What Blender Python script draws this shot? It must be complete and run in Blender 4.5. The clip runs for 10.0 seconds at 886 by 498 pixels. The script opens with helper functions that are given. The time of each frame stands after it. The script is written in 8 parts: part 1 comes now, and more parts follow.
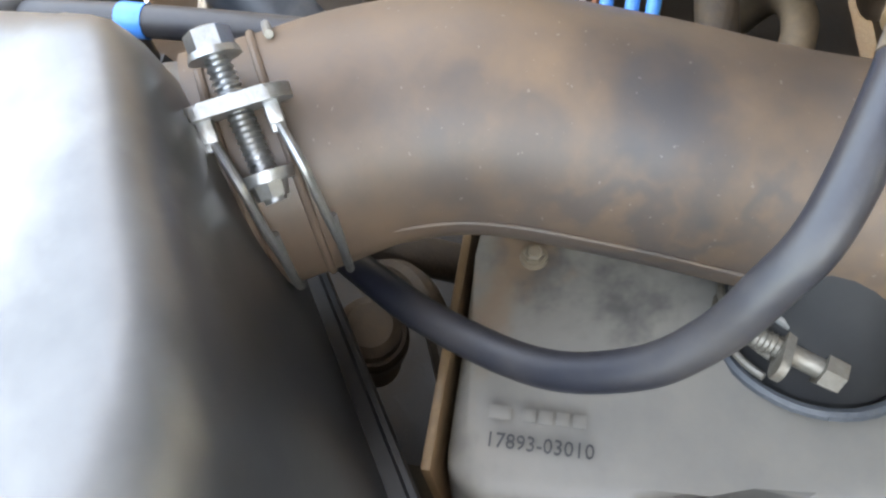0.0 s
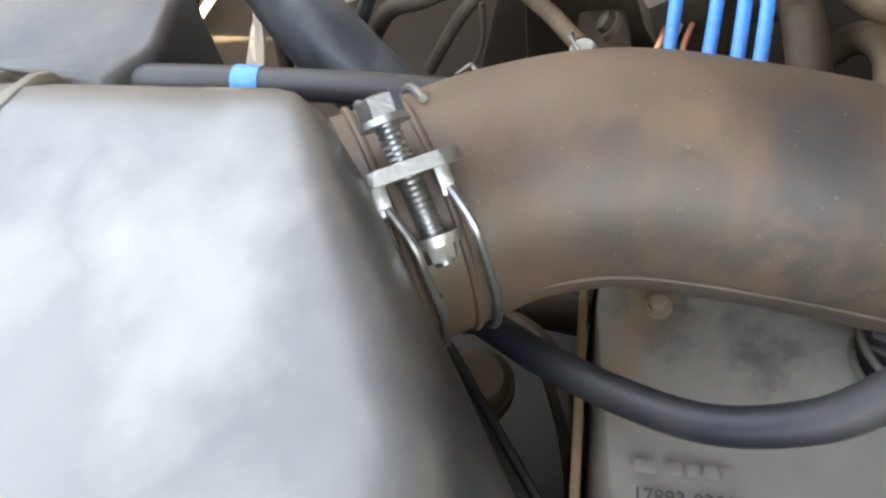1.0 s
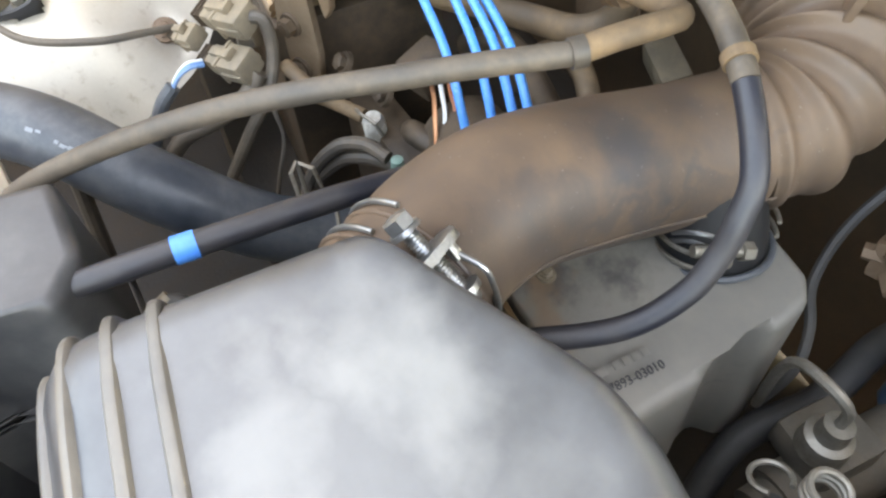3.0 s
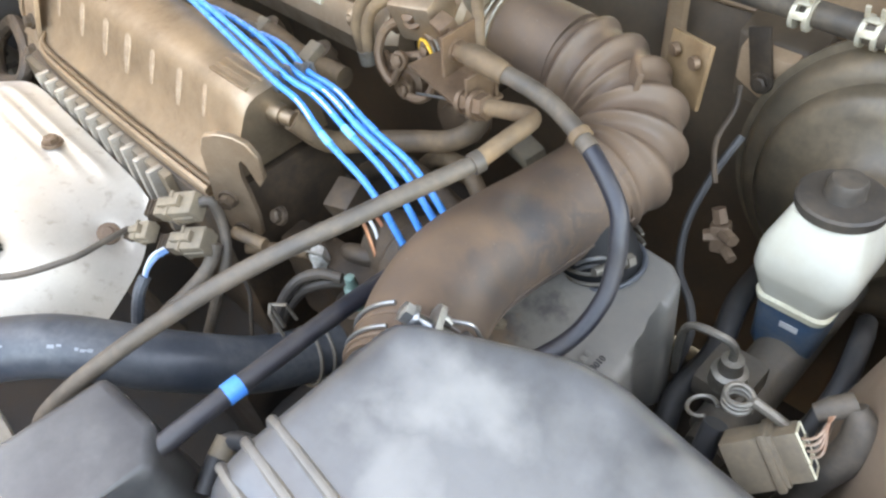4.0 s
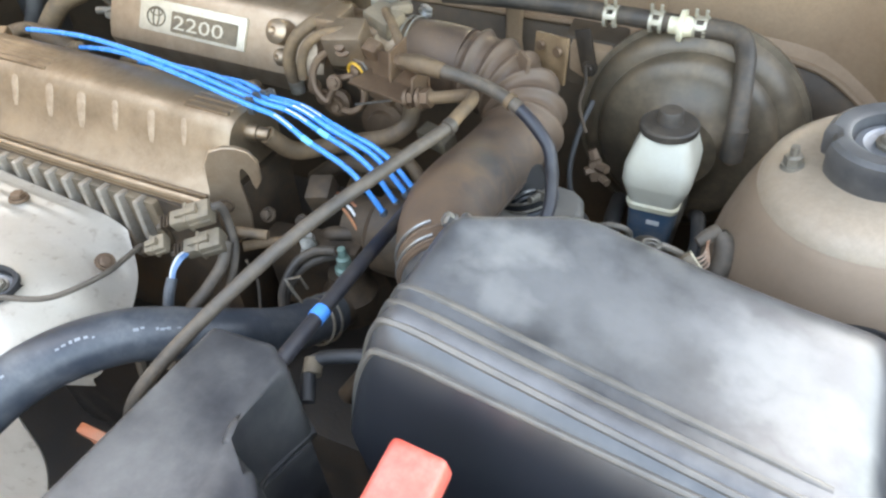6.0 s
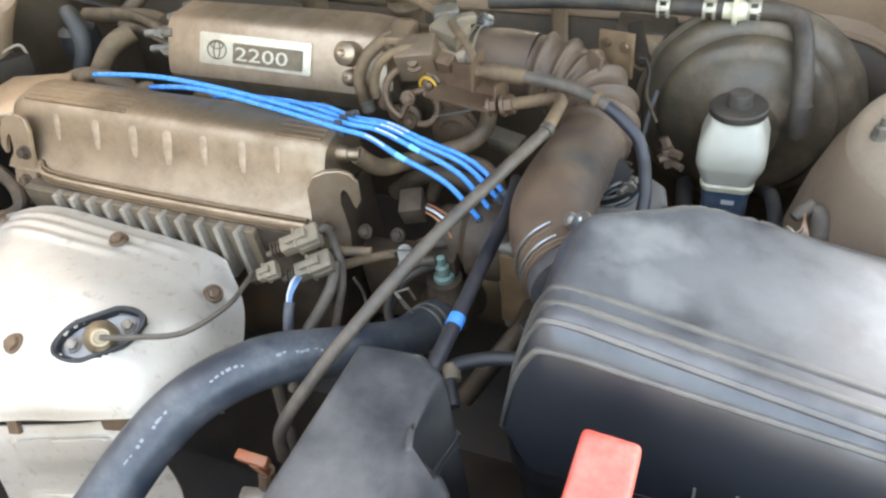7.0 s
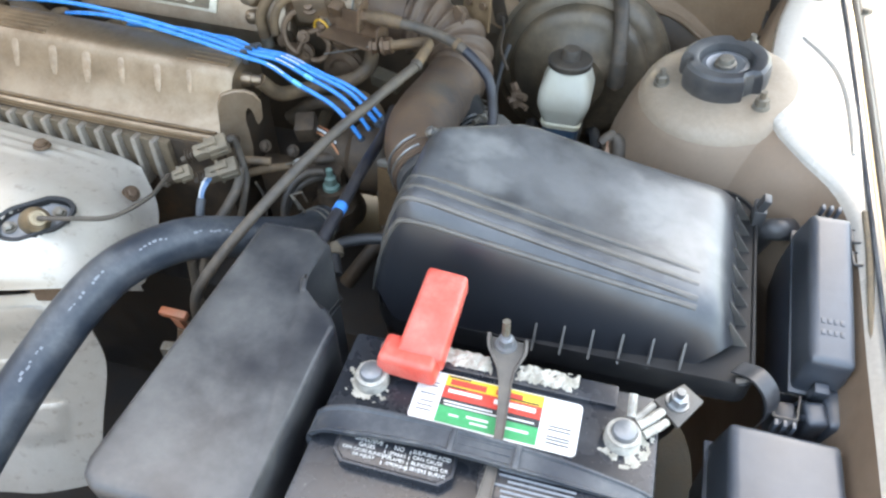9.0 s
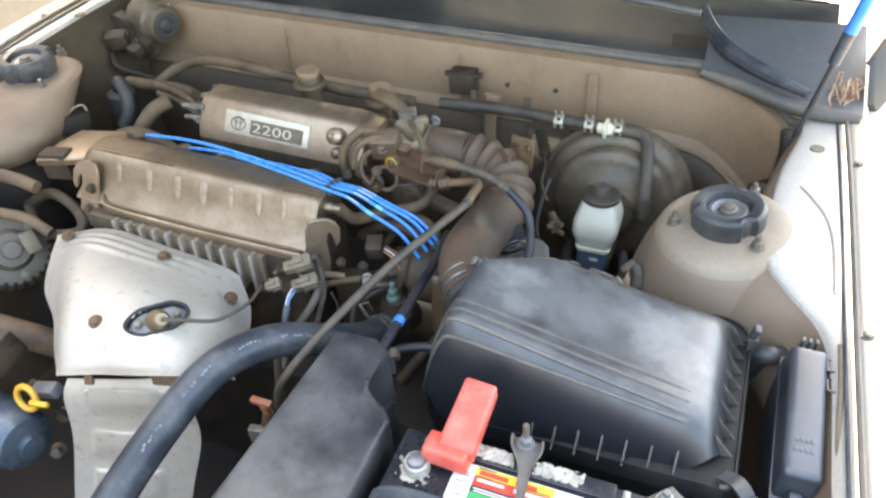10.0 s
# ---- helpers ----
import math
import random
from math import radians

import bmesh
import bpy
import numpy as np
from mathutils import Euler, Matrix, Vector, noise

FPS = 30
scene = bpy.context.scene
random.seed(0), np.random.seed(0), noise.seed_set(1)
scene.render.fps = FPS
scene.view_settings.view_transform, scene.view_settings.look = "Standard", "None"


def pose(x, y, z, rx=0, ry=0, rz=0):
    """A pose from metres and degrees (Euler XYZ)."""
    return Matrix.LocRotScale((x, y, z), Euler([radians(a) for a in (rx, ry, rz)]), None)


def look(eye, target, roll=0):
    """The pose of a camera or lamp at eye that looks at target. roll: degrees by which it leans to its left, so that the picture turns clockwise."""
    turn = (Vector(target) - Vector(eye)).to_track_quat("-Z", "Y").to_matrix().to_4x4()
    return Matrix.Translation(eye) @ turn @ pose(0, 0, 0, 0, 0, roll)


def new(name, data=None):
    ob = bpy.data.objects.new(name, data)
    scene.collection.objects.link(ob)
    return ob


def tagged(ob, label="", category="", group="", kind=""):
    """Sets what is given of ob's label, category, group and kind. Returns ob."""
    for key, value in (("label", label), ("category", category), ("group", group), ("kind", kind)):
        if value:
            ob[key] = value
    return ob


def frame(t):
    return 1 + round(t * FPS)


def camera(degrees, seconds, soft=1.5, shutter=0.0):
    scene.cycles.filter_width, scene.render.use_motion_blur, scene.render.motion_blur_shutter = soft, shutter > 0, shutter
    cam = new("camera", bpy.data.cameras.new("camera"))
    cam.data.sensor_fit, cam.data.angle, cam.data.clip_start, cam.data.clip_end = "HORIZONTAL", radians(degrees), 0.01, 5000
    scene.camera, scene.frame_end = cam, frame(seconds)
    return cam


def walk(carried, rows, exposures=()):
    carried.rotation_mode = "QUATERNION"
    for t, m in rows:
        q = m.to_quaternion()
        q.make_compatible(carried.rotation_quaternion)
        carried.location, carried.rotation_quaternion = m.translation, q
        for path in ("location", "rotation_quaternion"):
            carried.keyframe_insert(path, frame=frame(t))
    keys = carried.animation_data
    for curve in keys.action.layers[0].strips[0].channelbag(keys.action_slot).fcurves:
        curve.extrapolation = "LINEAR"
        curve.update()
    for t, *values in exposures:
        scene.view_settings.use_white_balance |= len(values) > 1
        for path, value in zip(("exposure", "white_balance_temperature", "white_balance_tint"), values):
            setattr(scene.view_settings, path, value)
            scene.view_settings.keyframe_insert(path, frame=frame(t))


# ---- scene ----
cam = camera(64.4, 10.0, 2.4)
EXPOSURES = [(0.0, 4.82, 10600, 10), (0.5, 4.67, 11100, 10), (1.0, 4.44, 11500, 10), (2.2, 4.35, 11500, 11), (3.5, 4.57, 10900, 11), (4.5, 4.42, 9600, 10), (6.5, 4.09, 9600, 8), (7.5, 3.97, 10000, 9), (8.5, 3.84, 8900, 6), (10.0, 3.76, 9000, 8)]
PATH = [
    (0, (0.102, 0.374, 0.976), (-1.033, -0.002, -0.627), -8.9),
    (0.5, (0.102, 0.363, 0.981), (-1.056, -0.068, -0.591), -10.6),
    (1, (0.105, 0.332, 0.985), (-1.104, -0.077, -0.555), -10.7),
    (1.5, (0.099, 0.332, 0.991), (-1.15, 0.017, -0.539), -9.9),
    (2, (0.098, 0.351, 0.998), (-1.163, 0.091, -0.532), -9.8),
    (2.2, (0.101, 0.347, 1.001), (-1.167, 0.123, -0.53), -9.5),
    (3.3, (0.153, 0.183, 1.104), (-0.924, 0.824, -0.455), -5.0),
    (3.5, (0.165, 0.163, 1.125), (-0.892, 0.887, -0.41), -6.1),
    (4, (0.176, 0.154, 1.154), (-0.951, 0.987, -0.273), -11.0),
    (4.5, (0.138, 0.099, 1.152), (-0.939, 1.139, -0.175), -11.9),
    (5, (0.17, 0.035, 1.191), (-0.775, 1.198, -0.133), -8.1),
    (5.2, (0.192, 0.001, 1.199), (-0.606, 1.253, -0.141), -4.6),
    (6.3, (0.152, -0.098, 1.224), (-0.573, 1.165, -0.147), -6.4),
    (6.5, (0.139, -0.106, 1.232), (-0.605, 1.106, -0.174), -8.9),
    (7, (0.077, -0.138, 1.247), (-0.633, 1.148, -0.111), -11.1),
    (7.5, (0.069, -0.219, 1.26), (-0.533, 1.146, -0.072), -4.5),
    (8, (0.08, -0.269, 1.272), (-0.449, 1.103, -0.084), -3.6),
    (8.5, (0.112, -0.283, 1.272), (-0.333, 1.067, -0.135), -1.8),
    (9, (0.149, -0.293, 1.316), (-0.246, 1.03, -0.131), -1.2),
    (9.5, (0.181, -0.337, 1.394), (-0.306, 1.053, 0.04), -1.5),
    (10, (0.2, -0.369, 1.454), (-0.407, 1.052, 0.184), -3.5),
]
walk(cam, [(t, look(eye, target, roll)) for t, eye, target, roll in PATH], EXPOSURES)

# ---- world and sun ----
SUN_WAY = Vector((-0.18, 0.62, 0.80)).normalized()
world = bpy.data.worlds.new("sky")
world.use_nodes = True
scene.world = world
wn = world.node_tree.nodes
sky = wn.new("ShaderNodeTexSky")
sky.sky_type = "NISHITA"
sky.sun_disc = False
sky.sun_elevation = math.asin(SUN_WAY.z)
sky.sun_rotation = math.atan2(SUN_WAY.x, SUN_WAY.y)
sky.dust_density = 2.5
wn["Background"].inputs["Strength"].default_value = 0.15
world.node_tree.links.new(sky.outputs["Color"], wn["Background"].inputs["Color"])
sun_data = bpy.data.lights.new("sun", "SUN")
sun_data.energy = 4.5
sun_data.angle = radians(0.5)
sun_data.color = (1.0, 0.95, 0.88)
sun = new("sun", sun_data)
sun.matrix_world = look(SUN_WAY * 10, (0, 0, 0))


# ---- materials ----
def mat(name, base, dust=None, amount=0.45, big=9.0, fine=120.0, rough=0.5, rough2=None, metal=0.0, bump=0.15,
        stain=None, stain_amount=0.6, stain_scale=18.0, coat=0.0, sharp=0.18, seed=0.0, grainy=0.14, speckle=0.6,
        patches=(), patch_colour=(0.3, 0.29, 0.27), flecks=0.0, lit_dust=False):
    """Base colour with broad patches of dust, finer stains and grain in colour, gloss and relief."""
    m = bpy.data.materials.new(name)
    m.use_nodes = True
    nt = m.node_tree
    n, l = nt.nodes, nt.links
    bsdf = n["Principled BSDF"]
    geo = n.new("ShaderNodeNewGeometry")
    shift = n.new("ShaderNodeVectorMath")
    shift.operation = "ADD"
    shift.inputs[1].default_value = (seed * 3.7, seed * 1.3, seed * 2.1)
    l.new(geo.outputs["Position"], shift.inputs[0])

    def noise_at(scale, detail=5.0, rg=0.6, distort=0.0):
        t = n.new("ShaderNodeTexNoise")
        t.inputs["Scale"].default_value = scale
        t.inputs["Detail"].default_value = detail
        t.inputs["Roughness"].default_value = rg
        t.inputs["Distortion"].default_value = distort
        l.new(shift.outputs[0], t.inputs["Vector"])
        return t.outputs["Fac"]

    def ramp(src, lo, hi):
        r = n.new("ShaderNodeMapRange")
        r.inputs["From Min"].default_value = lo
        r.inputs["From Max"].default_value = hi
        r.interpolation_type = "SMOOTHSTEP"
        l.new(src, r.inputs["Value"])
        return r.outputs["Result"]

    def mixed(fac, a, b):
        x = n.new("ShaderNodeMix")
        x.data_type = "RGBA"
        if isinstance(fac, float):
            x.inputs["Factor"].default_value = fac
        else:
            l.new(fac, x.inputs["Factor"])
        for value, socket in ((a, x.inputs[6]), (b, x.inputs[7])):
            if isinstance(value, tuple):
                socket.default_value = (*value, 1.0)
            else:
                l.new(value, socket)
        return x.outputs[2]

    def times(src, k):
        x = n.new("ShaderNodeMath")
        x.operation = "MULTIPLY"
        l.new(src, x.inputs[0])
        x.inputs[1].default_value = k
        return x.outputs[0]

    grain = noise_at(fine, 3.0, 0.7)
    tone = tuple(v * (1 - grainy) for v in base)
    colour = mixed(ramp(grain, 0.3, 0.7), tone, base)
    patch = None
    if dust:
        mid = 0.62 - 0.25 * amount
        patch = ramp(noise_at(big, 5.0, 0.58, 0.12), mid - sharp, mid + sharp)
        speck = n.new("ShaderNodeMapRange")
        l.new(noise_at(big * 7, 4.0, 0.65), speck.inputs["Value"])
        speck.inputs["From Min"].default_value = 0.3
        speck.inputs["From Max"].default_value = 0.7
        speck.inputs["To Min"].default_value = 1 - speckle
        both = n.new("ShaderNodeMath")
        both.operation = "MULTIPLY"
        l.new(patch, both.inputs[0])
        l.new(speck.outputs["Result"], both.inputs[1])
        patch = times(both.outputs[0], min(1.0, amount * 2.0))
        if lit_dust:
            # dust tone kept to up-facing faces: paints a lit top and dark walls
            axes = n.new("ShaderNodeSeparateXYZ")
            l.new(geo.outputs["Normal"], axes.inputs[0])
            facing_up = n.new("ShaderNodeMath")
            facing_up.operation = "MULTIPLY"
            l.new(patch, facing_up.inputs[0])
            l.new(ramp(axes.outputs["Z"], 0.25, 0.95), facing_up.inputs[1])
            patch = facing_up.outputs[0]
        colour = mixed(patch, colour, dust)
    if stain:
        s = times(ramp(noise_at(stain_scale, 5.0, 0.6, 0.2), 0.55, 0.72), stain_amount)
        colour = mixed(s, colour, stain)
    if patches:
        # soft patches of dust, smudges and painted light: centre x, y, half widths, strength
        wave = n.new("ShaderNodeTexNoise")
        wave.inputs["Scale"].default_value = 38.0
        wave.inputs["Detail"].default_value = 4.0
        l.new(geo.outputs["Position"], wave.inputs["Vector"])
        bent = n.new("ShaderNodeVectorMath")
        bent.operation = "MULTIPLY_ADD"
        l.new(wave.outputs["Color"], bent.inputs[0])
        bent.inputs[1].default_value = (0.085, 0.085, 0.0)
        l.new(geo.outputs["Position"], bent.inputs[2])
        total = None
        for px, py, hx, hy, strength in patches:
            away = n.new("ShaderNodeVectorMath")
            away.operation = "SUBTRACT"
            l.new(bent.outputs[0], away.inputs[0])
            away.inputs[1].default_value = (px + 0.0425, py + 0.0425, 0)
            flat = n.new("ShaderNodeVectorMath")
            flat.operation = "MULTIPLY"
            l.new(away.outputs[0], flat.inputs[0])
            flat.inputs[1].default_value = (1 / hx, 1 / hy, 0)
            far = n.new("ShaderNodeVectorMath")
            far.operation = "LENGTH"
            l.new(flat.outputs[0], far.inputs[0])
            spot = times(ramp(far.outputs["Value"], 1.6, 0.0), strength)
            if total is None:
                total = spot
            else:
                more = n.new("ShaderNodeMath")
                more.operation = "MAXIMUM"
                l.new(total, more.inputs[0])
                l.new(spot, more.inputs[1])
                total = more.outputs[0]
        colour = mixed(total, colour, patch_colour)
    if flecks:
        colour = mixed(times(ramp(noise_at(520.0, 1.0, 0.4), 0.745, 0.78), flecks), colour, (0.42, 0.40, 0.36))
    l.new(colour, bsdf.inputs["Base Color"])
    bsdf.inputs["Metallic"].default_value = metal
    r = n.new("ShaderNodeMapRange")
    l.new(patch if patch is not None else grain, r.inputs["Value"])
    r.inputs["To Min"].default_value = rough
    r.inputs["To Max"].default_value = rough2 if rough2 is not None else min(1.0, rough + 0.2)
    l.new(r.outputs["Result"], bsdf.inputs["Roughness"])
    bsdf.inputs["Coat Weight"].default_value = coat
    bsdf.inputs["Coat Roughness"].default_value = 0.36
    bsdf.inputs["Coat IOR"].default_value = 1.7
    if bump:
        b = n.new("ShaderNodeBump")
        b.inputs["Strength"].default_value = bump
        b.inputs["Distance"].default_value = 0.002
        l.new(grain, b.inputs["Height"])
        l.new(b.outputs["Normal"], bsdf.inputs["Normal"])
    return m


# the top's sky sheen is put into its dust and broad first patch
M_LID = mat("dusty_black_plastic", (0.017, 0.019, 0.0235), (0.088, 0.092, 0.098), 0.60, 15, 260, 0.33, 0.50, bump=0.02, sharp=0.20, speckle=0.2, grainy=0.05, coat=0.40, lit_dust=True,
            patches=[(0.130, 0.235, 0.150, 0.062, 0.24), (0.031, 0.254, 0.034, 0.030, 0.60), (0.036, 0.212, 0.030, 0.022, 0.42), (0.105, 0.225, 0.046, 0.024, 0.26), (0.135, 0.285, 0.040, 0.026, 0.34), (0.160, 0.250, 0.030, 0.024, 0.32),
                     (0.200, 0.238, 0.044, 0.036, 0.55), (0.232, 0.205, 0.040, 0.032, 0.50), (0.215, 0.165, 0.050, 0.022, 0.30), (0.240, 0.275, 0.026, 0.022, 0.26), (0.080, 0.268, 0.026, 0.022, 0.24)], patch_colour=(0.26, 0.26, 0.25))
M_LIDRIB = mat("worn_rib_plastic", (0.060, 0.058, 0.056), (0.135, 0.122, 0.105), 0.5, 22, 300, 0.42, 0.6, bump=0.02, sharp=0.25, speckle=0.3, grainy=0.05, coat=0.3)
M_BLACK = mat("black_plastic", (0.023, 0.025, 0.030), (0.128, 0.126, 0.122), 0.44, 14, 260, 0.33, 0.55, bump=0.03, seed=2, sharp=0.25, speckle=0.3, grainy=0.06)
M_BOXGREY = mat("grey_dusty_plastic", (0.118, 0.115, 0.107), (0.19, 0.172, 0.145), 0.6, 14, 300, 0.42, 0.6, bump=0.03, stain=(0.035, 0.034, 0.034), stain_amount=0.8, stain_scale=14, seed=1.3, sharp=0.28, speckle=0.25, grainy=0.05,
                patches=[(-0.050, 0.346, 0.034, 0.012, 0.85), (-0.020, 0.342, 0.020, 0.005, 0.4)], patch_colour=(0.19, 0.122, 0.075))
# second and last patches paint in the shaded underside; the others are smudges
M_DUCT = mat("dusty_rubber_duct", (0.054, 0.040, 0.034), (0.145, 0.089, 0.054), 0.56, 13, 240, 0.42, 0.72, bump=0.04, sharp=0.24, speckle=0.3, grainy=0.08, seed=0.5, flecks=0.14,
             patches=[(-0.050, 0.394, 0.016, 0.024, 0.85), (-0.030, 0.348, 0.010, 0.030, 0.45), (-0.046, 0.440, 0.014, 0.016, 0.35), (-0.029, 0.400, 0.006, 0.070, 0.6)], patch_colour=(0.034, 0.033, 0.036))
M_RUBBER = mat("black_rubber", (0.024, 0.032, 0.044), (0.11, 0.117, 0.123), 0.42, 20, 300, 0.36, 0.6, bump=0.05, seed=1)
M_OLDRUBBER = mat("dusty_rubber", (0.076, 0.051, 0.032), (0.20, 0.128, 0.070), 0.6, 22, 280, 0.6, 0.85, bump=0.1)
M_WORNALU = mat("worn_bright_aluminium", (0.44, 0.34, 0.25), (0.28, 0.20, 0.135), 0.55, 90, 420, 0.36, 0.6, metal=0.5, bump=0.05)
M_LOOP = mat("dusty_black_sheath", (0.016, 0.018, 0.026), (0.064, 0.055, 0.049), 0.42, 12, 300, 0.4, 0.7, bump=0.05, seed=5, sharp=0.14)
M_CABLE = mat("dusty_cable_sheath", (0.052, 0.044, 0.037), (0.135, 0.104, 0.076), 0.5, 25, 300, 0.5, 0.75, bump=0.08)
M_ALU = mat("dirty_cast_aluminium", (0.40, 0.310, 0.222), (0.215, 0.148, 0.094), 0.56, 20, 420, 0.32, 0.58, metal=0.85, bump=0.05, stain=(0.16, 0.11, 0.07), stain_amount=0.35, stain_scale=10, sharp=0.36, speckle=0.3, grainy=0.08)
M_PLENUM = mat("satin_cast_aluminium", (0.46, 0.352, 0.256), (0.25, 0.170, 0.110), 0.5, 20, 420, 0.36, 0.58, metal=0.75, bump=0.08, sharp=0.28, speckle=0.3, grainy=0.08)
M_SHIELD = mat("heat_shield_steel", (0.60, 0.56, 0.50), (0.43, 0.37, 0.29), 0.46, 7, 300, 0.40, 0.55, metal=0.45, bump=0.04, stain=(0.20, 0.13, 0.08), stain_amount=0.35, stain_scale=75, sharp=0.30, speckle=0.25, grainy=0.05)
M_TANPAINT = mat("dusty_beige_paint", (0.315, 0.207, 0.128), (0.215, 0.134, 0.079), 0.55, 5, 200, 0.5, 0.75, bump=0.05)
M_PAINT = mat("beige_silver_paint", (0.46, 0.43, 0.385), (0.33, 0.27, 0.20), 0.35, 6, 200, 0.3, 0.6, metal=0.2, bump=0.03, coat=0.2)
M_TOWER = mat("dust_caked_tower_paint", (0.26, 0.188, 0.134), (0.16, 0.106, 0.070), 0.6, 6, 200, 0.5, 0.75, metal=0.0, bump=0.03, seed=4, sharp=0.3, speckle=0.3, grainy=0.06)
M_DARKMETAL = mat("grimy_engine_metal", (0.030, 0.022, 0.016), (0.105, 0.068, 0.041), 0.5, 18, 200, 0.5, 0.8, metal=0.25, bump=0.3)
M_BROWNMETAL = mat("rust_brown_metal", (0.125, 0.078, 0.050), (0.22, 0.142, 0.090), 0.5, 30, 260, 0.45, 0.75, metal=0.4, bump=0.25)
M_ZINC = mat("zinc_plated_steel", (0.35, 0.37, 0.385), (0.22, 0.205, 0.18), 0.42, 60, 500, 0.34, 0.55, metal=0.9, bump=0.1)
M_DULLZINC = mat("dusty_zinc", (0.25, 0.235, 0.205), (0.175, 0.142, 0.105), 0.5, 60, 400, 0.45, 0.7, metal=0.6, bump=0.15)
M_BLUE = mat("blue_silicone", (0.016, 0.26, 0.68), (0.05, 0.28, 0.74), 0.3, 40, 300, 0.26, 0.4, bump=0.0)
M_BLUETAPE = mat("blue_tape", (0.015, 0.24, 0.76), (0.06, 0.34, 0.72), 0.3, 60, 300, 0.35, 0.45, bump=0.0)
M_RED = mat("red_terminal_rubber", (0.72, 0.085, 0.06), (0.72, 0.20, 0.16), 0.4, 30, 300, 0.35, 0.5, bump=0.04)
M_ORANGE = mat("brown_orange_plastic", (0.36, 0.10, 0.04), (0.25, 0.12, 0.07), 0.5, 60, 300, 0.5, 0.7, bump=0.05)
M_YELLOW = mat("yellow_plastic", (0.75, 0.40, 0.03), (0.5, 0.3, 0.08), 0.4, 60, 300, 0.4, 0.6, bump=0.05)
M_WHITE = mat("white_reservoir_plastic", (0.60, 0.575, 0.48), (0.50, 0.45, 0.34), 0.35, 20, 300, 0.35, 0.5, bump=0.0, speckle=0.2, grainy=0.03)
# near-black; deep in the bay it puts the shade into the colour
M_DEEP = mat("deep_bay_black", (0.011, 0.009, 0.008), (0.042, 0.029, 0.019), 0.45, 18, 200, 0.6, 0.9, bump=0.3)
M_FILTER = mat("dark_blue_canister", (0.045, 0.080, 0.115), (0.14, 0.155, 0.17), 0.4, 30, 300, 0.25, 0.5, metal=0.3, bump=0.03)
M_WALL = mat("plain_plaster", (0.20, 0.18, 0.155), (0.14, 0.125, 0.105), 0.5, 1.2, 30, 0.9, 0.95, bump=0.2)
M_DARKWALL = mat("dark_unseen_wall", (0.060, 0.054, 0.047), (0.040, 0.036, 0.031), 0.5, 1.2, 30, 0.9, 0.95, bump=0.2)
M_BLUEGREY = mat("blue_grey_metal", (0.06, 0.125, 0.20), (0.18, 0.185, 0.18), 0.4, 30, 300, 0.35, 0.6, metal=0.3, bump=0.1)
M_UNION = mat("tarnished_brass", (0.135, 0.082, 0.052), (0.19, 0.13, 0.085), 0.5, 40, 300, 0.5, 0.75, metal=0.3, bump=0.15)
M_BOOSTER = mat("dusty_black_steel", (0.082, 0.066, 0.048), (0.215, 0.155, 0.098), 0.52, 12, 200, 0.32, 0.6, metal=0.2, bump=0.05)
# dusty brown darkened to carry the lower firewall's shade
M_LOWWALL = mat("dusty_shaded_firewall", (0.062, 0.043, 0.028), (0.115, 0.077, 0.047), 0.5, 8, 150, 0.6, 0.85, bump=0.1)
M_CONN = mat("grey_connector_plastic", (0.15, 0.122, 0.088), (0.235, 0.180, 0.120), 0.5, 40, 300, 0.55, 0.75, bump=0.08)
M_GREEN = mat("green_sensor_plastic", (0.115, 0.215, 0.185), (0.19, 0.205, 0.17), 0.4, 50, 300, 0.5, 0.7, bump=0.05)
M_COPPER = mat("bare_copper", (0.75, 0.36, 0.2), None, 0.3, 40, 400, 0.3, 0.5, metal=0.9, bump=0.1)
M_BRASS = mat("brass_fitting", (0.42, 0.33, 0.22), (0.27, 0.20, 0.13), 0.5, 60, 400, 0.4, 0.6, metal=0.8, bump=0.1)
M_CORRODED = mat("corroded_lead", (0.27, 0.25, 0.22), (0.62, 0.60, 0.54), 0.55, 60, 300, 0.5, 0.85, metal=0.3, bump=0.5)
M_BATTERY = mat("battery_case_plastic", (0.017, 0.020, 0.026), (0.08, 0.086, 0.095), 0.2, 25, 260, 0.26, 0.5, bump=0.03, seed=3, flecks=0.35)
M_CRUST = mat("white_corrosion", (0.30, 0.275, 0.225), (0.58, 0.55, 0.48), 0.5, 90, 500, 0.8, 0.95, bump=0.5)
M_PALE = mat("pale_ivory_plastic", (0.75, 0.70, 0.52), (0.6, 0.52, 0.35), 0.4, 60, 300, 0.4, 0.6, bump=0.03)
M_INK = mat("raised_dark_mark", (0.03, 0.03, 0.032), None, 0.3, 40, 300, 0.5, bump=0.0)
M_PRINT = mat("white_print", (0.62, 0.62, 0.6), None, 0.3, 200, 300, 0.6, bump=0.0)
M_LWHITE = mat("label_white", (0.80, 0.79, 0.76), (0.6, 0.58, 0.52), 0.25, 50, 300, 0.35, 0.5, bump=0.0)
M_LYEL = mat("label_yellow", (0.83, 0.60, 0.06), (0.7, 0.5, 0.1), 0.25, 50, 300, 0.35, 0.5, bump=0.0)
M_LRED = mat("label_red", (0.68, 0.07, 0.05), (0.5, 0.1, 0.08), 0.25, 50, 300, 0.35, 0.5, bump=0.0)
M_LGREEN = mat("label_green", (0.04, 0.36, 0.14), (0.1, 0.3, 0.15), 0.25, 50, 300, 0.35, 0.5, bump=0.0)
M_BADGE = mat("badge_silver", (0.60, 0.545, 0.44), (0.44, 0.365, 0.265), 0.40, 60, 400, 0.35, 0.6, metal=0.5, bump=0.05)
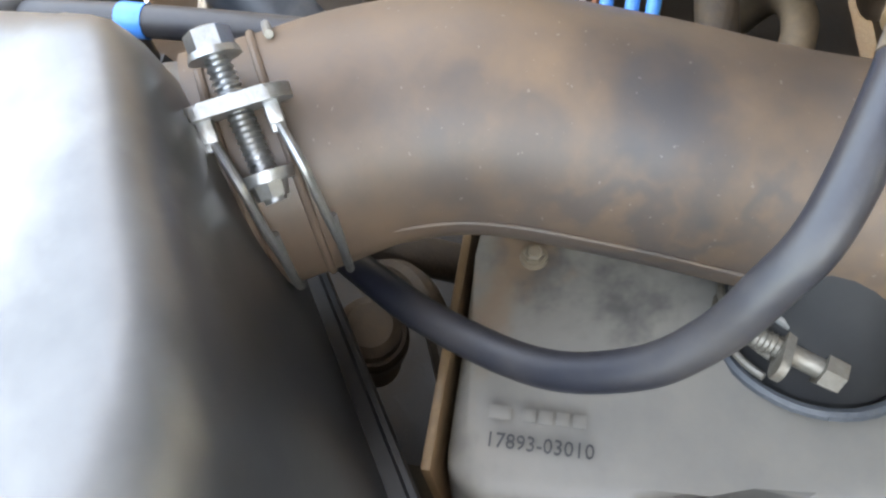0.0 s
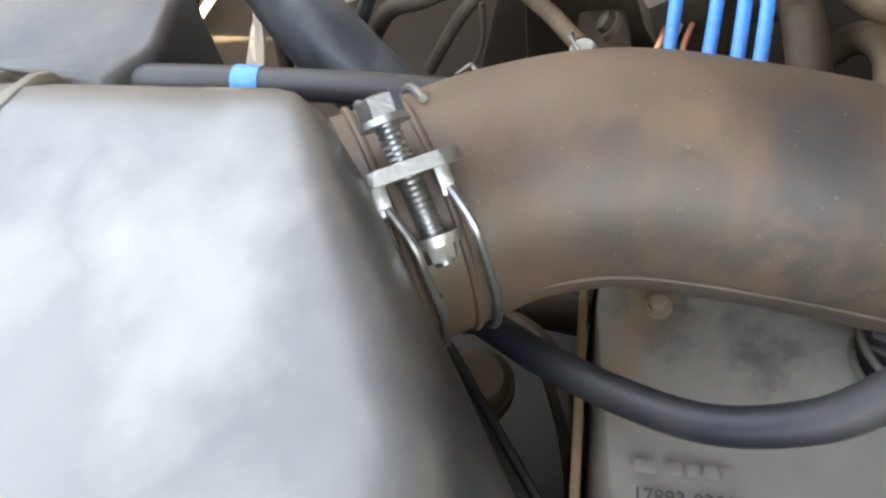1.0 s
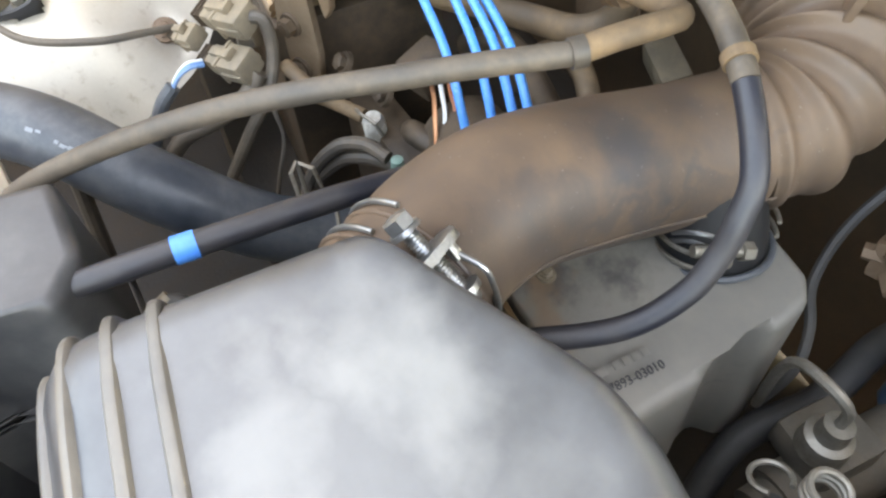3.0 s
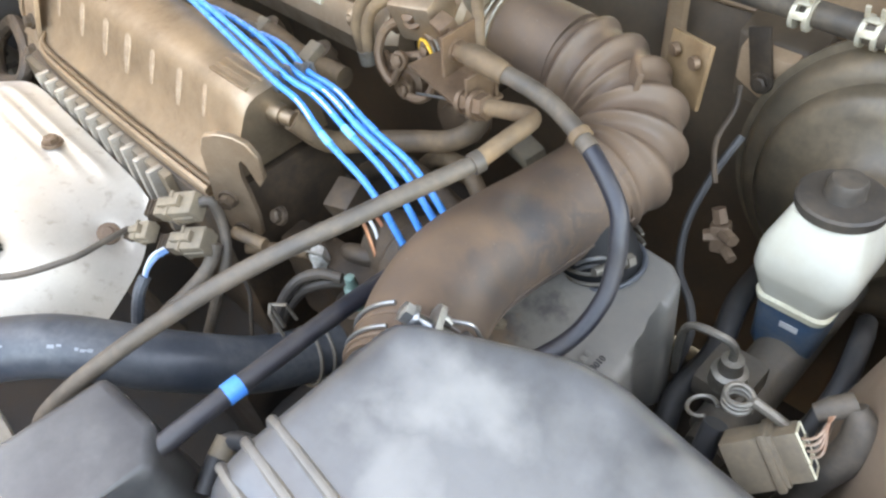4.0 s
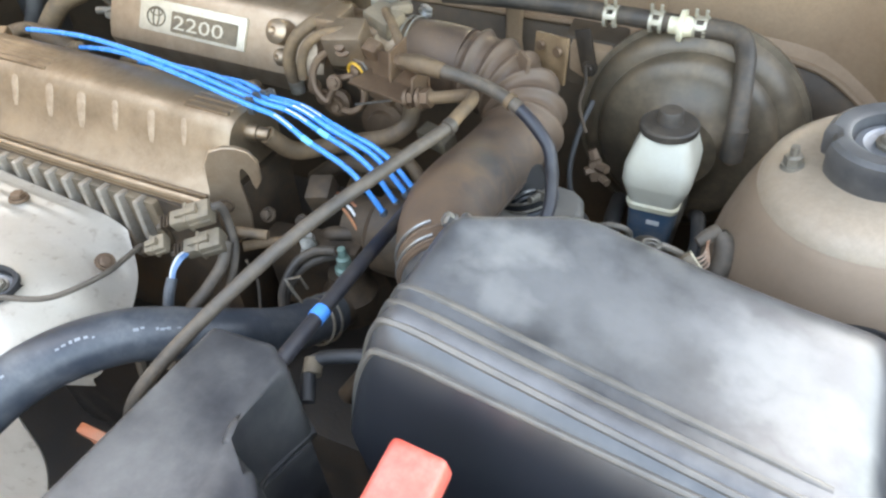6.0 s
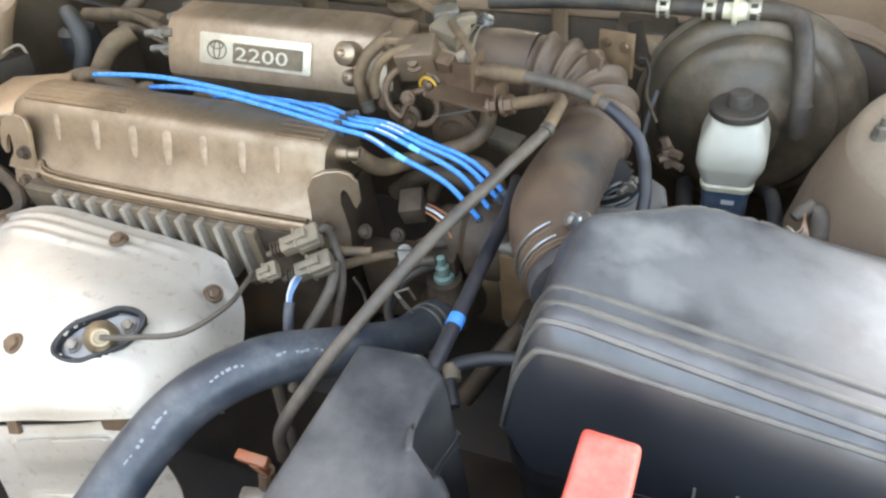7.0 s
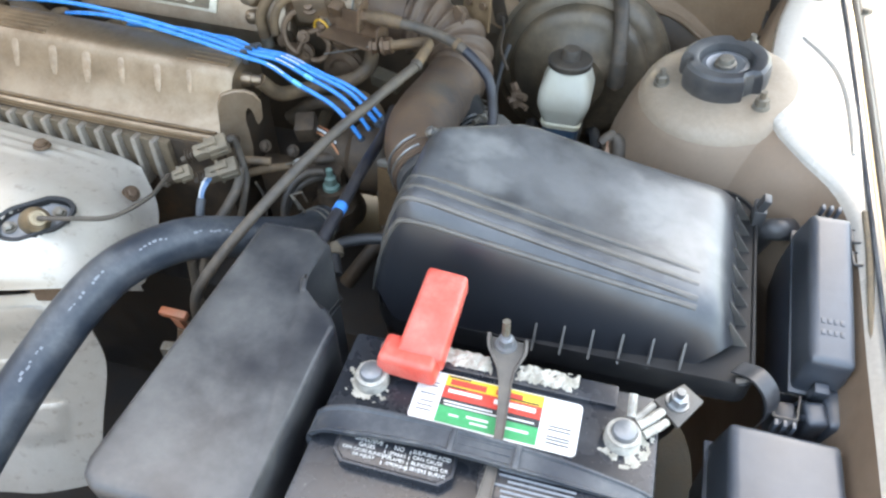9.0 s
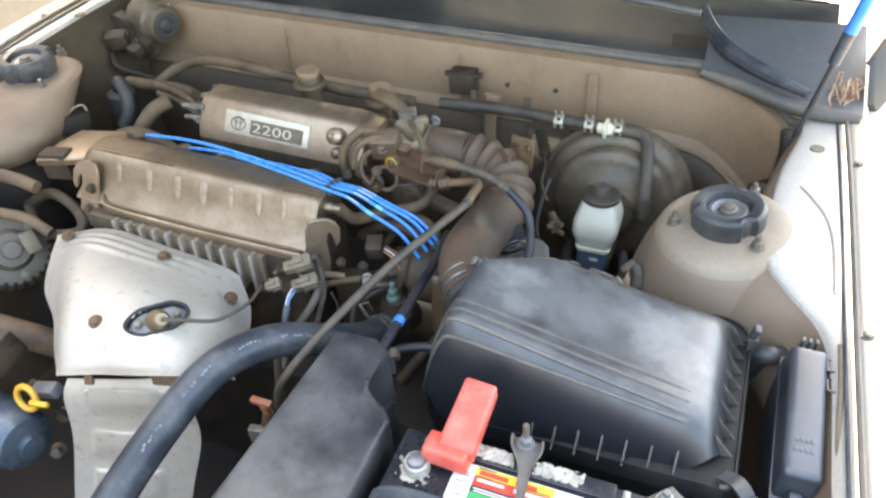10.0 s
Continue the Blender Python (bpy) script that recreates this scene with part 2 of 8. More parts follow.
M_BADGEDARK = mat("badge_recess", (0.13, 0.095, 0.06), (0.21, 0.155, 0.10), 0.4, 80, 400, 0.6, 0.8, bump=0.05)
M_GROUND = mat("pale_dusty_concrete", (0.36, 0.33, 0.29), (0.26, 0.23, 0.19), 0.5, 0.8, 12, 0.85, 0.95, bump=0.2)
M_TOWERTOP = mat("worn_tower_paint", (0.325, 0.262, 0.20), (0.23, 0.17, 0.118), 0.5, 9, 200, 0.45, 0.7, bump=0.03, seed=7, sharp=0.25)
M_FADEDPRINT = mat("faded_print", (0.22, 0.24, 0.26), None, 0.3, 200, 300, 0.6, bump=0.0)
M_COWL = mat("weathered_cowl_plastic", (0.024, 0.025, 0.028), (0.07, 0.065, 0.058), 0.5, 8, 150, 0.5, 0.75, bump=0.08)
M_LINER = mat("dark_hood_underside", (0.028, 0.027, 0.026), (0.055, 0.050, 0.043), 0.5, 3, 60, 0.7, 0.9, bump=0.1)
# fender paint made paler; the ledge's bright light is in the colour
M_LEDGE = mat("lit_beige_paint", (0.53, 0.505, 0.46), (0.40, 0.35, 0.29), 0.30, 9, 200, 0.25, 0.5, metal=0.1, bump=0.03, coat=0.6, seed=6, sharp=0.25)
M_DULLSTEEL = mat("dull_grey_steel", (0.20, 0.215, 0.235), (0.26, 0.25, 0.23), 0.4, 40, 300, 0.4, 0.6, metal=0.5, bump=0.06)
M_SEAL = mat("dusty_hood_seal", (0.085, 0.080, 0.074), (0.17, 0.145, 0.12), 0.55, 12, 200, 0.45, 0.7, bump=0.06)
# beige panel paint greyed to carry the hood's shadow
M_SHADEPAINT = mat("shaded_grey_paint", (0.125, 0.128, 0.132), (0.095, 0.092, 0.088), 0.4, 9, 200, 0.35, 0.6, bump=0.03)
M_CASTGREY = mat("grey_cast_iron", (0.115, 0.104, 0.088), (0.16, 0.130, 0.098), 0.5, 30, 300, 0.5, 0.75, metal=0.3, bump=0.25)
M_FIN = mat("bright_fin_aluminium", (0.42, 0.38, 0.33), (0.27, 0.22, 0.17), 0.45, 40, 420, 0.36, 0.6, metal=0.6, bump=0.06)
# near-black copy of the box plastic; shade under the lid put into colour
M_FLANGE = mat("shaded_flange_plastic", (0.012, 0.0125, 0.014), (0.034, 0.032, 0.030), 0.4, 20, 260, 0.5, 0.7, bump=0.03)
M_RUST = mat("rusty_hinge_spring", (0.33, 0.17, 0.10), (0.62, 0.50, 0.40), 0.5, 60, 300, 0.5, 0.7, metal=0.4, bump=0.3)


def glass_material():
    m = bpy.data.materials.new("windscreen_glass")
    m.use_nodes = True
    b = m.node_tree.nodes["Principled BSDF"]
    b.inputs["Base Color"].default_value = (0.75, 0.82, 0.8, 1)
    b.inputs["Transmission Weight"].default_value = 1.0
    b.inputs["Roughness"].default_value = 0.03
    b.inputs["IOR"].default_value = 1.45
    return m


M_FUSE = mat("blue_black_plastic", (0.034, 0.042, 0.054), (0.075, 0.086, 0.102), 0.48, 14, 260, 0.33, 0.55, coat=0.4, bump=0.03, seed=2, sharp=0.25, speckle=0.3, grainy=0.06)
M_DULLBLUE = mat("dull_blue_wire", (0.09, 0.22, 0.42), (0.25, 0.30, 0.36), 0.4, 60, 300, 0.4, 0.6, bump=0.0)
M_CYAN = mat("pale_blue_tape", (0.10, 0.50, 0.72), (0.16, 0.46, 0.66), 0.3, 60, 300, 0.35, 0.45, bump=0.0)
M_HOSE = mat("dark_dusty_hose", (0.036, 0.031, 0.027), (0.115, 0.087, 0.062), 0.5, 18, 280, 0.5, 0.75, bump=0.06, seed=8)
M_CLIP = mat("pale_zinc_clip", (0.56, 0.52, 0.42), (0.34, 0.28, 0.20), 0.4, 90, 400, 0.4, 0.6, metal=0.4, bump=0.08)
M_OIL = mat("oily_brown_gasket", (0.115, 0.068, 0.034), (0.20, 0.125, 0.066), 0.5, 40, 300, 0.4, 0.7, bump=0.1)
M_GLASS = glass_material()


# ---- mesh tools ----
def V(*a):
    return Vector(a)


def frame_of(way, up=(0, 0, 1)):
    """Two directions square to a way."""
    w = Vector(way).normalized()
    u = Vector(up).cross(w)
    if u.length < 1e-4:
        u = Vector((1, 0, 0)).cross(w)
    u.normalize()
    return u, w.cross(u).normalized(), w


def loft(bm, rings, cap0=True, cap1=True, closed=True):
    made = [[bm.verts.new(p) for p in ring] for ring in rings]
    n = len(made[0])
    for a, b in zip(made, made[1:]):
        for i in range(n if closed else n - 1):
            j = (i + 1) % n
            bm.faces.new((a[i], a[j], b[j], b[i]))
    if cap0 and closed:
        bm.faces.new(list(reversed(made[0])))
    if cap1 and closed:
        bm.faces.new(made[-1])
    return made


def smooth_path(pts, step=6):
    """Catmull-Rom through the points."""
    p = [Vector(q) for q in pts]
    if len(p) < 3:
        return p
    p = [2 * p[0] - p[1], *p, 2 * p[-1] - p[-2]]
    out = []
    for a, b, c, d in zip(p, p[1:], p[2:], p[3:]):
        for k in range(step):
            t = k / step
            out.append(0.5 * (2 * b + (c - a) * t + (2 * a - 5 * b + 4 * c - d) * t * t + (3 * b - a - 3 * c + d) * t ** 3))
    out.append(p[-2])
    return out


def tube(bm, pts, r, seg=14, step=6, cap=True, smooth=True):
    """A round tube along the points; r is one radius or one for each given point."""
    path = smooth_path(pts, step) if smooth else [Vector(q) for q in pts]
    n = len(path)
    if isinstance(r, (int, float)):
        radii = [r] * n
    else:
        radii = [float(k) for k in np.interp(np.linspace(0, len(r) - 1, n), range(len(r)), r)]
    u, v, w = frame_of(path[1] - path[0])
    rings = []
    for i, p in enumerate(path):
        way = (path[min(i + 1, n - 1)] - path[max(i - 1, 0)]).normalized()
        u = (u - way * u.dot(way)).normalized()
        v = way.cross(u)
        rings.append([p + radii[i] * (u * math.cos(a) + v * math.sin(a)) for a in (2 * math.pi * k / seg for k in range(seg))])
    loft(bm, rings, cap, cap)
    return path


def cyl(bm, a, b, r0, r1=None, seg=18):
    a, b = Vector(a), Vector(b)
    r1 = r0 if r1 is None else r1
    u, v, w = frame_of(b - a)
    ring = lambda c, r: [c + r * (u * math.cos(t) + v * math.sin(t)) for t in (2 * math.pi * k / seg for k in range(seg))]  # noqa: E731
    loft(bm, [ring(a, r0), ring(b, r1)])


def lathe(bm, base, axis, profile, seg=28, up=(0, 0, 1)):
    """Rings (along, radius) round an axis."""
    base = Vector(base)
    u, v, w = frame_of(axis, up)
    rings = [[base + w * h + max(r, 1e-4) * (u * math.cos(t) + v * math.sin(t)) for t in (2 * math.pi * k / seg for k in range(seg))] for h, r in profile]
    loft(bm, rings)


def hexbolt(bm, at, axis, r=0.007, h=0.006, washer=1.5):
    """A flanged hexagon head."""
    at = Vector(at)
    w = Vector(axis).normalized()
    cyl(bm, at - w * 0.002, at + w * 0.0015, r * washer, r * washer * 0.92, 18)
    cyl(bm, at + w * 0.0015, at + w * h, r, r, 6)
    cyl(bm, at + w * h, at + w * (h + 0.001), r * 0.8, r * 0.6, 12)


def rbox(bm, size, m, bevel=0.003, taper=1.0, seg=2):
    """A bevelled box of that size on the pose m, its base at the pose's origin; taper scales the top."""
    sx, sy, sz = (s / 2 for s in size)
    pts = [(-sx, -sy, 0), (sx, -sy, 0), (sx, sy, 0), (-sx, sy, 0)]
    lo = [bm.verts.new(m @ Vector(p)) for p in pts]
    hi = [bm.verts.new(m @ Vector((p[0] * taper, p[1] * taper, 2 * sz))) for p in pts]
    fs = [bm.faces.new(list(reversed(lo))), bm.faces.new(hi)]
    fs += [bm.faces.new((lo[i], lo[(i + 1) % 4], hi[(i + 1) % 4], hi[i])) for i in range(4)]
    if bevel:
        bmesh.ops.bevel(bm, geom=list({e for f in fs for e in f.edges}), offset=bevel, segments=seg, affect="EDGES", profile=0.6)


def axes_pose(at, x, z):
    """A pose at a point whose x and z run along the given ways."""
    z = Vector(z).normalized()
    x = Vector(x)
    x = (x - z * x.dot(z)).normalized()
    y = z.cross(x)
    m = Matrix((x, y, z)).transposed().to_4x4()
    m.translation = Vector(at)
    return m


def prism(bm, top, drop, bevel=0.0, seg=2):
    """A solid with the given top outline (3D points, anticlockwise from above), let down along the vector drop."""
    drop = Vector(drop)
    hi = [bm.verts.new(p) for p in top]
    lo = [bm.verts.new(Vector(p) + drop) for p in top]
    f = bm.faces.new(hi)
    bm.faces.new(list(reversed(lo)))
    n = len(hi)
    for i in range(n):
        bm.faces.new((hi[(i + 1) % n], hi[i], lo[i], lo[(i + 1) % n]))
    if bevel:
        edges = list(f.edges) + [e for v in hi for e in v.link_edges if e.other_vert(v) in lo]
        bmesh.ops.bevel(bm, geom=list(set(edges)), offset=bevel, segments=seg, affect="EDGES", profile=0.6)


def rrect(ha, hb, r, n=10, r2=None):
    """Points round a rounded rectangle; r2: the radius of its second corner."""
    fit_r = lambda v: max(min(v, ha * 0.98, hb * 0.98), 1e-4)  # noqa: E731
    r, first = fit_r(r), fit_r(r)
    r2 = first if r2 is None else fit_r(r2)
    out = []
    for cx, cy, a0, r in ((ha - r, hb - r, 0, r), (r2 - ha, hb - r2, 90, r2), (r - ha, r - hb, 180, first), (ha - r, r - hb, 270, first)):
        for k in range(n + 1):
            a = radians(a0 + 90 * k / n)
            out.append((cx + r * math.cos(a), cy + r * math.sin(a)))
    return out


def sheet(bm, rows, thick=0.003, sub=6):
    """A smooth sheet through rows of points, with a thickness downwards."""
    rows = [smooth_path(r, sub) for r in rows]
    cols = [smooth_path([r[i] for r in rows], sub) for i in range(len(rows[0]))]
    grid = [[bm.verts.new(c[j]) for c in cols] for j in range(len(cols[0]))]
    faces = [bm.faces.new((a[i], a[i + 1], b[i + 1], b[i])) for a, b in zip(grid, grid[1:]) for i in range(len(a) - 1)]
    bmesh.ops.recalc_face_normals(bm, faces=faces)
    if sum(f.normal.z for f in faces) < 0:
        bmesh.ops.reverse_faces(bm, faces=faces)
    bmesh.ops.solidify(bm, geom=faces, thickness=thick)


def letters(text, size, m, depth=0.0006):
    """Raised lettering as a mesh, flat on the pose m, its left foot at the origin."""
    c = bpy.data.curves.new("letters", "FONT")
    c.body, c.size, c.extrude, c.resolution_u = text, size, depth, 2
    ob = bpy.data.objects.new("letters", c)
    me = bpy.data.meshes.new_from_object(ob)
    bm = bmesh.new()
    bm.from_mesh(me)
    bm.transform(m)
    bpy.data.objects.remove(ob)
    bpy.data.curves.remove(c)
    bpy.data.meshes.remove(me)
    return bm


def world_of(ob):
    at = Vector()
    while ob:
        at = at + ob.location
        ob = ob.parent
    return at


def part(name, bm, material, parent=None, label="", smooth=35):
    """Links a bmesh (in the place's coordinates) as one mesh object, under a thing or a part."""
    bmesh.ops.recalc_face_normals(bm, faces=bm.faces[:])
    lo = Vector([min(v.co[i] for v in bm.verts) for i in range(3)])
    hi = Vector([max(v.co[i] for v in bm.verts) for i in range(3)])
    c = (lo + hi) / 2
    for v in bm.verts:
        v.co -= c
    limit = radians(smooth)
    for f in bm.faces:
        f.smooth = True
    for e in bm.edges:
        e.smooth = len(e.link_faces) == 2 and e.calc_face_angle(0.0) < limit
    me = bpy.data.meshes.new(name)
    bm.to_mesh(me)
    bm.free()
    me.materials.append(material)
    ob = new(name, me)
    ob.location = c - (world_of(parent) if parent else Vector())
    if parent:
        ob.parent = parent
    if label:
        ob["label"] = label
    return ob


def thing(name, at, label, category, group=""):
    ob = new(name)
    ob.empty_display_size = 0.02
    ob.location = at
    return tagged(ob, label, category, group)


def setting(name, bm, material, label, category, smooth=35):
    return tagged(part(name, bm, material, None, "", smooth), label, category, kind="structure")


def made(fn, *a, **k):
    bm = bmesh.new()
    fn(bm, *a, **k)
    return bm


# ---- the car's body round the engine bay ----
def extrude_x(bm, profile, x0, x1, bend=None, n=24):
    """A sheet: a profile of (y, z) drawn along x; bend(x) gives (dy, dz)."""
    cols = []
    for i in range(n + 1):
        x = x0 + (x1 - x0) * i / n
        dy, dz = bend(x) if bend else (0, 0)
        cols.append([bm.verts.new((x, y + dy, z + dz)) for y, z in profile])
    faces = [bm.faces.new((a[k], a[k + 1], b[k + 1], b[k])) for a, b in zip(cols, cols[1:]) for k in range(len(profile) - 1)]
    bmesh.ops.recalc_face_normals(bm, faces=faces)
    bmesh.ops.solidify(bm, geom=faces, thickness=0.003)


def roll_z(x):
    """The bay's far side stands a little higher."""
    return -0.03 * x


def build_body():
    bm = bmesh.new()
    s = 150.0
    vs = [bm.verts.new(p) for p in ((-s, -s, 0), (s, -s, 0), (s, s, 0), (-s, s, 0))]
    bm.faces.new(vs)
    setting("ground", bm, M_GROUND, "pale dusty concrete ground under the car", "ground")
    # unseen wall, added to cut the light from the left
    bm = bmesh.new()
    rbox(bm, (0.2, 9.0, 2.7), Matrix.Translation((-2.5, 0.3, 0)), 0.01)
    setting("wall_unseen_left", bm, M_WALL, "unseen plain plaster wall added beside the car to cut light from the left", "wall")
    # unseen dark wall, added to block low light from the front
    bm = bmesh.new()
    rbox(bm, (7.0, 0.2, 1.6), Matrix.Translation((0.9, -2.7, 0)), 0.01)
    setting("wall_unseen_front", bm, M_DARKWALL, "unseen low dark wall added in front of the car to cut low light", "wall")

    # upper firewall panel with its rolled lip, curving forward at the sides
    def bend(x):
        edge = max(0.0, (x - 0.20) / 0.16)
        return -0.11 * edge ** 2.2, roll_z(x) - 0.045 * edge ** 1.5
    lip = [(0.785, 0.786), (0.792, 0.792), (0.80, 0.80), (0.802, 0.84), (0.806, 0.885), (0.815, 0.902), (0.835, 0.908), (0.85, 0.900), (0.86, 0.88)]
    def drop(x):
        return float(np.interp(x, (0.14, 0.2, 0.25, 0.29, 0.36), (0, -0.006, -0.022, -0.034, -0.055)))

    def panel(profile, low_part, n=46):
        rows = []
        for i in range(n + 1):
            x = -1.02 + 1.38 * i / n
            dy, dz = bend(x)
            rows.append([V(x, y + dy, z + dz + (drop(x) if k < low_part else 0)) for k, (y, z) in enumerate(profile)])
        bm = bmesh.new()
        cols = [[bm.verts.new(p) for p in r] for r in rows]
        faces = [bm.faces.new((a[k], a[k + 1], b[k + 1], b[k])) for a, b in zip(cols, cols[1:]) for k in range(len(profile) - 1)]
        bmesh.ops.recalc_face_normals(bm, faces=faces)
        bmesh.ops.solidify(bm, geom=faces, thickness=0.003)
        return bm
    setting("wall_firewall", panel(lip, 3), M_TANPAINT, "beige painted upper firewall panel coated with brown dust", "firewall")
    bead = [V(x, 0.783 + bend(x)[0], 0.786 + bend(x)[1] + drop(x)) for x in (-1.0, -0.7, -0.4, -0.1, 0.08, 0.14, 0.18, 0.22, 0.26, 0.30, 0.34)]
    setting("trim_firewall_lip", made(tube, bead, 0.0048, 8, 6), M_TANPAINT, "rolled lip at the foot of the beige firewall panel", "lip")
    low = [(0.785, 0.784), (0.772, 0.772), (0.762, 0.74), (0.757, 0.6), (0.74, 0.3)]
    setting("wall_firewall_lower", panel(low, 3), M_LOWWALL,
            "dusty lower firewall behind the engine, its shade put into a dark tone", "firewall")
    for x, wide in ((-0.62, 0.004), (-0.24, 0.004), (0.005, 0.004), (0.014, 0.014)):
        bm = bmesh.new()
        rbox(bm, (wide, 0.09, 0.003), axes_pose((x, 0.7985, 0.845 + roll_z(x)), (1, 0, 0), (0, -1, 0.04)), 0.001)
        setting("trim_firewall_seam", bm, M_TANPAINT, "pressed seam in the beige firewall panel", "seam")
    for x in (-0.147, -0.055):
        bm = made(cyl, (x, 0.7995, 0.848), (x, 0.797, 0.848), 0.0045)
        setting("trim_firewall_plug", bm, M_INK, "small dark plug hole in the firewall", "plug hole")

    # cowl, windscreen, dashboard
    cowl = [(0.842, 0.90), (0.85, 0.918), (0.862, 0.924), (0.90, 0.925), (0.965, 0.937), (1.02, 0.950), (1.065, 0.965), (1.08, 0.96)]
    setting("cowl", made(extrude_x, cowl, -1.08, 0.40, lambda x: (0, roll_z(x)), 12), M_COWL, "weathered black plastic cowl under the windscreen", "cowl")
    bm = bmesh.new()
    for i in range(18):
        x = 0.130 + i * 0.0032
        rbox(bm, (0.0012, 0.036, 0.002), axes_pose((x, 0.905, 0.9275 + roll_z(x)), (1, 0, 0), (0, -0.15, 1)), 0)
    for j in range(9):
        y = 0.888 + j * 0.0042
        rbox(bm, (0.058, 0.0012, 0.002), axes_pose((0.157, y, 0.9265 + 0.15 * (y - 0.905) + roll_z(0.157)), (1, 0, -0.03), (0.03, -0.15, 1)), 0)
    setting("trim_cowl_grille", bm, M_COWL, "slotted air grille in the black cowl", "grille")
    bm = bmesh.new()
    rows = [[(x, 1.055 + 0.10 * k, 0.968 + 0.062 * k + roll_z(x)) for x in (-1.05, -0.7, -0.33, 0.05, 0.38)] for k in range(8)]
    sheet(bm, rows, 0.005, 3)
    glass = setting("window_windscreen", bm, M_GLASS, "windscreen glass above the black cowl", "windscreen")
    glass.visible_shadow = False
    bm = bmesh.new()
    rows = [[(x, 1.10 + 0.12 * k, 0.92 + 0.012 * k) for x in (-1.05, -0.33, 0.38)] for k in range(7)]
    sheet(bm, rows, 0.02, 2)
    setting("dashboard", bm, M_COWL, "dark dashboard top behind the windscreen", "dashboard")
    bm = bmesh.new()
    lip_at = lambda x: (x, 0.838 + bend(x)[0] * 0.85, 0.914 + bend(x)[1])  # noqa: E731
    tube(bm, [lip_at(x) for x in (-1.0, -0.8, -0.6, -0.4, -0.2, 0.0, 0.12, 0.2, 0.25, 0.29, 0.32, 0.345)] + [(0.375, 0.745, 0.876), (0.40, 0.76, 0.885)], 0.0095, 10)
    setting("trim_hood_seal", bm, M_SEAL, "dusty black rubber hood seal along the firewall lip", "seal")
    bm = bmesh.new()
    tube(bm, [(0.172, 0.935, 0.972), (0.190, 0.885, 0.958), (0.226, 0.825, 0.946), (0.285, 0.785, 0.932), (0.352, 0.757, 0.918)], [0.008, 0.012, 0.015, 0.013, 0.007], 10)
    setting("trim_cowl_seal", bm, M_RUBBER, "black rubber seal round the cowl corner", "seal")
    bm = bmesh.new()
    rows = [[V(x, y * (1 - k) + (0.945 + 0.05 * (x - 0.2)) * k, z * (1 - k) + 0.958 * k + 0.006 * math.sin(math.pi * k)) for x, y, z in ((0.19, 0.812, 0.912), (0.25, 0.795, 0.905), (0.31, 0.770, 0.897), (0.37, 0.755, 0.893), (0.435, 0.750, 0.892))] for k in (0.0, 0.33, 0.66, 1.0)]
    sheet(bm, rows, 0.004, 4)
    setting("trim_cowl_corner", bm, M_SHADEPAINT, "cowl corner panel by the fender, its hood shadow painted in grey", "cowl corner")
    bm = bmesh.new()
    tube(bm, [(0.19, 0.806, 0.912), (0.25, 0.788, 0.906), (0.31, 0.762, 0.899), (0.37, 0.746, 0.894), (0.43, 0.742, 0.893)], [0.008, 0.012, 0.013, 0.013, 0.010], 12)
    setting("trim_corner_seal", bm, M_SEAL, "wide grey rubber seal along the cowl corner", "seal")
    bm = made(tube, [(-0.30, 1.0, 0.985), (-0.10, 0.965, 0.985), (0.034, 0.925, 0.983), (0.168, 0.885, 0.982)], [0.004, 0.006, 0.007, 0.006], 8)
    setting("trim_windscreen_moulding", bm, M_SHADEPAINT, "grey moulding along the foot of the windscreen", "moulding")

    # right-hand apron, ledge, fender
    def side(sign, x_rail, dz, tag):
        ledge, apron = [], []
        for y, z in ((-0.30, 0.79), (-0.05, 0.82), (0.12, 0.835), (0.24, 0.847), (0.31, 0.853), (0.36, 0.859), (0.42, 0.866), (0.58, 0.878), (0.72, 0.885), (0.83, 0.887)):
            k = min(1.0, max(0.0, (y - 0.27) / 0.15))
            k = k * k * (3 - 2 * k)
            k *= 1.0 if sign > 0 else 0.15
            flat, deep = 0.012 + 0.078 * k - 0.040 * min(1.0, max(0.0, (y - 0.55) / 0.12)) * (sign > 0), 0.10 - 0.055 * k
            ledge.append([(x_rail, y, z + dz), (x_rail - sign * flat * 0.5, y, z + dz - 0.002), (x_rail - sign * flat, y, z + dz - 0.005), (x_rail - sign * (flat + 0.006), y, z + dz - 0.012)])
            soft = max(0.0, 1 - abs(y - 0.36) / 0.14) * 0.045
            apron.append([(x_rail - sign * (flat + 0.006), y, z + dz - 0.012), (x_rail - sign * (flat + 0.016 + soft * 0.6), y, z + dz - deep * 0.6), (x_rail - sign * (flat + 0.026 + soft), y, z + dz - deep - 0.03),
                          (x_rail - sign * (flat + 0.034), y, z + dz - 0.20), (x_rail - sign * (flat + 0.04), y, 0.35)])
        bm = bmesh.new()
        sheet(bm, ledge, 0.003, 4)
        setting("fender_ledge_" + tag, bm, M_LEDGE, "painted ledge along the fender, its bright light put into a paler beige", "fender ledge")
        bm = bmesh.new()
        sheet(bm, apron, 0.003, 4)
        # left apron's darker tone stands in for the shadow on it
        setting("inner_fender_" + tag, bm, M_TOWER if sign > 0 else M_LOWWALL, "dusty brown inner fender apron below the ledge, the left one darkened as shade", "inner fender")
        bm = bmesh.new()
        rows = []
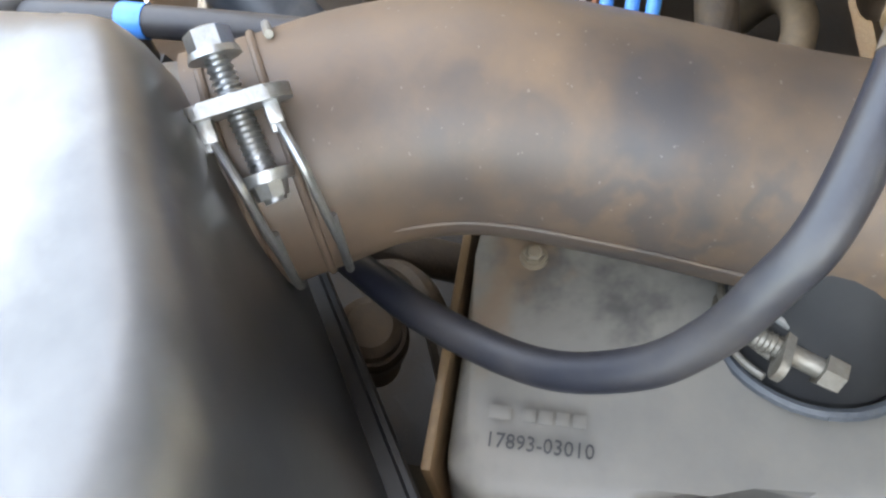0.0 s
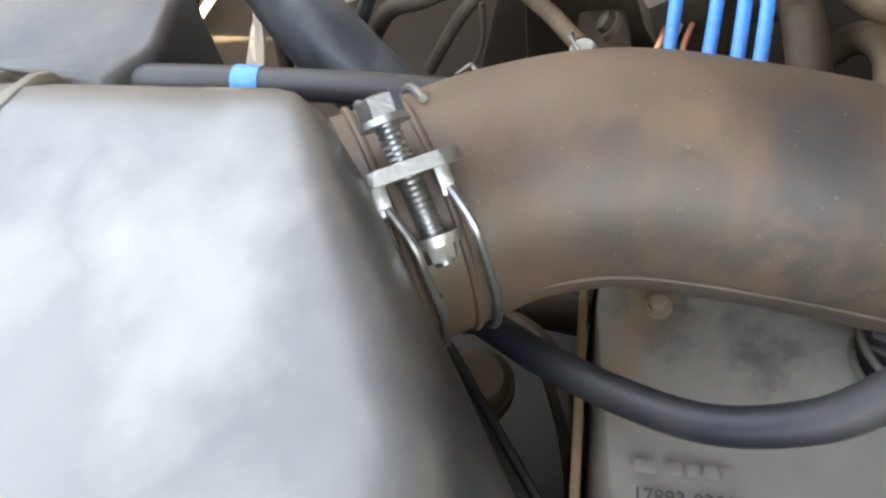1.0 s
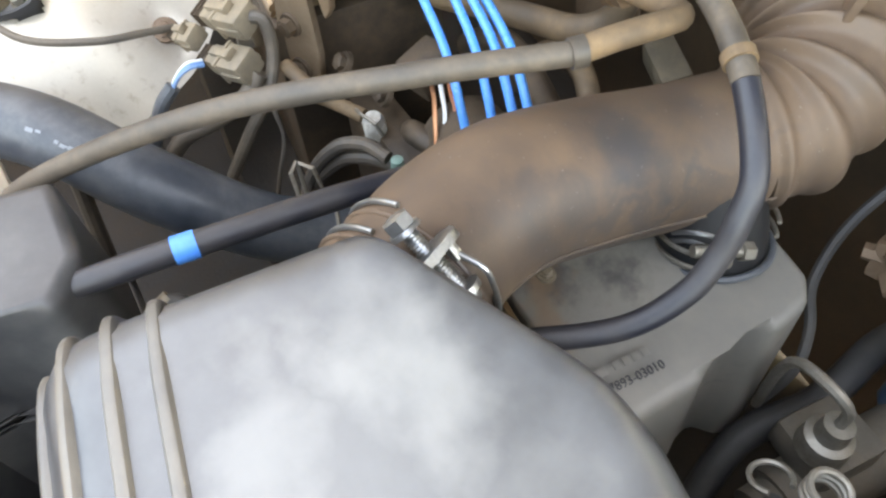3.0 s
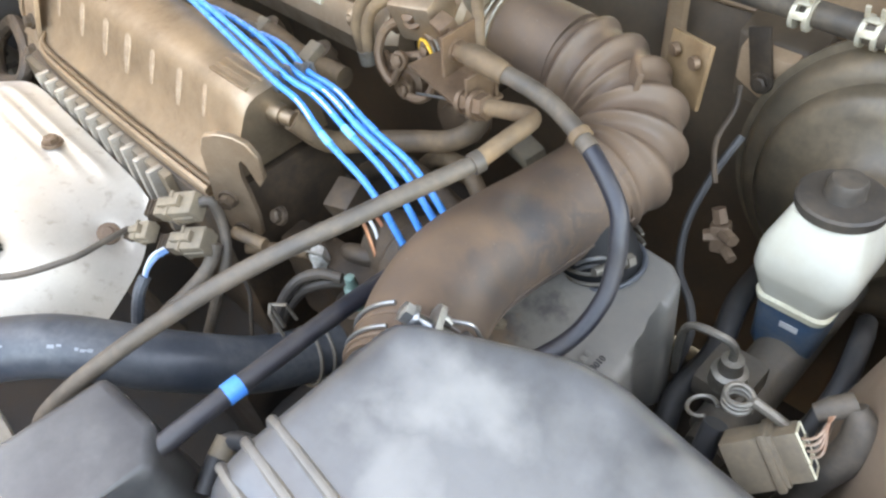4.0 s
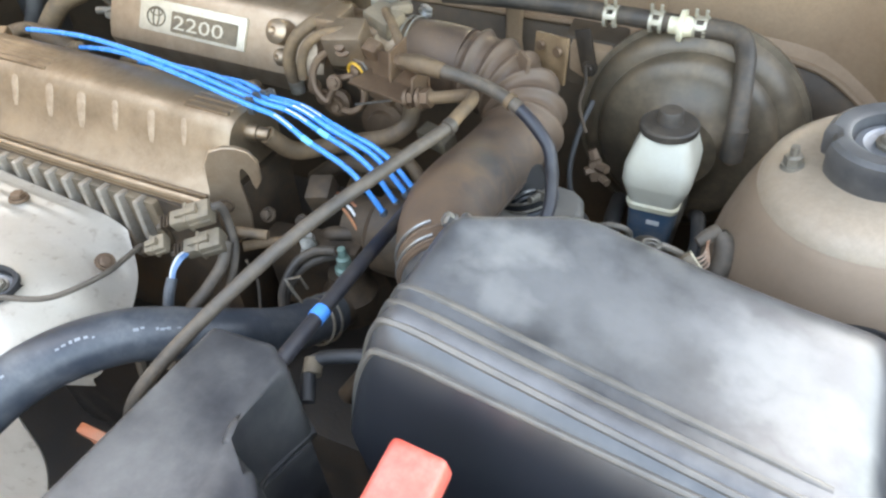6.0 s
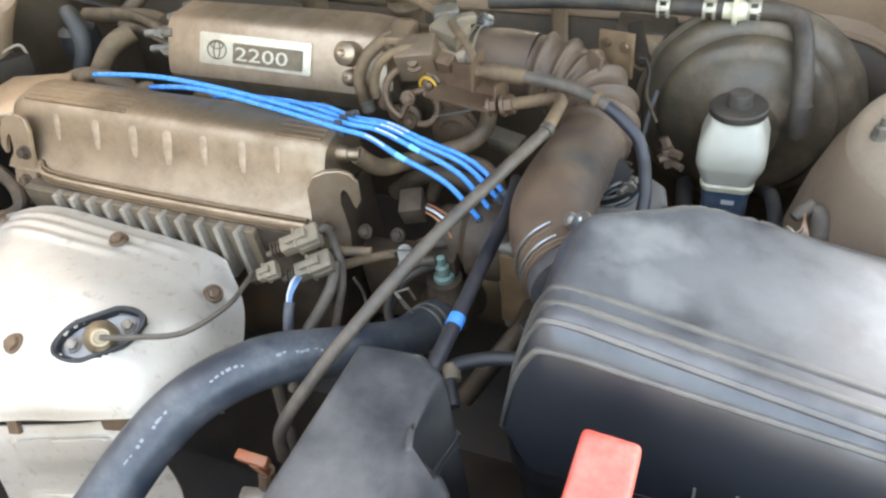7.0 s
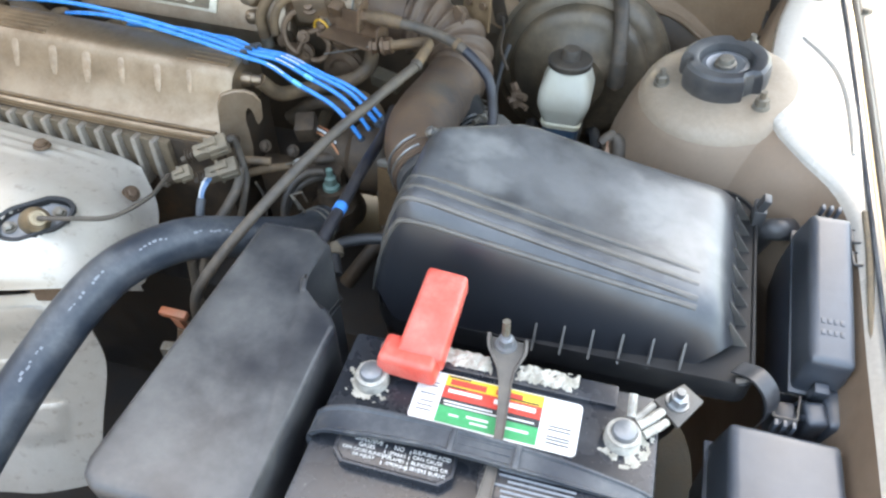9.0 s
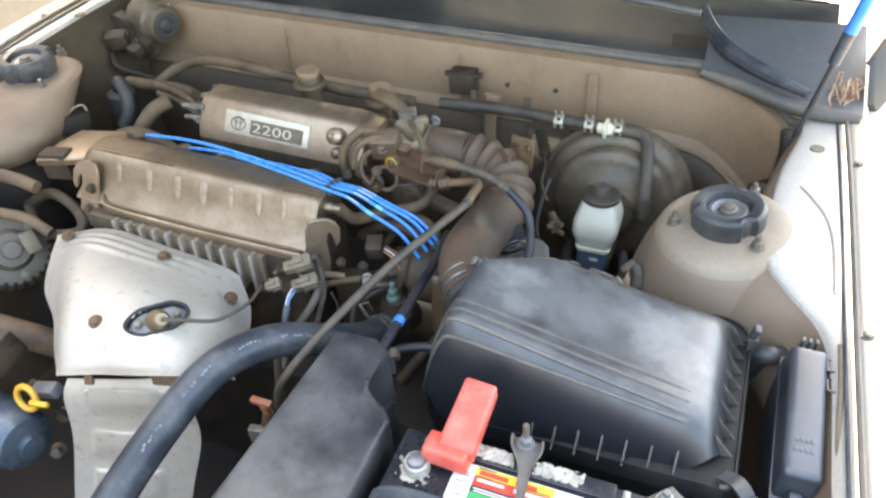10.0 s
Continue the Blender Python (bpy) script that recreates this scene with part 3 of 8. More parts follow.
        for y, z in ((-0.45, 0.765), (-0.05, 0.82), (0.28, 0.852), (0.58, 0.88), (0.83, 0.89), (1.0, 0.90)):
            rows.append([(x_rail + sign * 0.004, y, z + dz - 0.002), (x_rail + sign * 0.018, y, z + dz + 0.004), (x_rail + sign * 0.07, y, z + dz - 0.004), (x_rail + sign * 0.13, y, z + dz - 0.045), (x_rail + sign * 0.16, y, z + dz - 0.14), (x_rail + sign * 0.165, y, 0.45)])
        sheet(bm, rows, 0.003, 4)
        setting("fender_" + tag, bm, M_PAINT, "outer beige metallic fender panel", "fender")
        bm = bmesh.new()
        tube(bm, [(x_rail + sign * 0.004, y, z + dz + 0.004) for y, z in ((-0.40, 0.77), (-0.05, 0.82), (0.28, 0.852), (0.58, 0.88), (0.83, 0.89))], 0.004, 8)
        setting("trim_fender_seal_" + tag, bm, M_SEAL, "thin rubber bead along the fender edge", "seal")
        bm = bmesh.new()
        tube(bm, [(x_rail - sign * 0.007, y, z + dz + 0.0005) for y, z in ((-0.28, 0.79), (-0.05, 0.82), (0.28, 0.851), (0.58, 0.879), (0.81, 0.888))], 0.0022, 8)
        setting("trim_fender_gap_" + tag, bm, M_RUBBER, "dark sealed joint beside the fender edge", "seal")
        for y, z in ((0.30, 0.853), (0.62, 0.881)):
            bm = made(hexbolt, (x_rail + sign * 0.016, y, z + dz + 0.003), (0, 0, 1), 0.006, 0.006, 1.5)
            setting("trim_fender_bolt_" + tag, bm, M_DULLZINC, "painted bolt holding the fender edge", "bolt")
        bm = made(cyl, (x_rail - sign * 0.035, 0.66, 0.8785 + dz), (x_rail - sign * 0.035, 0.66, 0.8815 + dz), 0.011, 0.010)
        setting("trim_fender_plug_" + tag, bm, M_CONN, "grey plug in the fender ledge", "plug")

    bm = made(tube, [(0.352, 0.560, 0.8745), (0.368, 0.535, 0.8725), (0.384, 0.500, 0.8705), (0.392, 0.455, 0.868), (0.393, 0.40, 0.8635), (0.392, 0.36, 0.859)], [0.002, 0.004, 0.0045, 0.0045, 0.004, 0.002], 10)
    setting("trim_ledge_bead", bm, M_LEDGE, "raised pressed bead curving along the light ledge", "bead")
    side(1, 0.408, 0.0, "right")
    side(-1, -1.035, 0.075, "left")

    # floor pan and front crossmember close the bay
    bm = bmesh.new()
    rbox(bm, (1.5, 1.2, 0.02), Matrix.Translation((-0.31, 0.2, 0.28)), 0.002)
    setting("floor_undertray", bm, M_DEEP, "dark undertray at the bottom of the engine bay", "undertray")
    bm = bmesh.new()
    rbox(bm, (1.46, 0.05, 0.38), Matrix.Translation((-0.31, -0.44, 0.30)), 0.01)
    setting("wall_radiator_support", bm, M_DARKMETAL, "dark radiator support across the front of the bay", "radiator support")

    # unseen panel, added to keep low front light off the lid's front
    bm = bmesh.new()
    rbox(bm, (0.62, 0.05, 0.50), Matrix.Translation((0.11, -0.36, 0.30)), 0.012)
    setting("wall_unseen_panel", bm, M_DEEP, "unseen dark panel added before the battery to block low front light", "front panel")

    # hood propped open above
    bm = bmesh.new()
    rows = []
    for k in range(11):
        t = k / 10
        half = float(np.interp(t, (0, 0.3, 0.5, 0.62, 1), (0.78, 0.755, 0.745, 0.78, 0.80)))
        rows.append([(-0.315 + (half if k > 0 else 0.82) * k, 1.12 - 0.88 * t, 1.03 + 0.80 * t - 0.03 * half * k - 0.02 * k * k) for k in (-1, -0.6, 0, 0.6, 1)])
    sheet(bm, rows, 0.012, 3)
    setting("hood", bm, M_LINER, "hood propped open above the engine, its dark underside down", "hood")


def strut_tower(cx, cy, cz, lean, tag):
    base, axis = (cx, cy - 0.006, cz - 0.002), (-lean, -0.10, 1)
    bm = bmesh.new()
    if tag == "left":
        # a broad plate that falls away forward
        rings = []
        for z, r, dx, dy in ((-0.100, 0.118, -0.026, -0.098), (-0.086, 0.130, -0.026, -0.096), (-0.070, 0.136, -0.026, -0.094), (-0.056, 0.138, -0.026, -0.088), (-0.042, 0.135, -0.024, -0.074), (-0.030, 0.125, -0.018, -0.054), (-0.020, 0.110, -0.010, -0.030), (-0.013, 0.095, -0.002, -0.010), (-0.009, 0.082, 0, -0.002), (-0.008, 0.070, 0, 0), (-0.008, 0.001, 0, 0)):
            rings.append([V(cx + dx + r * math.cos(a), cy + dy + r * math.sin(a), cz + z) for a in np.linspace(0, 2 * math.pi, 49)[:-1]])
        loft(bm, rings)
        setting("strut_tower_left", bm, M_TOWER, "pale dusty painted strut tower with a broad sloping plate", "strut tower")
        bm = bmesh.new()
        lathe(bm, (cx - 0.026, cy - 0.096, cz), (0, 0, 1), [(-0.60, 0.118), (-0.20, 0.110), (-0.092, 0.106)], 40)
        setting("strut_tower_lower_left", bm, M_DEEP, "near-black lower part of the strut tower", "strut tower")
    else:
        lathe(bm, base, axis, [(-0.40, 0.185), (-0.25, 0.162), (-0.15, 0.143), (-0.085, 0.124), (-0.05, 0.110), (-0.026, 0.098), (-0.014, 0.091), (-0.008, 0.080), (-0.008, 0.001)], 48)
        setting("strut_tower_right", bm, M_TOWER, "painted strut tower brown with caked dust", "strut tower")
        bm = bmesh.new()
        lathe(bm, base, axis, [(-0.016, 0.0925), (-0.010, 0.0895), (-0.004, 0.083), (0.0, 0.074), (0.002, 0.06), (0.002, 0.001)], 48)
        setting("strut_tower_top_right", bm, M_TOWERTOP, "light painted top plate of the strut tower", "strut tower top")
    t = thing("suspension_dust_cover", (cx, cy, cz), "black rubber suspension dust cover with notched rim on the strut tower", "dust cover", "suspension covers")
    axis = V(-lean * 0.7, -0.05, 1).normalized()
    bm = bmesh.new()
    seg = 48
    u, v, w = frame_of(axis)
    rings = []
    for h, r in ((-0.006, 0.047), (0.004, 0.049), (0.018, 0.049), (0.025, 0.047), (0.028, 0.043), (0.028, 0.034), (0.026, 0.030), (0.016, 0.028), (0.015, 0.001)):
        ring = []
        for k in range(seg):
            a = 2 * math.pi * k / seg
            cut = 0.007 if (k % 16) < 3 and r > 0.040 else 0.0
            ring.append(V(cx, cy, cz) + axis * h + (r - cut) * (u * math.cos(a) + v * math.sin(a)))
        rings.append(ring)
    loft(bm, rings)
    part("cap_body", bm, M_BLACK, t)
    bm = bmesh.new()
    lathe(bm, V(cx, cy, cz) + axis * 0.015, axis, [(0, 0.026), (0.003, 0.026), (0.004, 0.021), (0.002, 0.018), (0.002, 0.001)], 28)
    part("mount_ring", bm, M_DULLSTEEL, t, "pale worn ring round the rod")
    bm = bmesh.new()
    lathe(bm, V(cx, cy, cz) + axis * 0.017, axis, [(0, 0.012), (0.003, 0.012), (0.004, 0.009), (0.009, 0.008), (0.010, 0.001)], 18)
    part("rod_nut", bm, M_DULLZINC, t, "dusty steel piston rod nut")
    return axis


def stud_nut(at, axis, tall=0.018):
    t = thing("strut_mount_nut", at, "zinc flange nut on a stud of the strut tower", "nut", "strut tower nuts")
    bm = bmesh.new()
    hexbolt(bm, at, axis, 0.0075, 0.009, 1.3)
    part("nut", bm, M_DULLZINC, t)
    bm = made(cyl, at, Vector(at) + Vector(axis).normalized() * tall, 0.0042, 0.0036, 10)
    part("stud", bm, M_DULLZINC, t)


build_body()
ax = strut_tower(0.262, 0.468, 0.862, 0.12, "right")
stud_nut((0.196, 0.455, 0.853), ax)
stud_nut((0.302, 0.418, 0.864), ax)
stud_nut((0.293, 0.535, 0.866), ax)
ax = strut_tower(-0.968, 0.482, 0.922, -0.06, "left")
stud_nut((-0.905, 0.445, 0.910), ax)
stud_nut((-0.975, 0.565, 0.915), ax)
# solid dark block paints the shade inside the flank's pocket
bm = bmesh.new()
rbox(bm, (0.028, 0.070, 0.034), axes_pose((-0.872, 0.436, 0.832), (1, -0.30, 0), (0.1, 0.20, 1)), 0.004)
setting("trim_tower_pocket", bm, M_DEEP, "dark block standing in for the open pocket in the tower's flank", "pocket")
bm = made(tube, [(-0.878, 0.400, 0.862), (-0.870, 0.436, 0.868), (-0.862, 0.468, 0.871), (-0.857, 0.474, 0.862), (-0.858, 0.470, 0.838), (-0.861, 0.464, 0.828)], [0.0012, 0.0018, 0.0022, 0.0022, 0.0020, 0.0012], 8, 5)
setting("trim_tower_pocket_rim", bm, M_TOWERTOP, "pale folded rim round the tower pocket", "rim")


# ---- air cleaner ----
LID_PLAN = [((-0.060, 0.121), 0.040), ((0.291, 0.106), 0.038), ((0.299, 0.341), 0.040), ((0.0637, 0.3387), 0.030), ((-0.060, 0.2535), 0.010)]
LID_SLOPE = ((0.058, 3.4), (0.050, 3.6), (0.0395, 2.45), (0.0175, 3.5), (0.0533, 2.45))


def lid_rim(x):
    return 0.797 - 0.16 * (0.298 - x)


def lid_top(x):
    return 0.8895 - 0.156 * (x + 0.025)


def lid_edges():
    """The lid's plan edges: start, way and inward normal."""
    pts = [Vector(p) for p, _ in LID_PLAN]
    out = []
    for p, q in zip(pts, pts[1:] + pts[:1]):
        way = (q - p).normalized()
        out.append((p, way, Vector((-way.y, way.x))))
    return out


def lid_outline(inset, n=8, wide=0.0):
    """The plan outline drawn in by an inset, with rounded corners; wide: how much further out its front and fender edges lie."""
    edges = lid_edges()
    out = []
    for k, (_, r) in enumerate(LID_PLAN):
        p0, w0, n0 = edges[k - 1]
        p1, w1, n1 = edges[k]
        out0, out1 = ((inset - wide if j % 5 in (0, 1) else inset) for j in (k - 1, k))
        a, b = p0 + n0 * out0, p1 + n1 * out1
        t = (b - a).cross(w1) / w0.cross(w1)
        corner = a + w0 * t
        r = max(r - 0.8 * inset, 0.004) if not (wide and k == 1) else 0.013
        turn = w0.angle(w1)
        back = r * math.tan(turn / 2)
        centre = corner - w0 * back + n0 * r
        a0 = math.atan2(-n0.y, -n0.x)
        out += [centre + r * Vector((math.cos(a0 + turn * i / n), math.sin(a0 + turn * i / n))) for i in range(n + 1)]
    return out


def lid_ring(inset, share, dz=0.0, wide=0.0):
    return [V(p.x, p.y, lid_rim(p.x) + (lid_top(p.x) - lid_rim(p.x)) * share + dz) for p in lid_outline(inset, 8, wide)]


def lid_share(x, y):
    """How far the moulded dome has risen over a plan point, 0 at the rim and 1 on top."""
    share = 1.0
    for k, ((p, _, n), (deep, power)) in enumerate(zip(lid_edges(), LID_SLOPE)):
        if k == 2:
            deep += 0.033 * min(1.0, max(0.0, (x - 0.08) / 0.18))
        if k == 3:
            deep += 0.0153 * min(1.0, max(0.0, (x + 0.055) / 0.095))
        u = min(1.0, max(0.0, (Vector((x, y)) - p).dot(n) / deep))
        share *= 1 - (1 - u) ** power
    return share


def lid_point(x, y, lift=0.0):
    """The lid's surface over a plan point."""
    return V(x, y, lid_rim(x) + (lid_top(x) - lid_rim(x)) * lid_share(x, y) + lift)


def lid_dome(bm):
    rim = lid_outline(0.0)
    edge = []
    for a, b in zip(rim, rim[1:] + rim[:1]):
        steps = max(1, int((b - a).length / 0.006))
        edge += [a.lerp(b, k / steps) for k in range(steps)]
    mid = Vector((0.125, 0.222))
    rings = [[lid_point(*(mid + (p - mid) * s)) for p in edge] for s in (1, 0.995, 0.985, 0.97, 0.95, 0.925, 0.9, 0.87, 0.84, 0.80, 0.76, 0.71, 0.66, 0.6, 0.53, 0.45, 0.36, 0.26, 0.15, 0.06)]
    loft(bm, rings, cap0=False)


DUCT = [(-0.030, 0.263, 0.817), (-0.041, 0.2815, 0.817), (-0.056, 0.306, 0.817), (-0.066, 0.341, 0.816), (-0.069, 0.387, 0.807), (-0.067, 0.433, 0.799), (-0.061, 0.475, 0.799)]
BELLOWS = [(-0.061, 0.475, 0.799), (-0.058, 0.505, 0.804), (-0.074, 0.537, 0.816), (-0.105, 0.553, 0.826), (-0.145, 0.558, 0.834)]
THROTTLE = [(-0.145, 0.558, 0.834), (-0.175, 0.559, 0.837), (-0.212, 0.558, 0.838)]


def air_cleaner():
    t = thing("air_cleaner", (0.12, 0.2, 0.60), "black plastic air cleaner box with a dusty ribbed lid", "air cleaner")
    bm = bmesh.new()
    lid_dome(bm)
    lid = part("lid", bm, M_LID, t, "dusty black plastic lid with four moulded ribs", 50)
    for y0, y1 in ((0.168, 0.188), (0.1535, 0.1735), (0.1395, 0.159), (0.1330, 0.1455)):
        pts = [lid_point(x, y0 + (y1 - y0) * (0.249 - x) / 0.274, -0.0004) for x in np.linspace(0.249, -0.020, 12)]
        pts += [lid_point(x, y1, -0.0003) for x in (-0.028, -0.036, -0.042, -0.047, -0.051, -0.0545, -0.057)]
        path = smooth_path(pts, 3)
        rings = []
        for i, p in enumerate(path):
            along = (path[min(i + 1, len(path) - 1)] - path[max(i - 1, 0)]).normalized()
            dx, dy = lid_point(p.x + 0.002, p.y) - lid_point(p.x - 0.002, p.y), lid_point(p.x, p.y + 0.002) - lid_point(p.x, p.y - 0.002)
            out = dx.cross(dy).normalized()
            aside = along.cross(out).normalized()
            tall = 0.0027 * min(1.0, 0.25 + i / 4)
            rings.append([p + aside * 0.0030 * a + out * tall * b for a, b in ((-1.0, -0.8), (-0.85, 0.35), (-0.55, 0.85), (0, 1.0), (0.55, 0.85), (0.85, 0.35), (1.0, -0.8))])
        bm = bmesh.new()
        loft(bm, rings)
        part("rib", bm, M_LIDRIB, lid)
    bm = bmesh.new()
    def flange_ring(inset, dz, wide=0.0075):
        """A flange outline that draws back under the wall towards the front corner by the engine."""
        out = []
        for p, q in zip(lid_ring(inset, 0, dz, wide), lid_ring(0.003, 0, dz)):
            k = min(1.0, max(0.0, (p.x - 0.02) / 0.06)) if p.y < 0.20 else min(1.0, max(0.0, (p.y - 0.20) / 0.04))
            out.append(q.lerp(p, max(k, 0.0)))
        return out

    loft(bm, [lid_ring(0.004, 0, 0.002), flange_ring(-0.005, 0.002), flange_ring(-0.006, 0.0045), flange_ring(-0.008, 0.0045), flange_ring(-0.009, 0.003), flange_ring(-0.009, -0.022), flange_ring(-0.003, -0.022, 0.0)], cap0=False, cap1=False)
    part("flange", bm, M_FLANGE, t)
    rail = [p for p in lid_ring(-0.0065, 0, 0.0052, 0.0075) if p.x > 0.08 and p.y < 0.30]
    part("flange_edge", made(tube, [p + V(0, 0, 0.001) for p in rail], 0.0024, 6, 1, True, False), M_SEAL, t, "pale edge of the flange")
    edges = lid_edges()
    for k, count, first, step in ((1, 8, 0.028, 0.0240), (0, 7, 0.150, 0.0262)):
        p, way, n = edges[k]
        for i in range(count):
            at2 = p + way * (first + i * step) + n * 0.001
            at = V(at2.x, at2.y, lid_rim(at2.x) + 0.001)
            w3, n3 = V(way.x, way.y, 0), V(n.x, n.y, 0)
            bm = bmesh.new()
            prism(bm, [q + w3 * 0.0011 for q in (at + n3 * 0.004, at - n3 * 0.0132, at - n3 * 0.010 + V(0, 0, 0.003), at + n3 * (0.0040 if k == 0 else 0.011) + V(0, 0, 0.023 if k == 0 else 0.030))], w3 * -0.0022)
            part("gusset", bm, M_LIDRIB, t)
    bm = bmesh.new()
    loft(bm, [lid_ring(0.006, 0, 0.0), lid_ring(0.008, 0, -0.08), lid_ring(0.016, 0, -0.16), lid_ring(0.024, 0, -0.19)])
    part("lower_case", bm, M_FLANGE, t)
    # outlet neck on the cut corner
    n = (Vector(DUCT[2]) - Vector(DUCT[0])).normalized()
    c = Vector(DUCT[1])
    bm = bmesh.new()
    tube(bm, [c - n * 0.035, c - n * 0.026, c - n * 0.020, c, c + n * 0.01], [0.038, 0.038, 0.037, 0.036, 0.036], 36, 4)
    part("outlet_neck", bm, M_BLACK, lid)
    bm = bmesh.new()
    strap = smooth_path([V(0.292, 0.104, 0.806), V(0.306, 0.095, 0.812), V(0.318, 0.084, 0.806), V(0.323, 0.078, 0.790), V(0.320, 0.077, 0.768)], 5)
    across = V(0.62, 0.78, 0)
    loft(bm, [[p + across * 0.0085 * a + V(0.3, -0.3, 0.9) * 0.0018 * b for a, b in ((-1, -1), (1, -1), (1, 1), (-1, 1))] for p in strap])
    part("latch", bm, M_BLACK, t, "worn dark steel latch")
    bm = bmesh.new()
    rbox(bm, (0.012, 0.020, 0.05), axes_pose((0.316, 0.306, 0.775), (1, 0, 0), (-0.1, -0.15, 1)), 0.002)
    rbox(bm, (0.008, 0.012, 0.018), axes_pose((0.310, 0.296, 0.822), (1, 0, 0), (0.2, -0.1, 1)), 0.002)
    part("hinge_tab", bm, M_BLACK, t)
    return t


def air_duct():
    t = thing("air_intake_duct", (-0.06, 0.39, 0.75), "dusty brown rubber air intake duct with a bellows bend", "air duct")
    bm = bmesh.new()
    tube(bm, DUCT, [0.0392, 0.0388, 0.0386, 0.0388, 0.0390, 0.0386, 0.0384], 48, 10)
    part("tube", bm, M_DUCT, t)
    n = (Vector(DUCT[2]) - Vector(DUCT[0])).normalized()
    for k, r in ((-0.016, 0.0398), (0.0, 0.0390)):
        bm = bmesh.new()
        u, v, w = frame_of(n)
        ring = [Vector(DUCT[1]) + n * k + r * (u * math.cos(a) + v * math.sin(a)) for a in np.linspace(0, 2 * math.pi, 49)]
        tube(bm, ring, 0.0013, 8, 1, False, False)
        part("end_ridge", bm, M_DUCT, t)
    # bellows: folds along the bend
    path = smooth_path(BELLOWS, 40)
    n = len(path)
    bm = bmesh.new()
    u = V(0, 0, 1)
    rings = []
    for i, p in enumerate(path):
        way = (path[min(i + 1, n - 1)] - path[max(i - 1, 0)]).normalized()
        u = (u - way * u.dot(way)).normalized()
        v = way.cross(u)
        fold = 0.5 - 0.5 * math.cos(2 * math.pi * 7 * i / (n - 1))
        r = 0.0384 + 0.0064 * fold ** 2.2 * min(1.0, 0.35 + 2.2 * i / n)
        rings.append([p + r * (u * math.cos(a) + v * math.sin(a)) for a in (2 * math.pi * k / 48 for k in range(48))])
    loft(bm, rings)
    part("bellows", bm, M_DUCT, t)
    bm = bmesh.new()
    tube(bm, THROTTLE, [0.0395, 0.0395, 0.039], 40, 6)
    part("collar", bm, M_DUCT, t)
    # mould seam along the side facing the fender
    seam = smooth_path([Vector(p) + V(0.0384, 0.002, -0.0075) for p in DUCT[2:]], 8)
    bm = bmesh.new()
    tube(bm, seam, 0.0008, 6, 1)
    part("seam", bm, M_DUCT, t, "pale moulding seam")
    bm = bmesh.new()
    rbox(bm, (0.024, 0.005, 0.022), axes_pose((-0.072, 0.533, 0.848), (0.7, -0.7, 0.1), (0.2, 0.1, 1)), 0.0015)
    part("bracket_lug", bm, M_DUCT, t)
    return t


def wire_clamp(name, at, axis, r, gap, screw_way, label, material=None):
    """Two wire bands round a hose, drawn together by a screw through two plates."""
    material = material or M_ZINC
    at, w = Vector(at), Vector(axis).normalized()
    t = thing(name, at, label, "hose clamp")
    s = Vector(screw_way)
    s = (s - w * s.dot(w)).normalized()
    q = w.cross(s)
    for k in (-0.5, 0.5):
        bm = bmesh.new()
        c = at + w * gap * k
        ring = [c + (r + 0.0008) * (s * math.cos(a) + q * math.sin(a)) for a in np.linspace(0.75, 2 * math.pi - 0.75, 40)]
        tube(bm, ring, 0.0014, 8, 1, True, False)
        part("wire_band", bm, material, t)
    return t, s, q, w


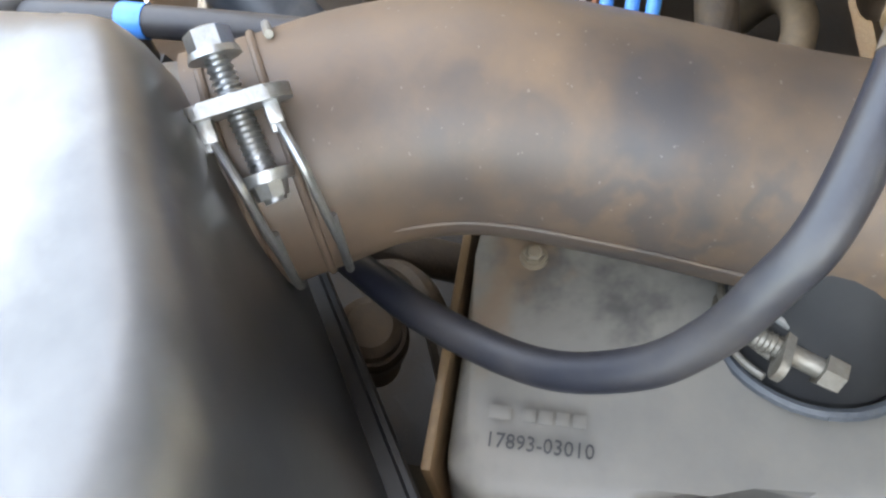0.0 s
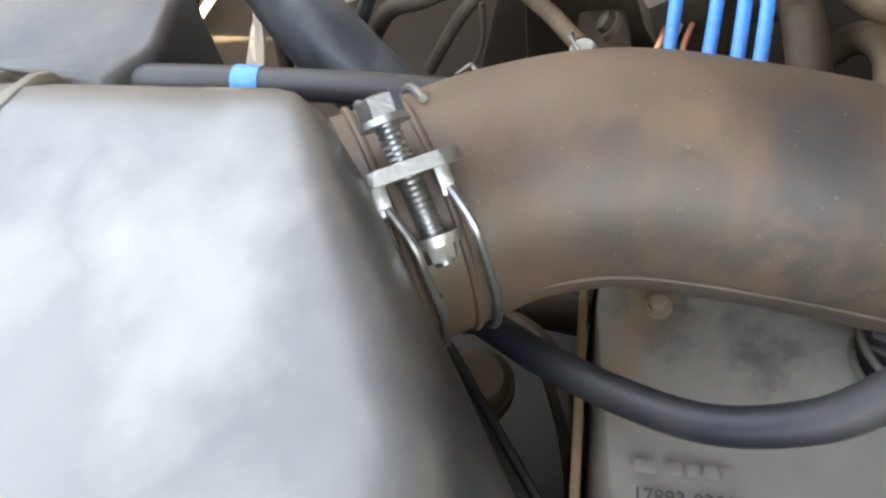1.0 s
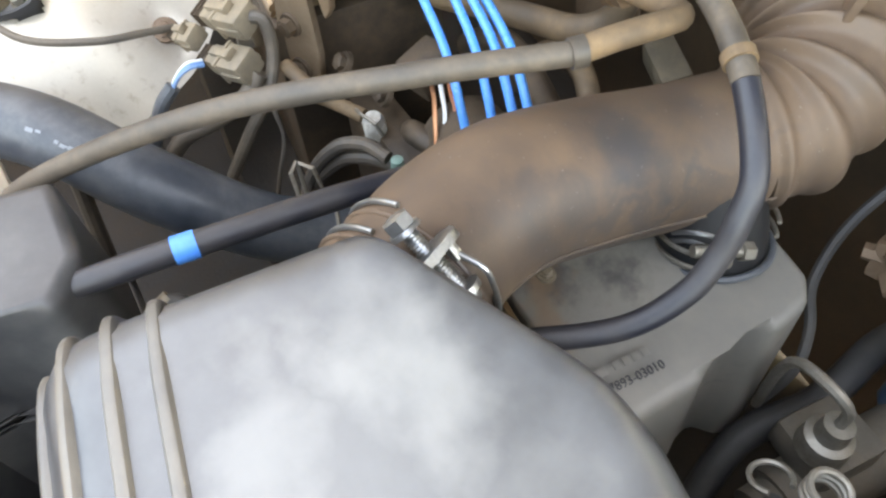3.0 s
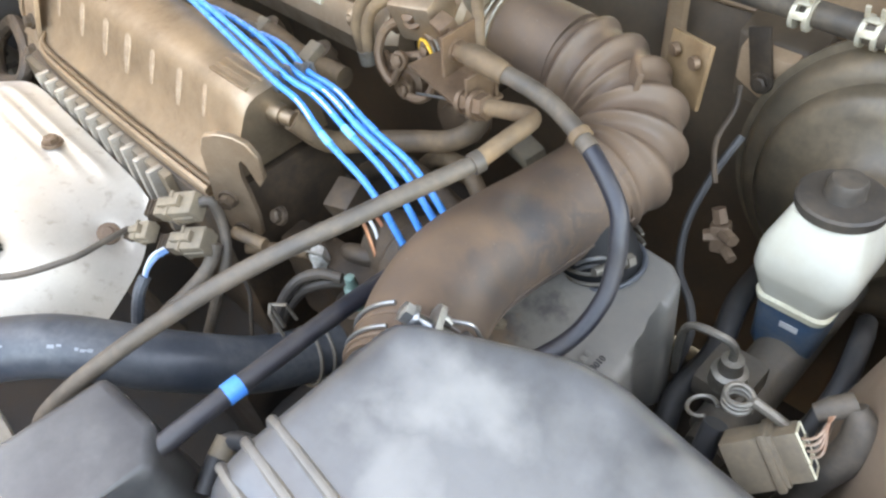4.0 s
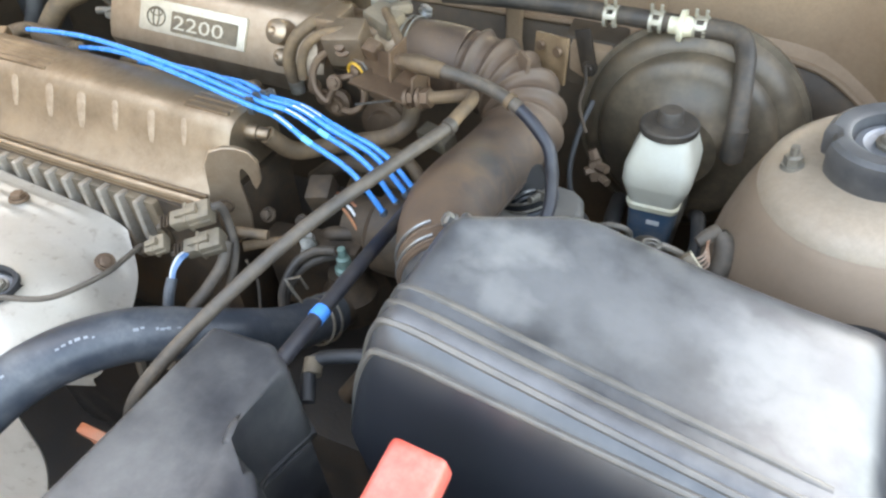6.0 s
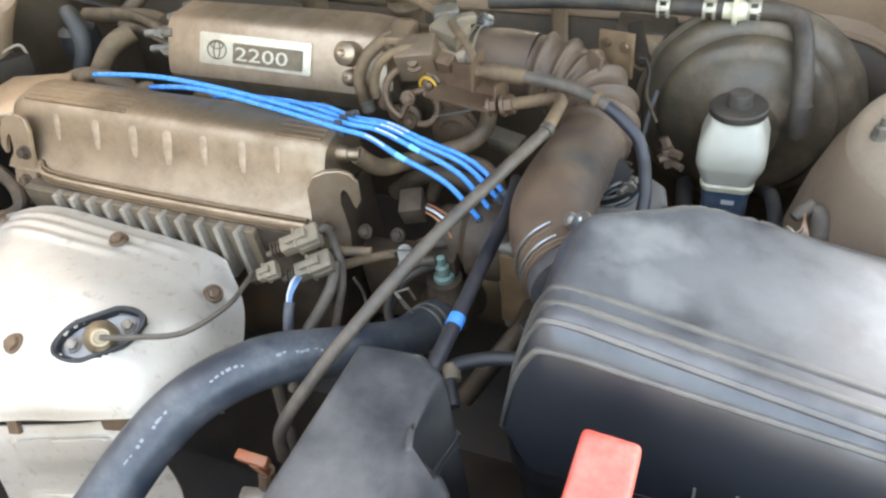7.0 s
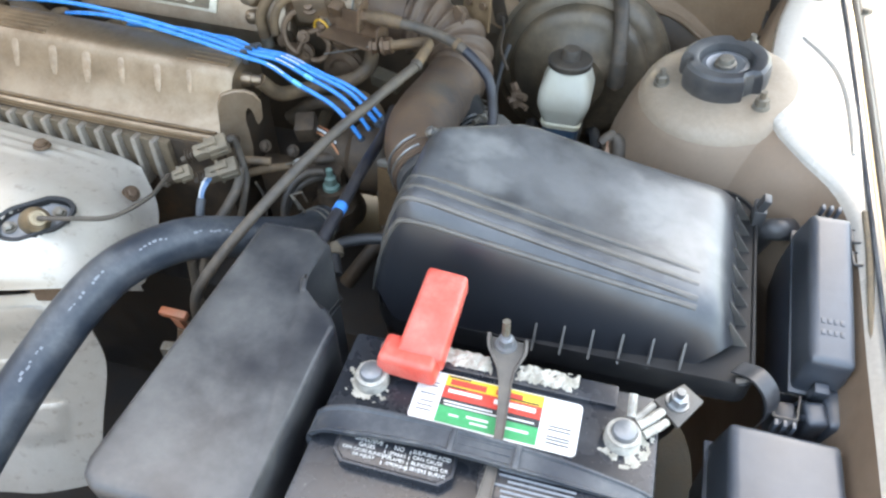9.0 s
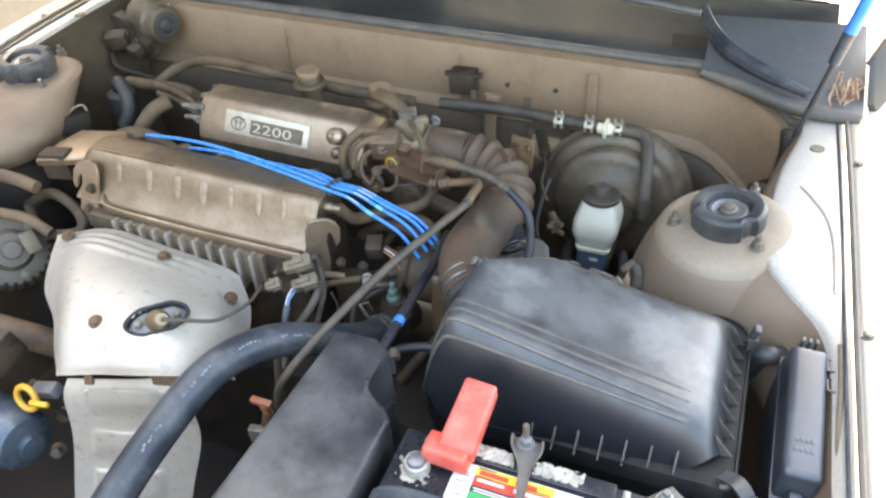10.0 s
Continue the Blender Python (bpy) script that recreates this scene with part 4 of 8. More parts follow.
def duct_clamp():
    n = (Vector(DUCT[2]) - Vector(DUCT[0])).normalized()
    c = Vector(DUCT[1]) - n * 0.003
    head, tail = V(-0.0295, 0.2772, 0.8657), V(-0.0065, 0.2940, 0.8395)
    mid = (head + tail) / 2
    t, s, q, w = wire_clamp("duct_hose_clamp", c, n, 0.0395, 0.0166, mid - c, "bright zinc double-wire clamp with a long bolt on the duct")
    way = head - tail
    way = (way - w * way.dot(w)).normalized()
    bm = bmesh.new()
    cyl(bm, tail - way * 0.002, head, 0.0030, 0.0030, 14)
    for k in range(24):
        p = tail + (head - tail) * (k + 0.5) / 24
        cyl(bm, p, p + way * 0.0009, 0.0037, 0.0031, 12)
    part("threaded_bolt", bm, M_ZINC, t)
    bm = bmesh.new()
    cyl(bm, head - way * 0.001, head + way * 0.001, 0.0072, 0.0066, 18)
    cyl(bm, head + way * 0.001, head + way * 0.0062, 0.0062, 0.0062, 6)
    cyl(bm, head + way * 0.0062, head + way * 0.0070, 0.005, 0.0035, 12)
    part("bolt_head", bm, M_ZINC, t)
    plate = head.lerp(tail, 0.36) + (mid - c).normalized() * 0.001
    bm = bmesh.new()
    prism(bm, [axes_pose(plate, w, way) @ V(p, q, 0.002) for p, q in rrect(0.0150, 0.0068, 0.0066, 6)], way * -0.004, 0.001)
    for k in (-1, 1):
        rbox(bm, (0.0045, 0.005, 0.008), axes_pose(plate + w * 0.0088 * k, w, -way), 0.0015)
    part("clamp_plate", bm, M_ZINC, t)
    bm = bmesh.new()
    nutp = head.lerp(tail, 0.84)
    cyl(bm, nutp, nutp - way * 0.003, 0.0076, 0.0072, 18)
    cyl(bm, nutp - way * 0.003, nutp - way * 0.007, 0.0050, 0.0044, 8)
    part("nut", bm, M_ZINC, t)
    sign = 1 if (s * math.cos(1.2) + q * math.sin(1.2)).x > (s * math.cos(1.2) - q * math.sin(1.2)).x else -1
    for k in (-1, 1):
        a = plate + w * 0.0088 * k - way * 0.006
        run = [c + w * (0.0083 * k - back) + r * (s * math.cos(g) + q * sign * math.sin(g)) for g, r, back in ((0.30, 0.0470, 0.003), (0.52, 0.0445, 0.002), (0.78, 0.0422, 0.001), (1.05, 0.0405, 0.0), (1.35, 0.0402, 0.0))]
        bm = bmesh.new()
        tube(bm, [a, *run], 0.0013, 8, 5)
        rbox(bm, (0.0042, 0.0034, 0.009), axes_pose(a + way * 0.005, w, -way), 0.0012)
        part("wire_tail", bm, M_ZINC, t)


air_cleaner()
air_duct()
duct_clamp()


# ---- engine: valve cover, heat shield, intake plenum ----
def valve_cover():
    t = thing("valve_cover", (-0.5, 0.35, 0.79), "dirty cast aluminium valve cover stained brown with oily dust", "valve cover")
    prof = [(0.292, 0.800), (0.298, 0.806), (0.312, 0.815), (0.325, 0.838), (0.334, 0.8535), (0.338, 0.8590), (0.343, 0.8630), (0.350, 0.8655), (0.358, 0.8665), (0.385, 0.867), (0.398, 0.862), (0.405, 0.845), (0.407, 0.80)]
    x0, x1 = -0.735, -0.298
    rings = []
    for x, k in ((x0, 0.86), (x0 + 0.004, 0.95), (x0 + 0.02, 1.0), (-0.66, 1.0), (-0.6, 1.0), (-0.5, 1.0), (-0.4, 1.0), (-0.32, 1.0), (x1 - 0.006, 0.98), (x1, 0.92)):
        rings.append([(x, 0.35 + (y - 0.35) * (0.97 if k < 1 else 1), 0.80 + (z - 0.80) * k + roll_z(x + 0.4)) for y, z in prof])
    part("cover", made(loft, rings), M_ALU, t, smooth=42)
    # lip along the foot
    bm = bmesh.new()
    lip = [(x0 + 0.05, 0.300, 0.805), (-0.66, 0.289, 0.800), (-0.55, 0.286, 0.799), (-0.42, 0.286, 0.799), (-0.31, 0.288, 0.799)]
    for dz in (0.0, -0.009):
        tube(bm, [(x, y, z + dz + roll_z(x + 0.4)) for x, y, z in lip], 0.0042, 8, 6)
    part("gasket_lip", bm, M_ALU, t)
    bm = made(tube, [(x, y - 0.0012, z - 0.0047 + roll_z(x + 0.4)) for x, y, z in lip], 0.0030, 8, 6)
    part("gasket", bm, M_OIL, t, "oily brown gasket")
    bm = made(tube, [(x + 0.002, y + 0.0035, z + 0.0058 + roll_z(x + 0.4)) for x, y, z in lip], 0.0022, 8, 6)
    part("foot_bead", bm, M_OIL, t)
    # raised bars along the top, broken by a plain field
    for a, b in ((-0.715, -0.56), (-0.36, -0.305)):
        for y in (0.349, 0.357, 0.365, 0.373, 0.381):
            bm = bmesh.new()
            z = 0.8655 + roll_z((a + b) / 2 + 0.4)
            rbox(bm, (b - a, 0.0045, 0.003), axes_pose(((a + b) / 2, y, z - 0.0012), (1, 0, -0.03), (0.03, 0, 1)), 0.001, 0.99)
            part("top_bar", bm, M_ALU, t)
    for x, wide in ((-0.660, 0.8), (-0.600, 1.0), (-0.545, 1.1), (-0.497, 1.2), (-0.448, 0.85), (-0.398, 0.95), (-0.355, 0.65)):
        bm = bmesh.new()
        z = roll_z(x + 0.4)
        run = [(0.3385, 0.8590), (0.3345, 0.8540), (0.3310, 0.8485), (0.3275, 0.8425), (0.3235, 0.8355), (0.3200, 0.8295)]
        rings = []
        for k, (y, h) in enumerate(run):
            w = 0.0056 * wide * (0.6, 1.0, 1.05, 0.95, 0.8, 0.45)[k]
            up = (0.0001, 0.0005, 0.0007, 0.0007, 0.0005, 0.0001)[k]
            n = V(0, -0.866, 0.5)
            c = V(x + 0.0006 * k, 0.3385 + (y - 0.3385) * (0.5 + 0.55 * wide), 0.859 + (h - 0.859) * (0.5 + 0.55 * wide) + z)
            rings.append([c + V(w * s, 0, 0) + n * q for s, q in ((-1, -0.002), (-0.85, up * 0.5), (-0.4, up), (0.4, up), (0.85, up * 0.5), (1, -0.002))])
        loft(bm, rings)
        part("front_flute", bm, M_WORNALU, t, "worn bright drop under the top edge")
    bm = bmesh.new()
    cyl(bm, (-0.302, 0.362, 0.836), (-0.288, 0.364, 0.835), 0.010, 0.009)
    cyl(bm, (-0.288, 0.364, 0.835), (-0.276, 0.366, 0.834), 0.007, 0.007)
    part("breather_spout", bm, M_ALU, t)
    return t


def cylinder_head():
    t = thing("cylinder_head", (-0.5, 0.33, 0.6), "grey ribbed aluminium cylinder head under the valve cover", "cylinder head")
    bm = bmesh.new()
    rbox(bm, (0.40, 0.13, 0.22), axes_pose((-0.505, 0.345, 0.575), (1, 0, -0.03), (0.03, 0, 1)), 0.004)
    part("casting", bm, M_DARKMETAL, t)
    bm = bmesh.new()
    rbox(bm, (0.33, 0.012, 0.060), axes_pose((-0.535, 0.2785, 0.735), (1, 0, -0.03), (0.03, 0, 1)), 0.003)
    part("side_face", bm, M_BOOSTER, t)
    for x in (-0.665, -0.610):
        bm = made(lathe, (x, 0.288, 0.762), (0, -1, 0.3), [(-0.01, 0.018), (0.006, 0.016), (0.010, 0.011), (0.018, 0.010), (0.019, 0.001)], 14)
        part("casting_boss", bm, M_PLENUM, t)
    for k in range(11):
        x = -0.640 + k * 0.0255
        bm = bmesh.new()
        rbox(bm, (0.0085, 0.017, 0.070), axes_pose((x, 0.2690, 0.724 + roll_z(x + 0.4)), (1, 0, 0), (0, 0.05, 1)), 0.003, 0.9)
        part("rib", bm, M_FIN, t)
    bm = bmesh.new()
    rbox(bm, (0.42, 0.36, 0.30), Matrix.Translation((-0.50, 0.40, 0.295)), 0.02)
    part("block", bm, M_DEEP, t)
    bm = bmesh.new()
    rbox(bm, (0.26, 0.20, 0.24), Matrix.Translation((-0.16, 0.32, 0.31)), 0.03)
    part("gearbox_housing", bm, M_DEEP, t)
    return t


def pressed_sheet(bm, rows, thick, sub, push=None, keep=None):
    """A smooth sheet through rows of points; push(p) lifts a place along z, keep(p) says whether the metal goes on there."""
    rows = [smooth_path(r, sub) for r in rows]
    cols = [smooth_path([r[i] for r in rows], sub) for i in range(len(rows[0]))]
    grid = [[bm.verts.new(c[j] + V(0, 0, push(c[j]) if push else 0)) for c in cols] for j in range(len(cols[0]))]
    faces = []
    for a, b in zip(grid, grid[1:]):
        for i in range(len(a) - 1):
            quad = (a[i], a[i + 1], b[i + 1], b[i])
            if keep is None or keep(sum((v.co for v in quad), Vector()) / 4):
                faces.append(bm.faces.new(quad))
    for v in [v for v in bm.verts if not v.link_faces]:
        bm.verts.remove(v)
    bmesh.ops.recalc_face_normals(bm, faces=faces)
    if sum(f.normal.z for f in faces) < 0:
        bmesh.ops.reverse_faces(bm, faces=faces)
    bmesh.ops.solidify(bm, geom=faces, thickness=thick)


def heat_shield():
    t = thing("exhaust_heat_shield", (-0.53, 0.14, 0.6), "pressed bare steel exhaust heat shield, bright and speckled", "heat shield")
    back = [(-0.742, 0.238, 0.772), (-0.65, 0.260, 0.788), (-0.55, 0.262, 0.781), (-0.470, 0.262, 0.769), (-0.430, 0.262, 0.760), (-0.409, 0.260, 0.752)]
    ridge = [(-0.712, 0.190, 0.768), (-0.64, 0.212, 0.800), (-0.55, 0.212, 0.797), (-0.460, 0.214, 0.784), (-0.408, 0.216, 0.764), (-0.374, 0.226, 0.728)]
    middle = [(-0.682, 0.140, 0.752), (-0.62, 0.155, 0.805), (-0.54, 0.158, 0.806), (-0.455, 0.160, 0.802), (-0.392, 0.168, 0.780), (-0.351, 0.180, 0.714)]
    brow = [(-0.628, 0.099, 0.747), (-0.585, 0.108, 0.802), (-0.52, 0.114, 0.805), (-0.450, 0.120, 0.803), (-0.390, 0.134, 0.786), (-0.344, 0.150, 0.706)]
    fold = [(-0.580, 0.052, 0.747), (-0.552, 0.060, 0.787), (-0.505, 0.072, 0.796), (-0.445, 0.080, 0.796), (-0.384, 0.104, 0.780), (-0.338, 0.128, 0.704)]
    foot = [(-0.549, 0.024, 0.746), (-0.530, 0.027, 0.760), (-0.490, 0.039, 0.770), (-0.430, 0.053, 0.772), (-0.370, 0.080, 0.762), (-0.336, 0.118, 0.708)]
    hem = [(-0.543, 0.016, 0.742), (-0.520, 0.019, 0.749), (-0.480, 0.031, 0.754), (-0.420, 0.046, 0.756), (-0.362, 0.071, 0.748), (-0.333, 0.115, 0.702)]
    opening = axes_pose(V(-0.428, 0.109, 0.800), V(0.063, 0.054, -0.004), V(0.14, -0.22, 0.96))
    inward = opening.inverted()
    bolts = (((-0.512, 0.228, 0.7925), (0.05, 0.12, 1)), ((-0.391, 0.212, 0.7555), (0.75, -0.1, 0.8)), ((-0.506, 0.078, 0.799), (0.0, -0.5, 1)), ((-0.70, 0.226, 0.789), (-0.1, 0, 1)))

    def push(p):
        up = 0.0
        for k in range(3):
            line = 0.243 - 0.017 * k + 0.03 * (p.x + 0.5)
            end = min(1.0, max(0.0, (-0.432 - 0.022 * k - p.x) / 0.03)) * min(1.0, max(0.0, (p.x + 0.725) / 0.03))
            up += 0.0030 * end * math.exp(-((p.y - line) / 0.0048) ** 2)
        d = (V(p.x, p.y) - V(-0.391, 0.212)).length
        up -= 0.006 * math.exp(-(d / 0.013) ** 4)
        return up + 0.0016 * math.sin(31 * p.x + 9 * p.y) * math.sin(27 * p.y + 1.3)

    def keep(p):
        q = inward @ p
        return abs(q.z) > 0.03 or (q.x / 0.0405) ** 2 + (q.y / (0.0235 * (1 - 0.30 * min(1, abs(q.x) / 0.0405)))) ** 2 > 1
    bm = bmesh.new()
    pressed_sheet(bm, [back, ridge, middle, brow, fold, foot, hem], 0.002, 14, push, keep)
    part("upper_plate", bm, M_SHIELD, t, smooth=60)
    # lower plate with its pressed pads
    top = [(-0.530, 0.020, 0.738), (-0.485, 0.034, 0.738), (-0.437, 0.050, 0.738), (-0.385, 0.074, 0.736)]
    bend = [(-0.536, 0.006, 0.712), (-0.487, 0.022, 0.714), (-0.438, 0.038, 0.715), (-0.372, 0.060, 0.710)]
    belly = [(-0.534, -0.012, 0.648), (-0.486, 0.002, 0.650), (-0.438, 0.016, 0.650), (-0.362, 0.048, 0.645)]
    low = [(-0.538, -0.045, 0.570), (-0.488, -0.032, 0.570), (-0.440, -0.020, 0.570), (-0.372, 0.012, 0.570)]
    toe = [(-0.534, -0.088, 0.490), (-0.485, -0.075, 0.490), (-0.436, -0.063, 0.490), (-0.378, -0.034, 0.490)]

    def pads(p):
        s = 0.0
        for z0, z1 in ((0.686, 0.724), (0.618, 0.660), (0.55, 0.60)):
            rise = min(1.0, max(0.0, (p.z - z0) / 0.007)) * min(1.0, max(0.0, (z1 - p.z) / 0.007))
            s += rise * min(1.0, max(0.0, (p.x + 0.508) / 0.008)) * min(1.0, max(0.0, (-0.405 - p.x) / 0.008))
        return 0.011 * s
    bm = bmesh.new()
    pressed_sheet(bm, [top, bend, belly, low, toe], 0.002, 16, pads)
    part("lower_plate", bm, M_SHIELD, t, smooth=60)
    for x, y, z, w in ((-0.500, 0.031, 0.738, 0.013), (-0.392, 0.066, 0.737, 0.066)):
        bm = bmesh.new()
        rbox(bm, (w, 0.016, 0.005), axes_pose((x, y, z), (1, 0.36, 0.0), (0.1, -1, 0.55)), 0.001)
        part("slot", bm, M_BROWNMETAL, t, "rust-brown slot between the plates")
    for at, way in bolts:
        bm = bmesh.new()
        hexbolt(bm, at, way, 0.0072, 0.0055, 1.45)
        part("bolt", bm, M_BROWNMETAL, t)
    # rolled rim of the sensor opening
    m = opening
    ring = lambda ha, hb, z: [m @ V(p, q * (1 - 0.38 * abs(p) / ha), z) for p, q in rrect(ha, hb, hb * 0.95, 8)]  # noqa: E731
    bm = bmesh.new()
    loft(bm, [ring(0.0435, 0.0265, -0.003), ring(0.0435, 0.0265, 0.0022), ring(0.0412, 0.0244, 0.0030), ring(0.0385, 0.0222, 0.0010), ring(0.0380, 0.0216, -0.016)], cap0=False, cap1=False)
    part("sensor_opening", bm, M_INK, t, "dark rim of the sensor opening")
    s = thing("oxygen_sensor", m @ V(0, 0, -0.012), "brass oxygen sensor on a two-bolt steel flange", "oxygen sensor")
    bm = bmesh.new()
    loft(bm, [ring(0.0375, 0.0210, -0.020), ring(0.0375, 0.0210, -0.006), ring(0.0350, 0.0188, -0.0045)])
    part("flange", bm, M_DULLSTEEL, s)
    n = m.to_3x3() @ V(0, 0, 1)
    for k in (-1, 1):
        bm = bmesh.new()
        hexbolt(bm, m @ V(0.0255 * k, 0, -0.0045), n, 0.0058, 0.006, 1.35)
        part("flange_nut", bm, M_DULLZINC, s)
    tip = V(-0.401, 0.095, 0.820)
    base = m @ V(-0.001, 0, -0.006)
    way = (tip - base).normalized()
    reach = (tip - base).length
    bm = bmesh.new()
    lathe(bm, base, way, [(-0.002, 0.0158), (0.010, 0.0152), (0.013, 0.0145), (reach * 0.62, 0.0105), (reach * 0.66, 0.0092), (reach * 0.98, 0.0086), (reach, 0.0076), (reach, 0.0058), (reach - 0.003, 0.0052), (reach - 0.003, 0.001)], 28)
    part("body", bm, M_BRASS, s)
    return tip - way * 0.002


def oxygen_wire(tip):
    bm = bmesh.new()
    tube(bm, [tip, tip + V(0.03, 0.010, -0.002), (-0.342, 0.128, 0.806), (-0.326, 0.170, 0.800), (-0.330, 0.200, 0.794), (-0.336, 0.221, 0.788)], 0.0026, 8)
    tagged(part("sensor_wire", bm, M_CABLE), "thin grey sensor wire leading to a connector", "wire")


def plenum():
    t = thing("intake_plenum", (-0.48, 0.55, 0.80), "satin cast aluminium intake plenum with a silver badge plate", "intake plenum")
    up = (V(-0.573, 0.5195, 0.8765) - V(-0.573, 0.499, 0.843)).normalized()
    x0, x1 = -0.625, -0.300
    prof = [(0.492, 0.826), (0.498, 0.842), (0.521, 0.880), (0.527, 0.886), (0.536, 0.8895), (0.578, 0.8875), (0.590, 0.880), (0.598, 0.83), (0.59, 0.80), (0.50, 0.80)]
    rings = []
    for x, k in ((x0 - 0.004, 0.80), (x0 - 0.001, 0.95), (x0 + 0.004, 1.0), (-0.5, 1.0), (-0.40, 1.0), (-0.350, 1.0), (-0.322, 0.93), (x1, 0.70)):
        rings.append([(x, 0.555 + (y - 0.555) * (0.6 + 0.4 * k), 0.845 + (z - 0.845) * k + roll_z(x + 0.45)) for y, z in prof])
    part("body", made(loft, rings), M_PLENUM, t, smooth=24)
    m = axes_pose(V(-0.490, 0.509, 0.859), V(1, -0.02, -0.04), V(0, -up.z, up.y))
    bm = bmesh.new()
    prism(bm, [m @ V(p, q, 0.0035) for p, q in rrect(0.084, 0.0195, 0.002, 3)], m.to_3x3() @ V(0, 0, -0.006), 0.0008)
    badge = part("badge_plate", bm, M_BADGE, t, "silver badge plate with embossed figures")
    bm = bmesh.new()
    prism(bm, [m @ V(0.021 + p, -0.003 + q, 0.0040) for p, q in rrect(0.052, 0.0125, 0.002, 3)], m.to_3x3() @ V(0, 0, -0.002))
    part("dark_field", bm, M_BADGEDARK, badge)
    lm = m @ Matrix.Translation((-0.028, -0.0112, 0.0044)) @ Matrix.Diagonal((1.72, 1, 1, 1))
    bm = letters("2200", 0.0235, lm, 0.0004)
    part("figures", bm, M_BADGE, badge, "embossed figures 2200")
    bm = bmesh.new()
    for ra, rb, cx, cy in ((0.0145, 0.0115, 0, 0), (0.0048, 0.0112, 0, 0), (0.0095, 0.0042, 0, 0.0055)):
        ring = [m @ V(-0.056 + cx + ra * math.cos(a), -0.001 + cy + rb * math.sin(a), 0.0040) for a in np.linspace(0, 2 * math.pi, 33)]
        tube(bm, ring, 0.0008, 6, 1, False, False)
    part("emblem", bm, M_BADGEDARK, badge, "plain oval emblem")
    # ports and hose stubs at the right end
    for at, way, r in (((-0.352, 0.500, 0.872), (0, -0.8, 0.5), 0.010), ((-0.352, 0.497, 0.842), (0, -0.9, 0.4), 0.007)):
        bm = bmesh.new()
        lathe(bm, at, way, [(-0.012, r * 1.5), (0.004, r * 1.4), (0.008, r), (0.010, r * 0.5), (0.006, 0.001)], 18)
        part("port_boss", bm, M_PLENUM, t)
    for y, z in ((0.520, 0.870), (0.542, 0.880), (0.576, 0.879), (0.510, 0.846)):
        bm = bmesh.new()
        lathe(bm, (x0 + 0.006, y, z + roll_z(x0 + 0.45)), (-1, 0, 0), [(0, 0.008), (0.012, 0.0075), (0.014, 0.006), (0.020, 0.0055), (0.021, 0.001)], 6)
        part("end_bolt", bm, M_DULLZINC, t)
    for z in (0.868, 0.845):
        bm = bmesh.new()
        lathe(bm, (-0.637, 0.529, z), (-1, 0, 0), [(0, 0.011), (0.010, 0.011), (0.011, 0.008), (0.022, 0.008), (0.023, 0.005)], 6)
        part("pipe_union", bm, M_DULLZINC, t)
    for x, z in ((-0.635, 0.868), (-0.637, 0.845)):
        bm = bmesh.new()
        tube(bm, [(x + 0.02, 0.53, z), (x - 0.015, 0.528, z + 0.002), (x - 0.04, 0.526, z)], 0.005, 10)
        part("hose_stub", bm, M_DULLZINC, t)
    return t


valve_cover()
cylinder_head()
tip = heat_shield()
oxygen_wire(tip)
plenum()


# ---- black cover beside the battery ----
def inlet_box():
    t = thing("air_inlet_resonator", (-0.1, 0.0, 0.60), "dusty black moulded plastic air inlet box", "inlet box")
    top = [V(-0.176, -0.128, 0.842), V(-0.172, -0.142, 0.842), V(-0.160, -0.150, 0.841), V(-0.062, -0.147, 0.835), V(-0.052, -0.138, 0.834), V(-0.050, -0.126, 0.834), V(-0.049, 0.040, 0.828), V(-0.064, 0.058, 0.829), V(-0.094, 0.062, 0.836), V(-0.100, 0.080, 0.835), V(-0.091, 0.134, 0.824), V(-0.116, 0.149, 0.827), V(-0.167, 0.143, 0.832)]
    bm = bmesh.new()
    prism(bm, top, (-0.002, 0.002, -0.085), 0.007, 3)
    part("upper_shell", bm, M_BLACK, t, smooth=50)
    mid = sum(top, V(0, 0, 0)) / len(top)
    for name, k, d0, d1 in (("seam_rim", 1.02, 0.083, 0.007), ("lower_shell", 0.97, 0.089, 0.12)):
        bm = bmesh.new()
        prism(bm, [mid + V((p.x - mid.x) * k, (p.y - mid.y) * k, p.z - mid.z - d0) for p in top], (-0.002, 0.002, -d1), 0.002)
        part(name, bm, M_BLACK, t)
    for y in (-0.09, -0.02):
        bm = bmesh.new()
        rbox(bm, (0.006, 0.018, 0.030), axes_pose((-0.0455, y, 0.735), (1, 0, 0), (0, 0, 1)), 0.0015)
        part("clip", bm, M_BLACK, t)
    return t


# ---- battery and what sits on it ----
BT = 0.820


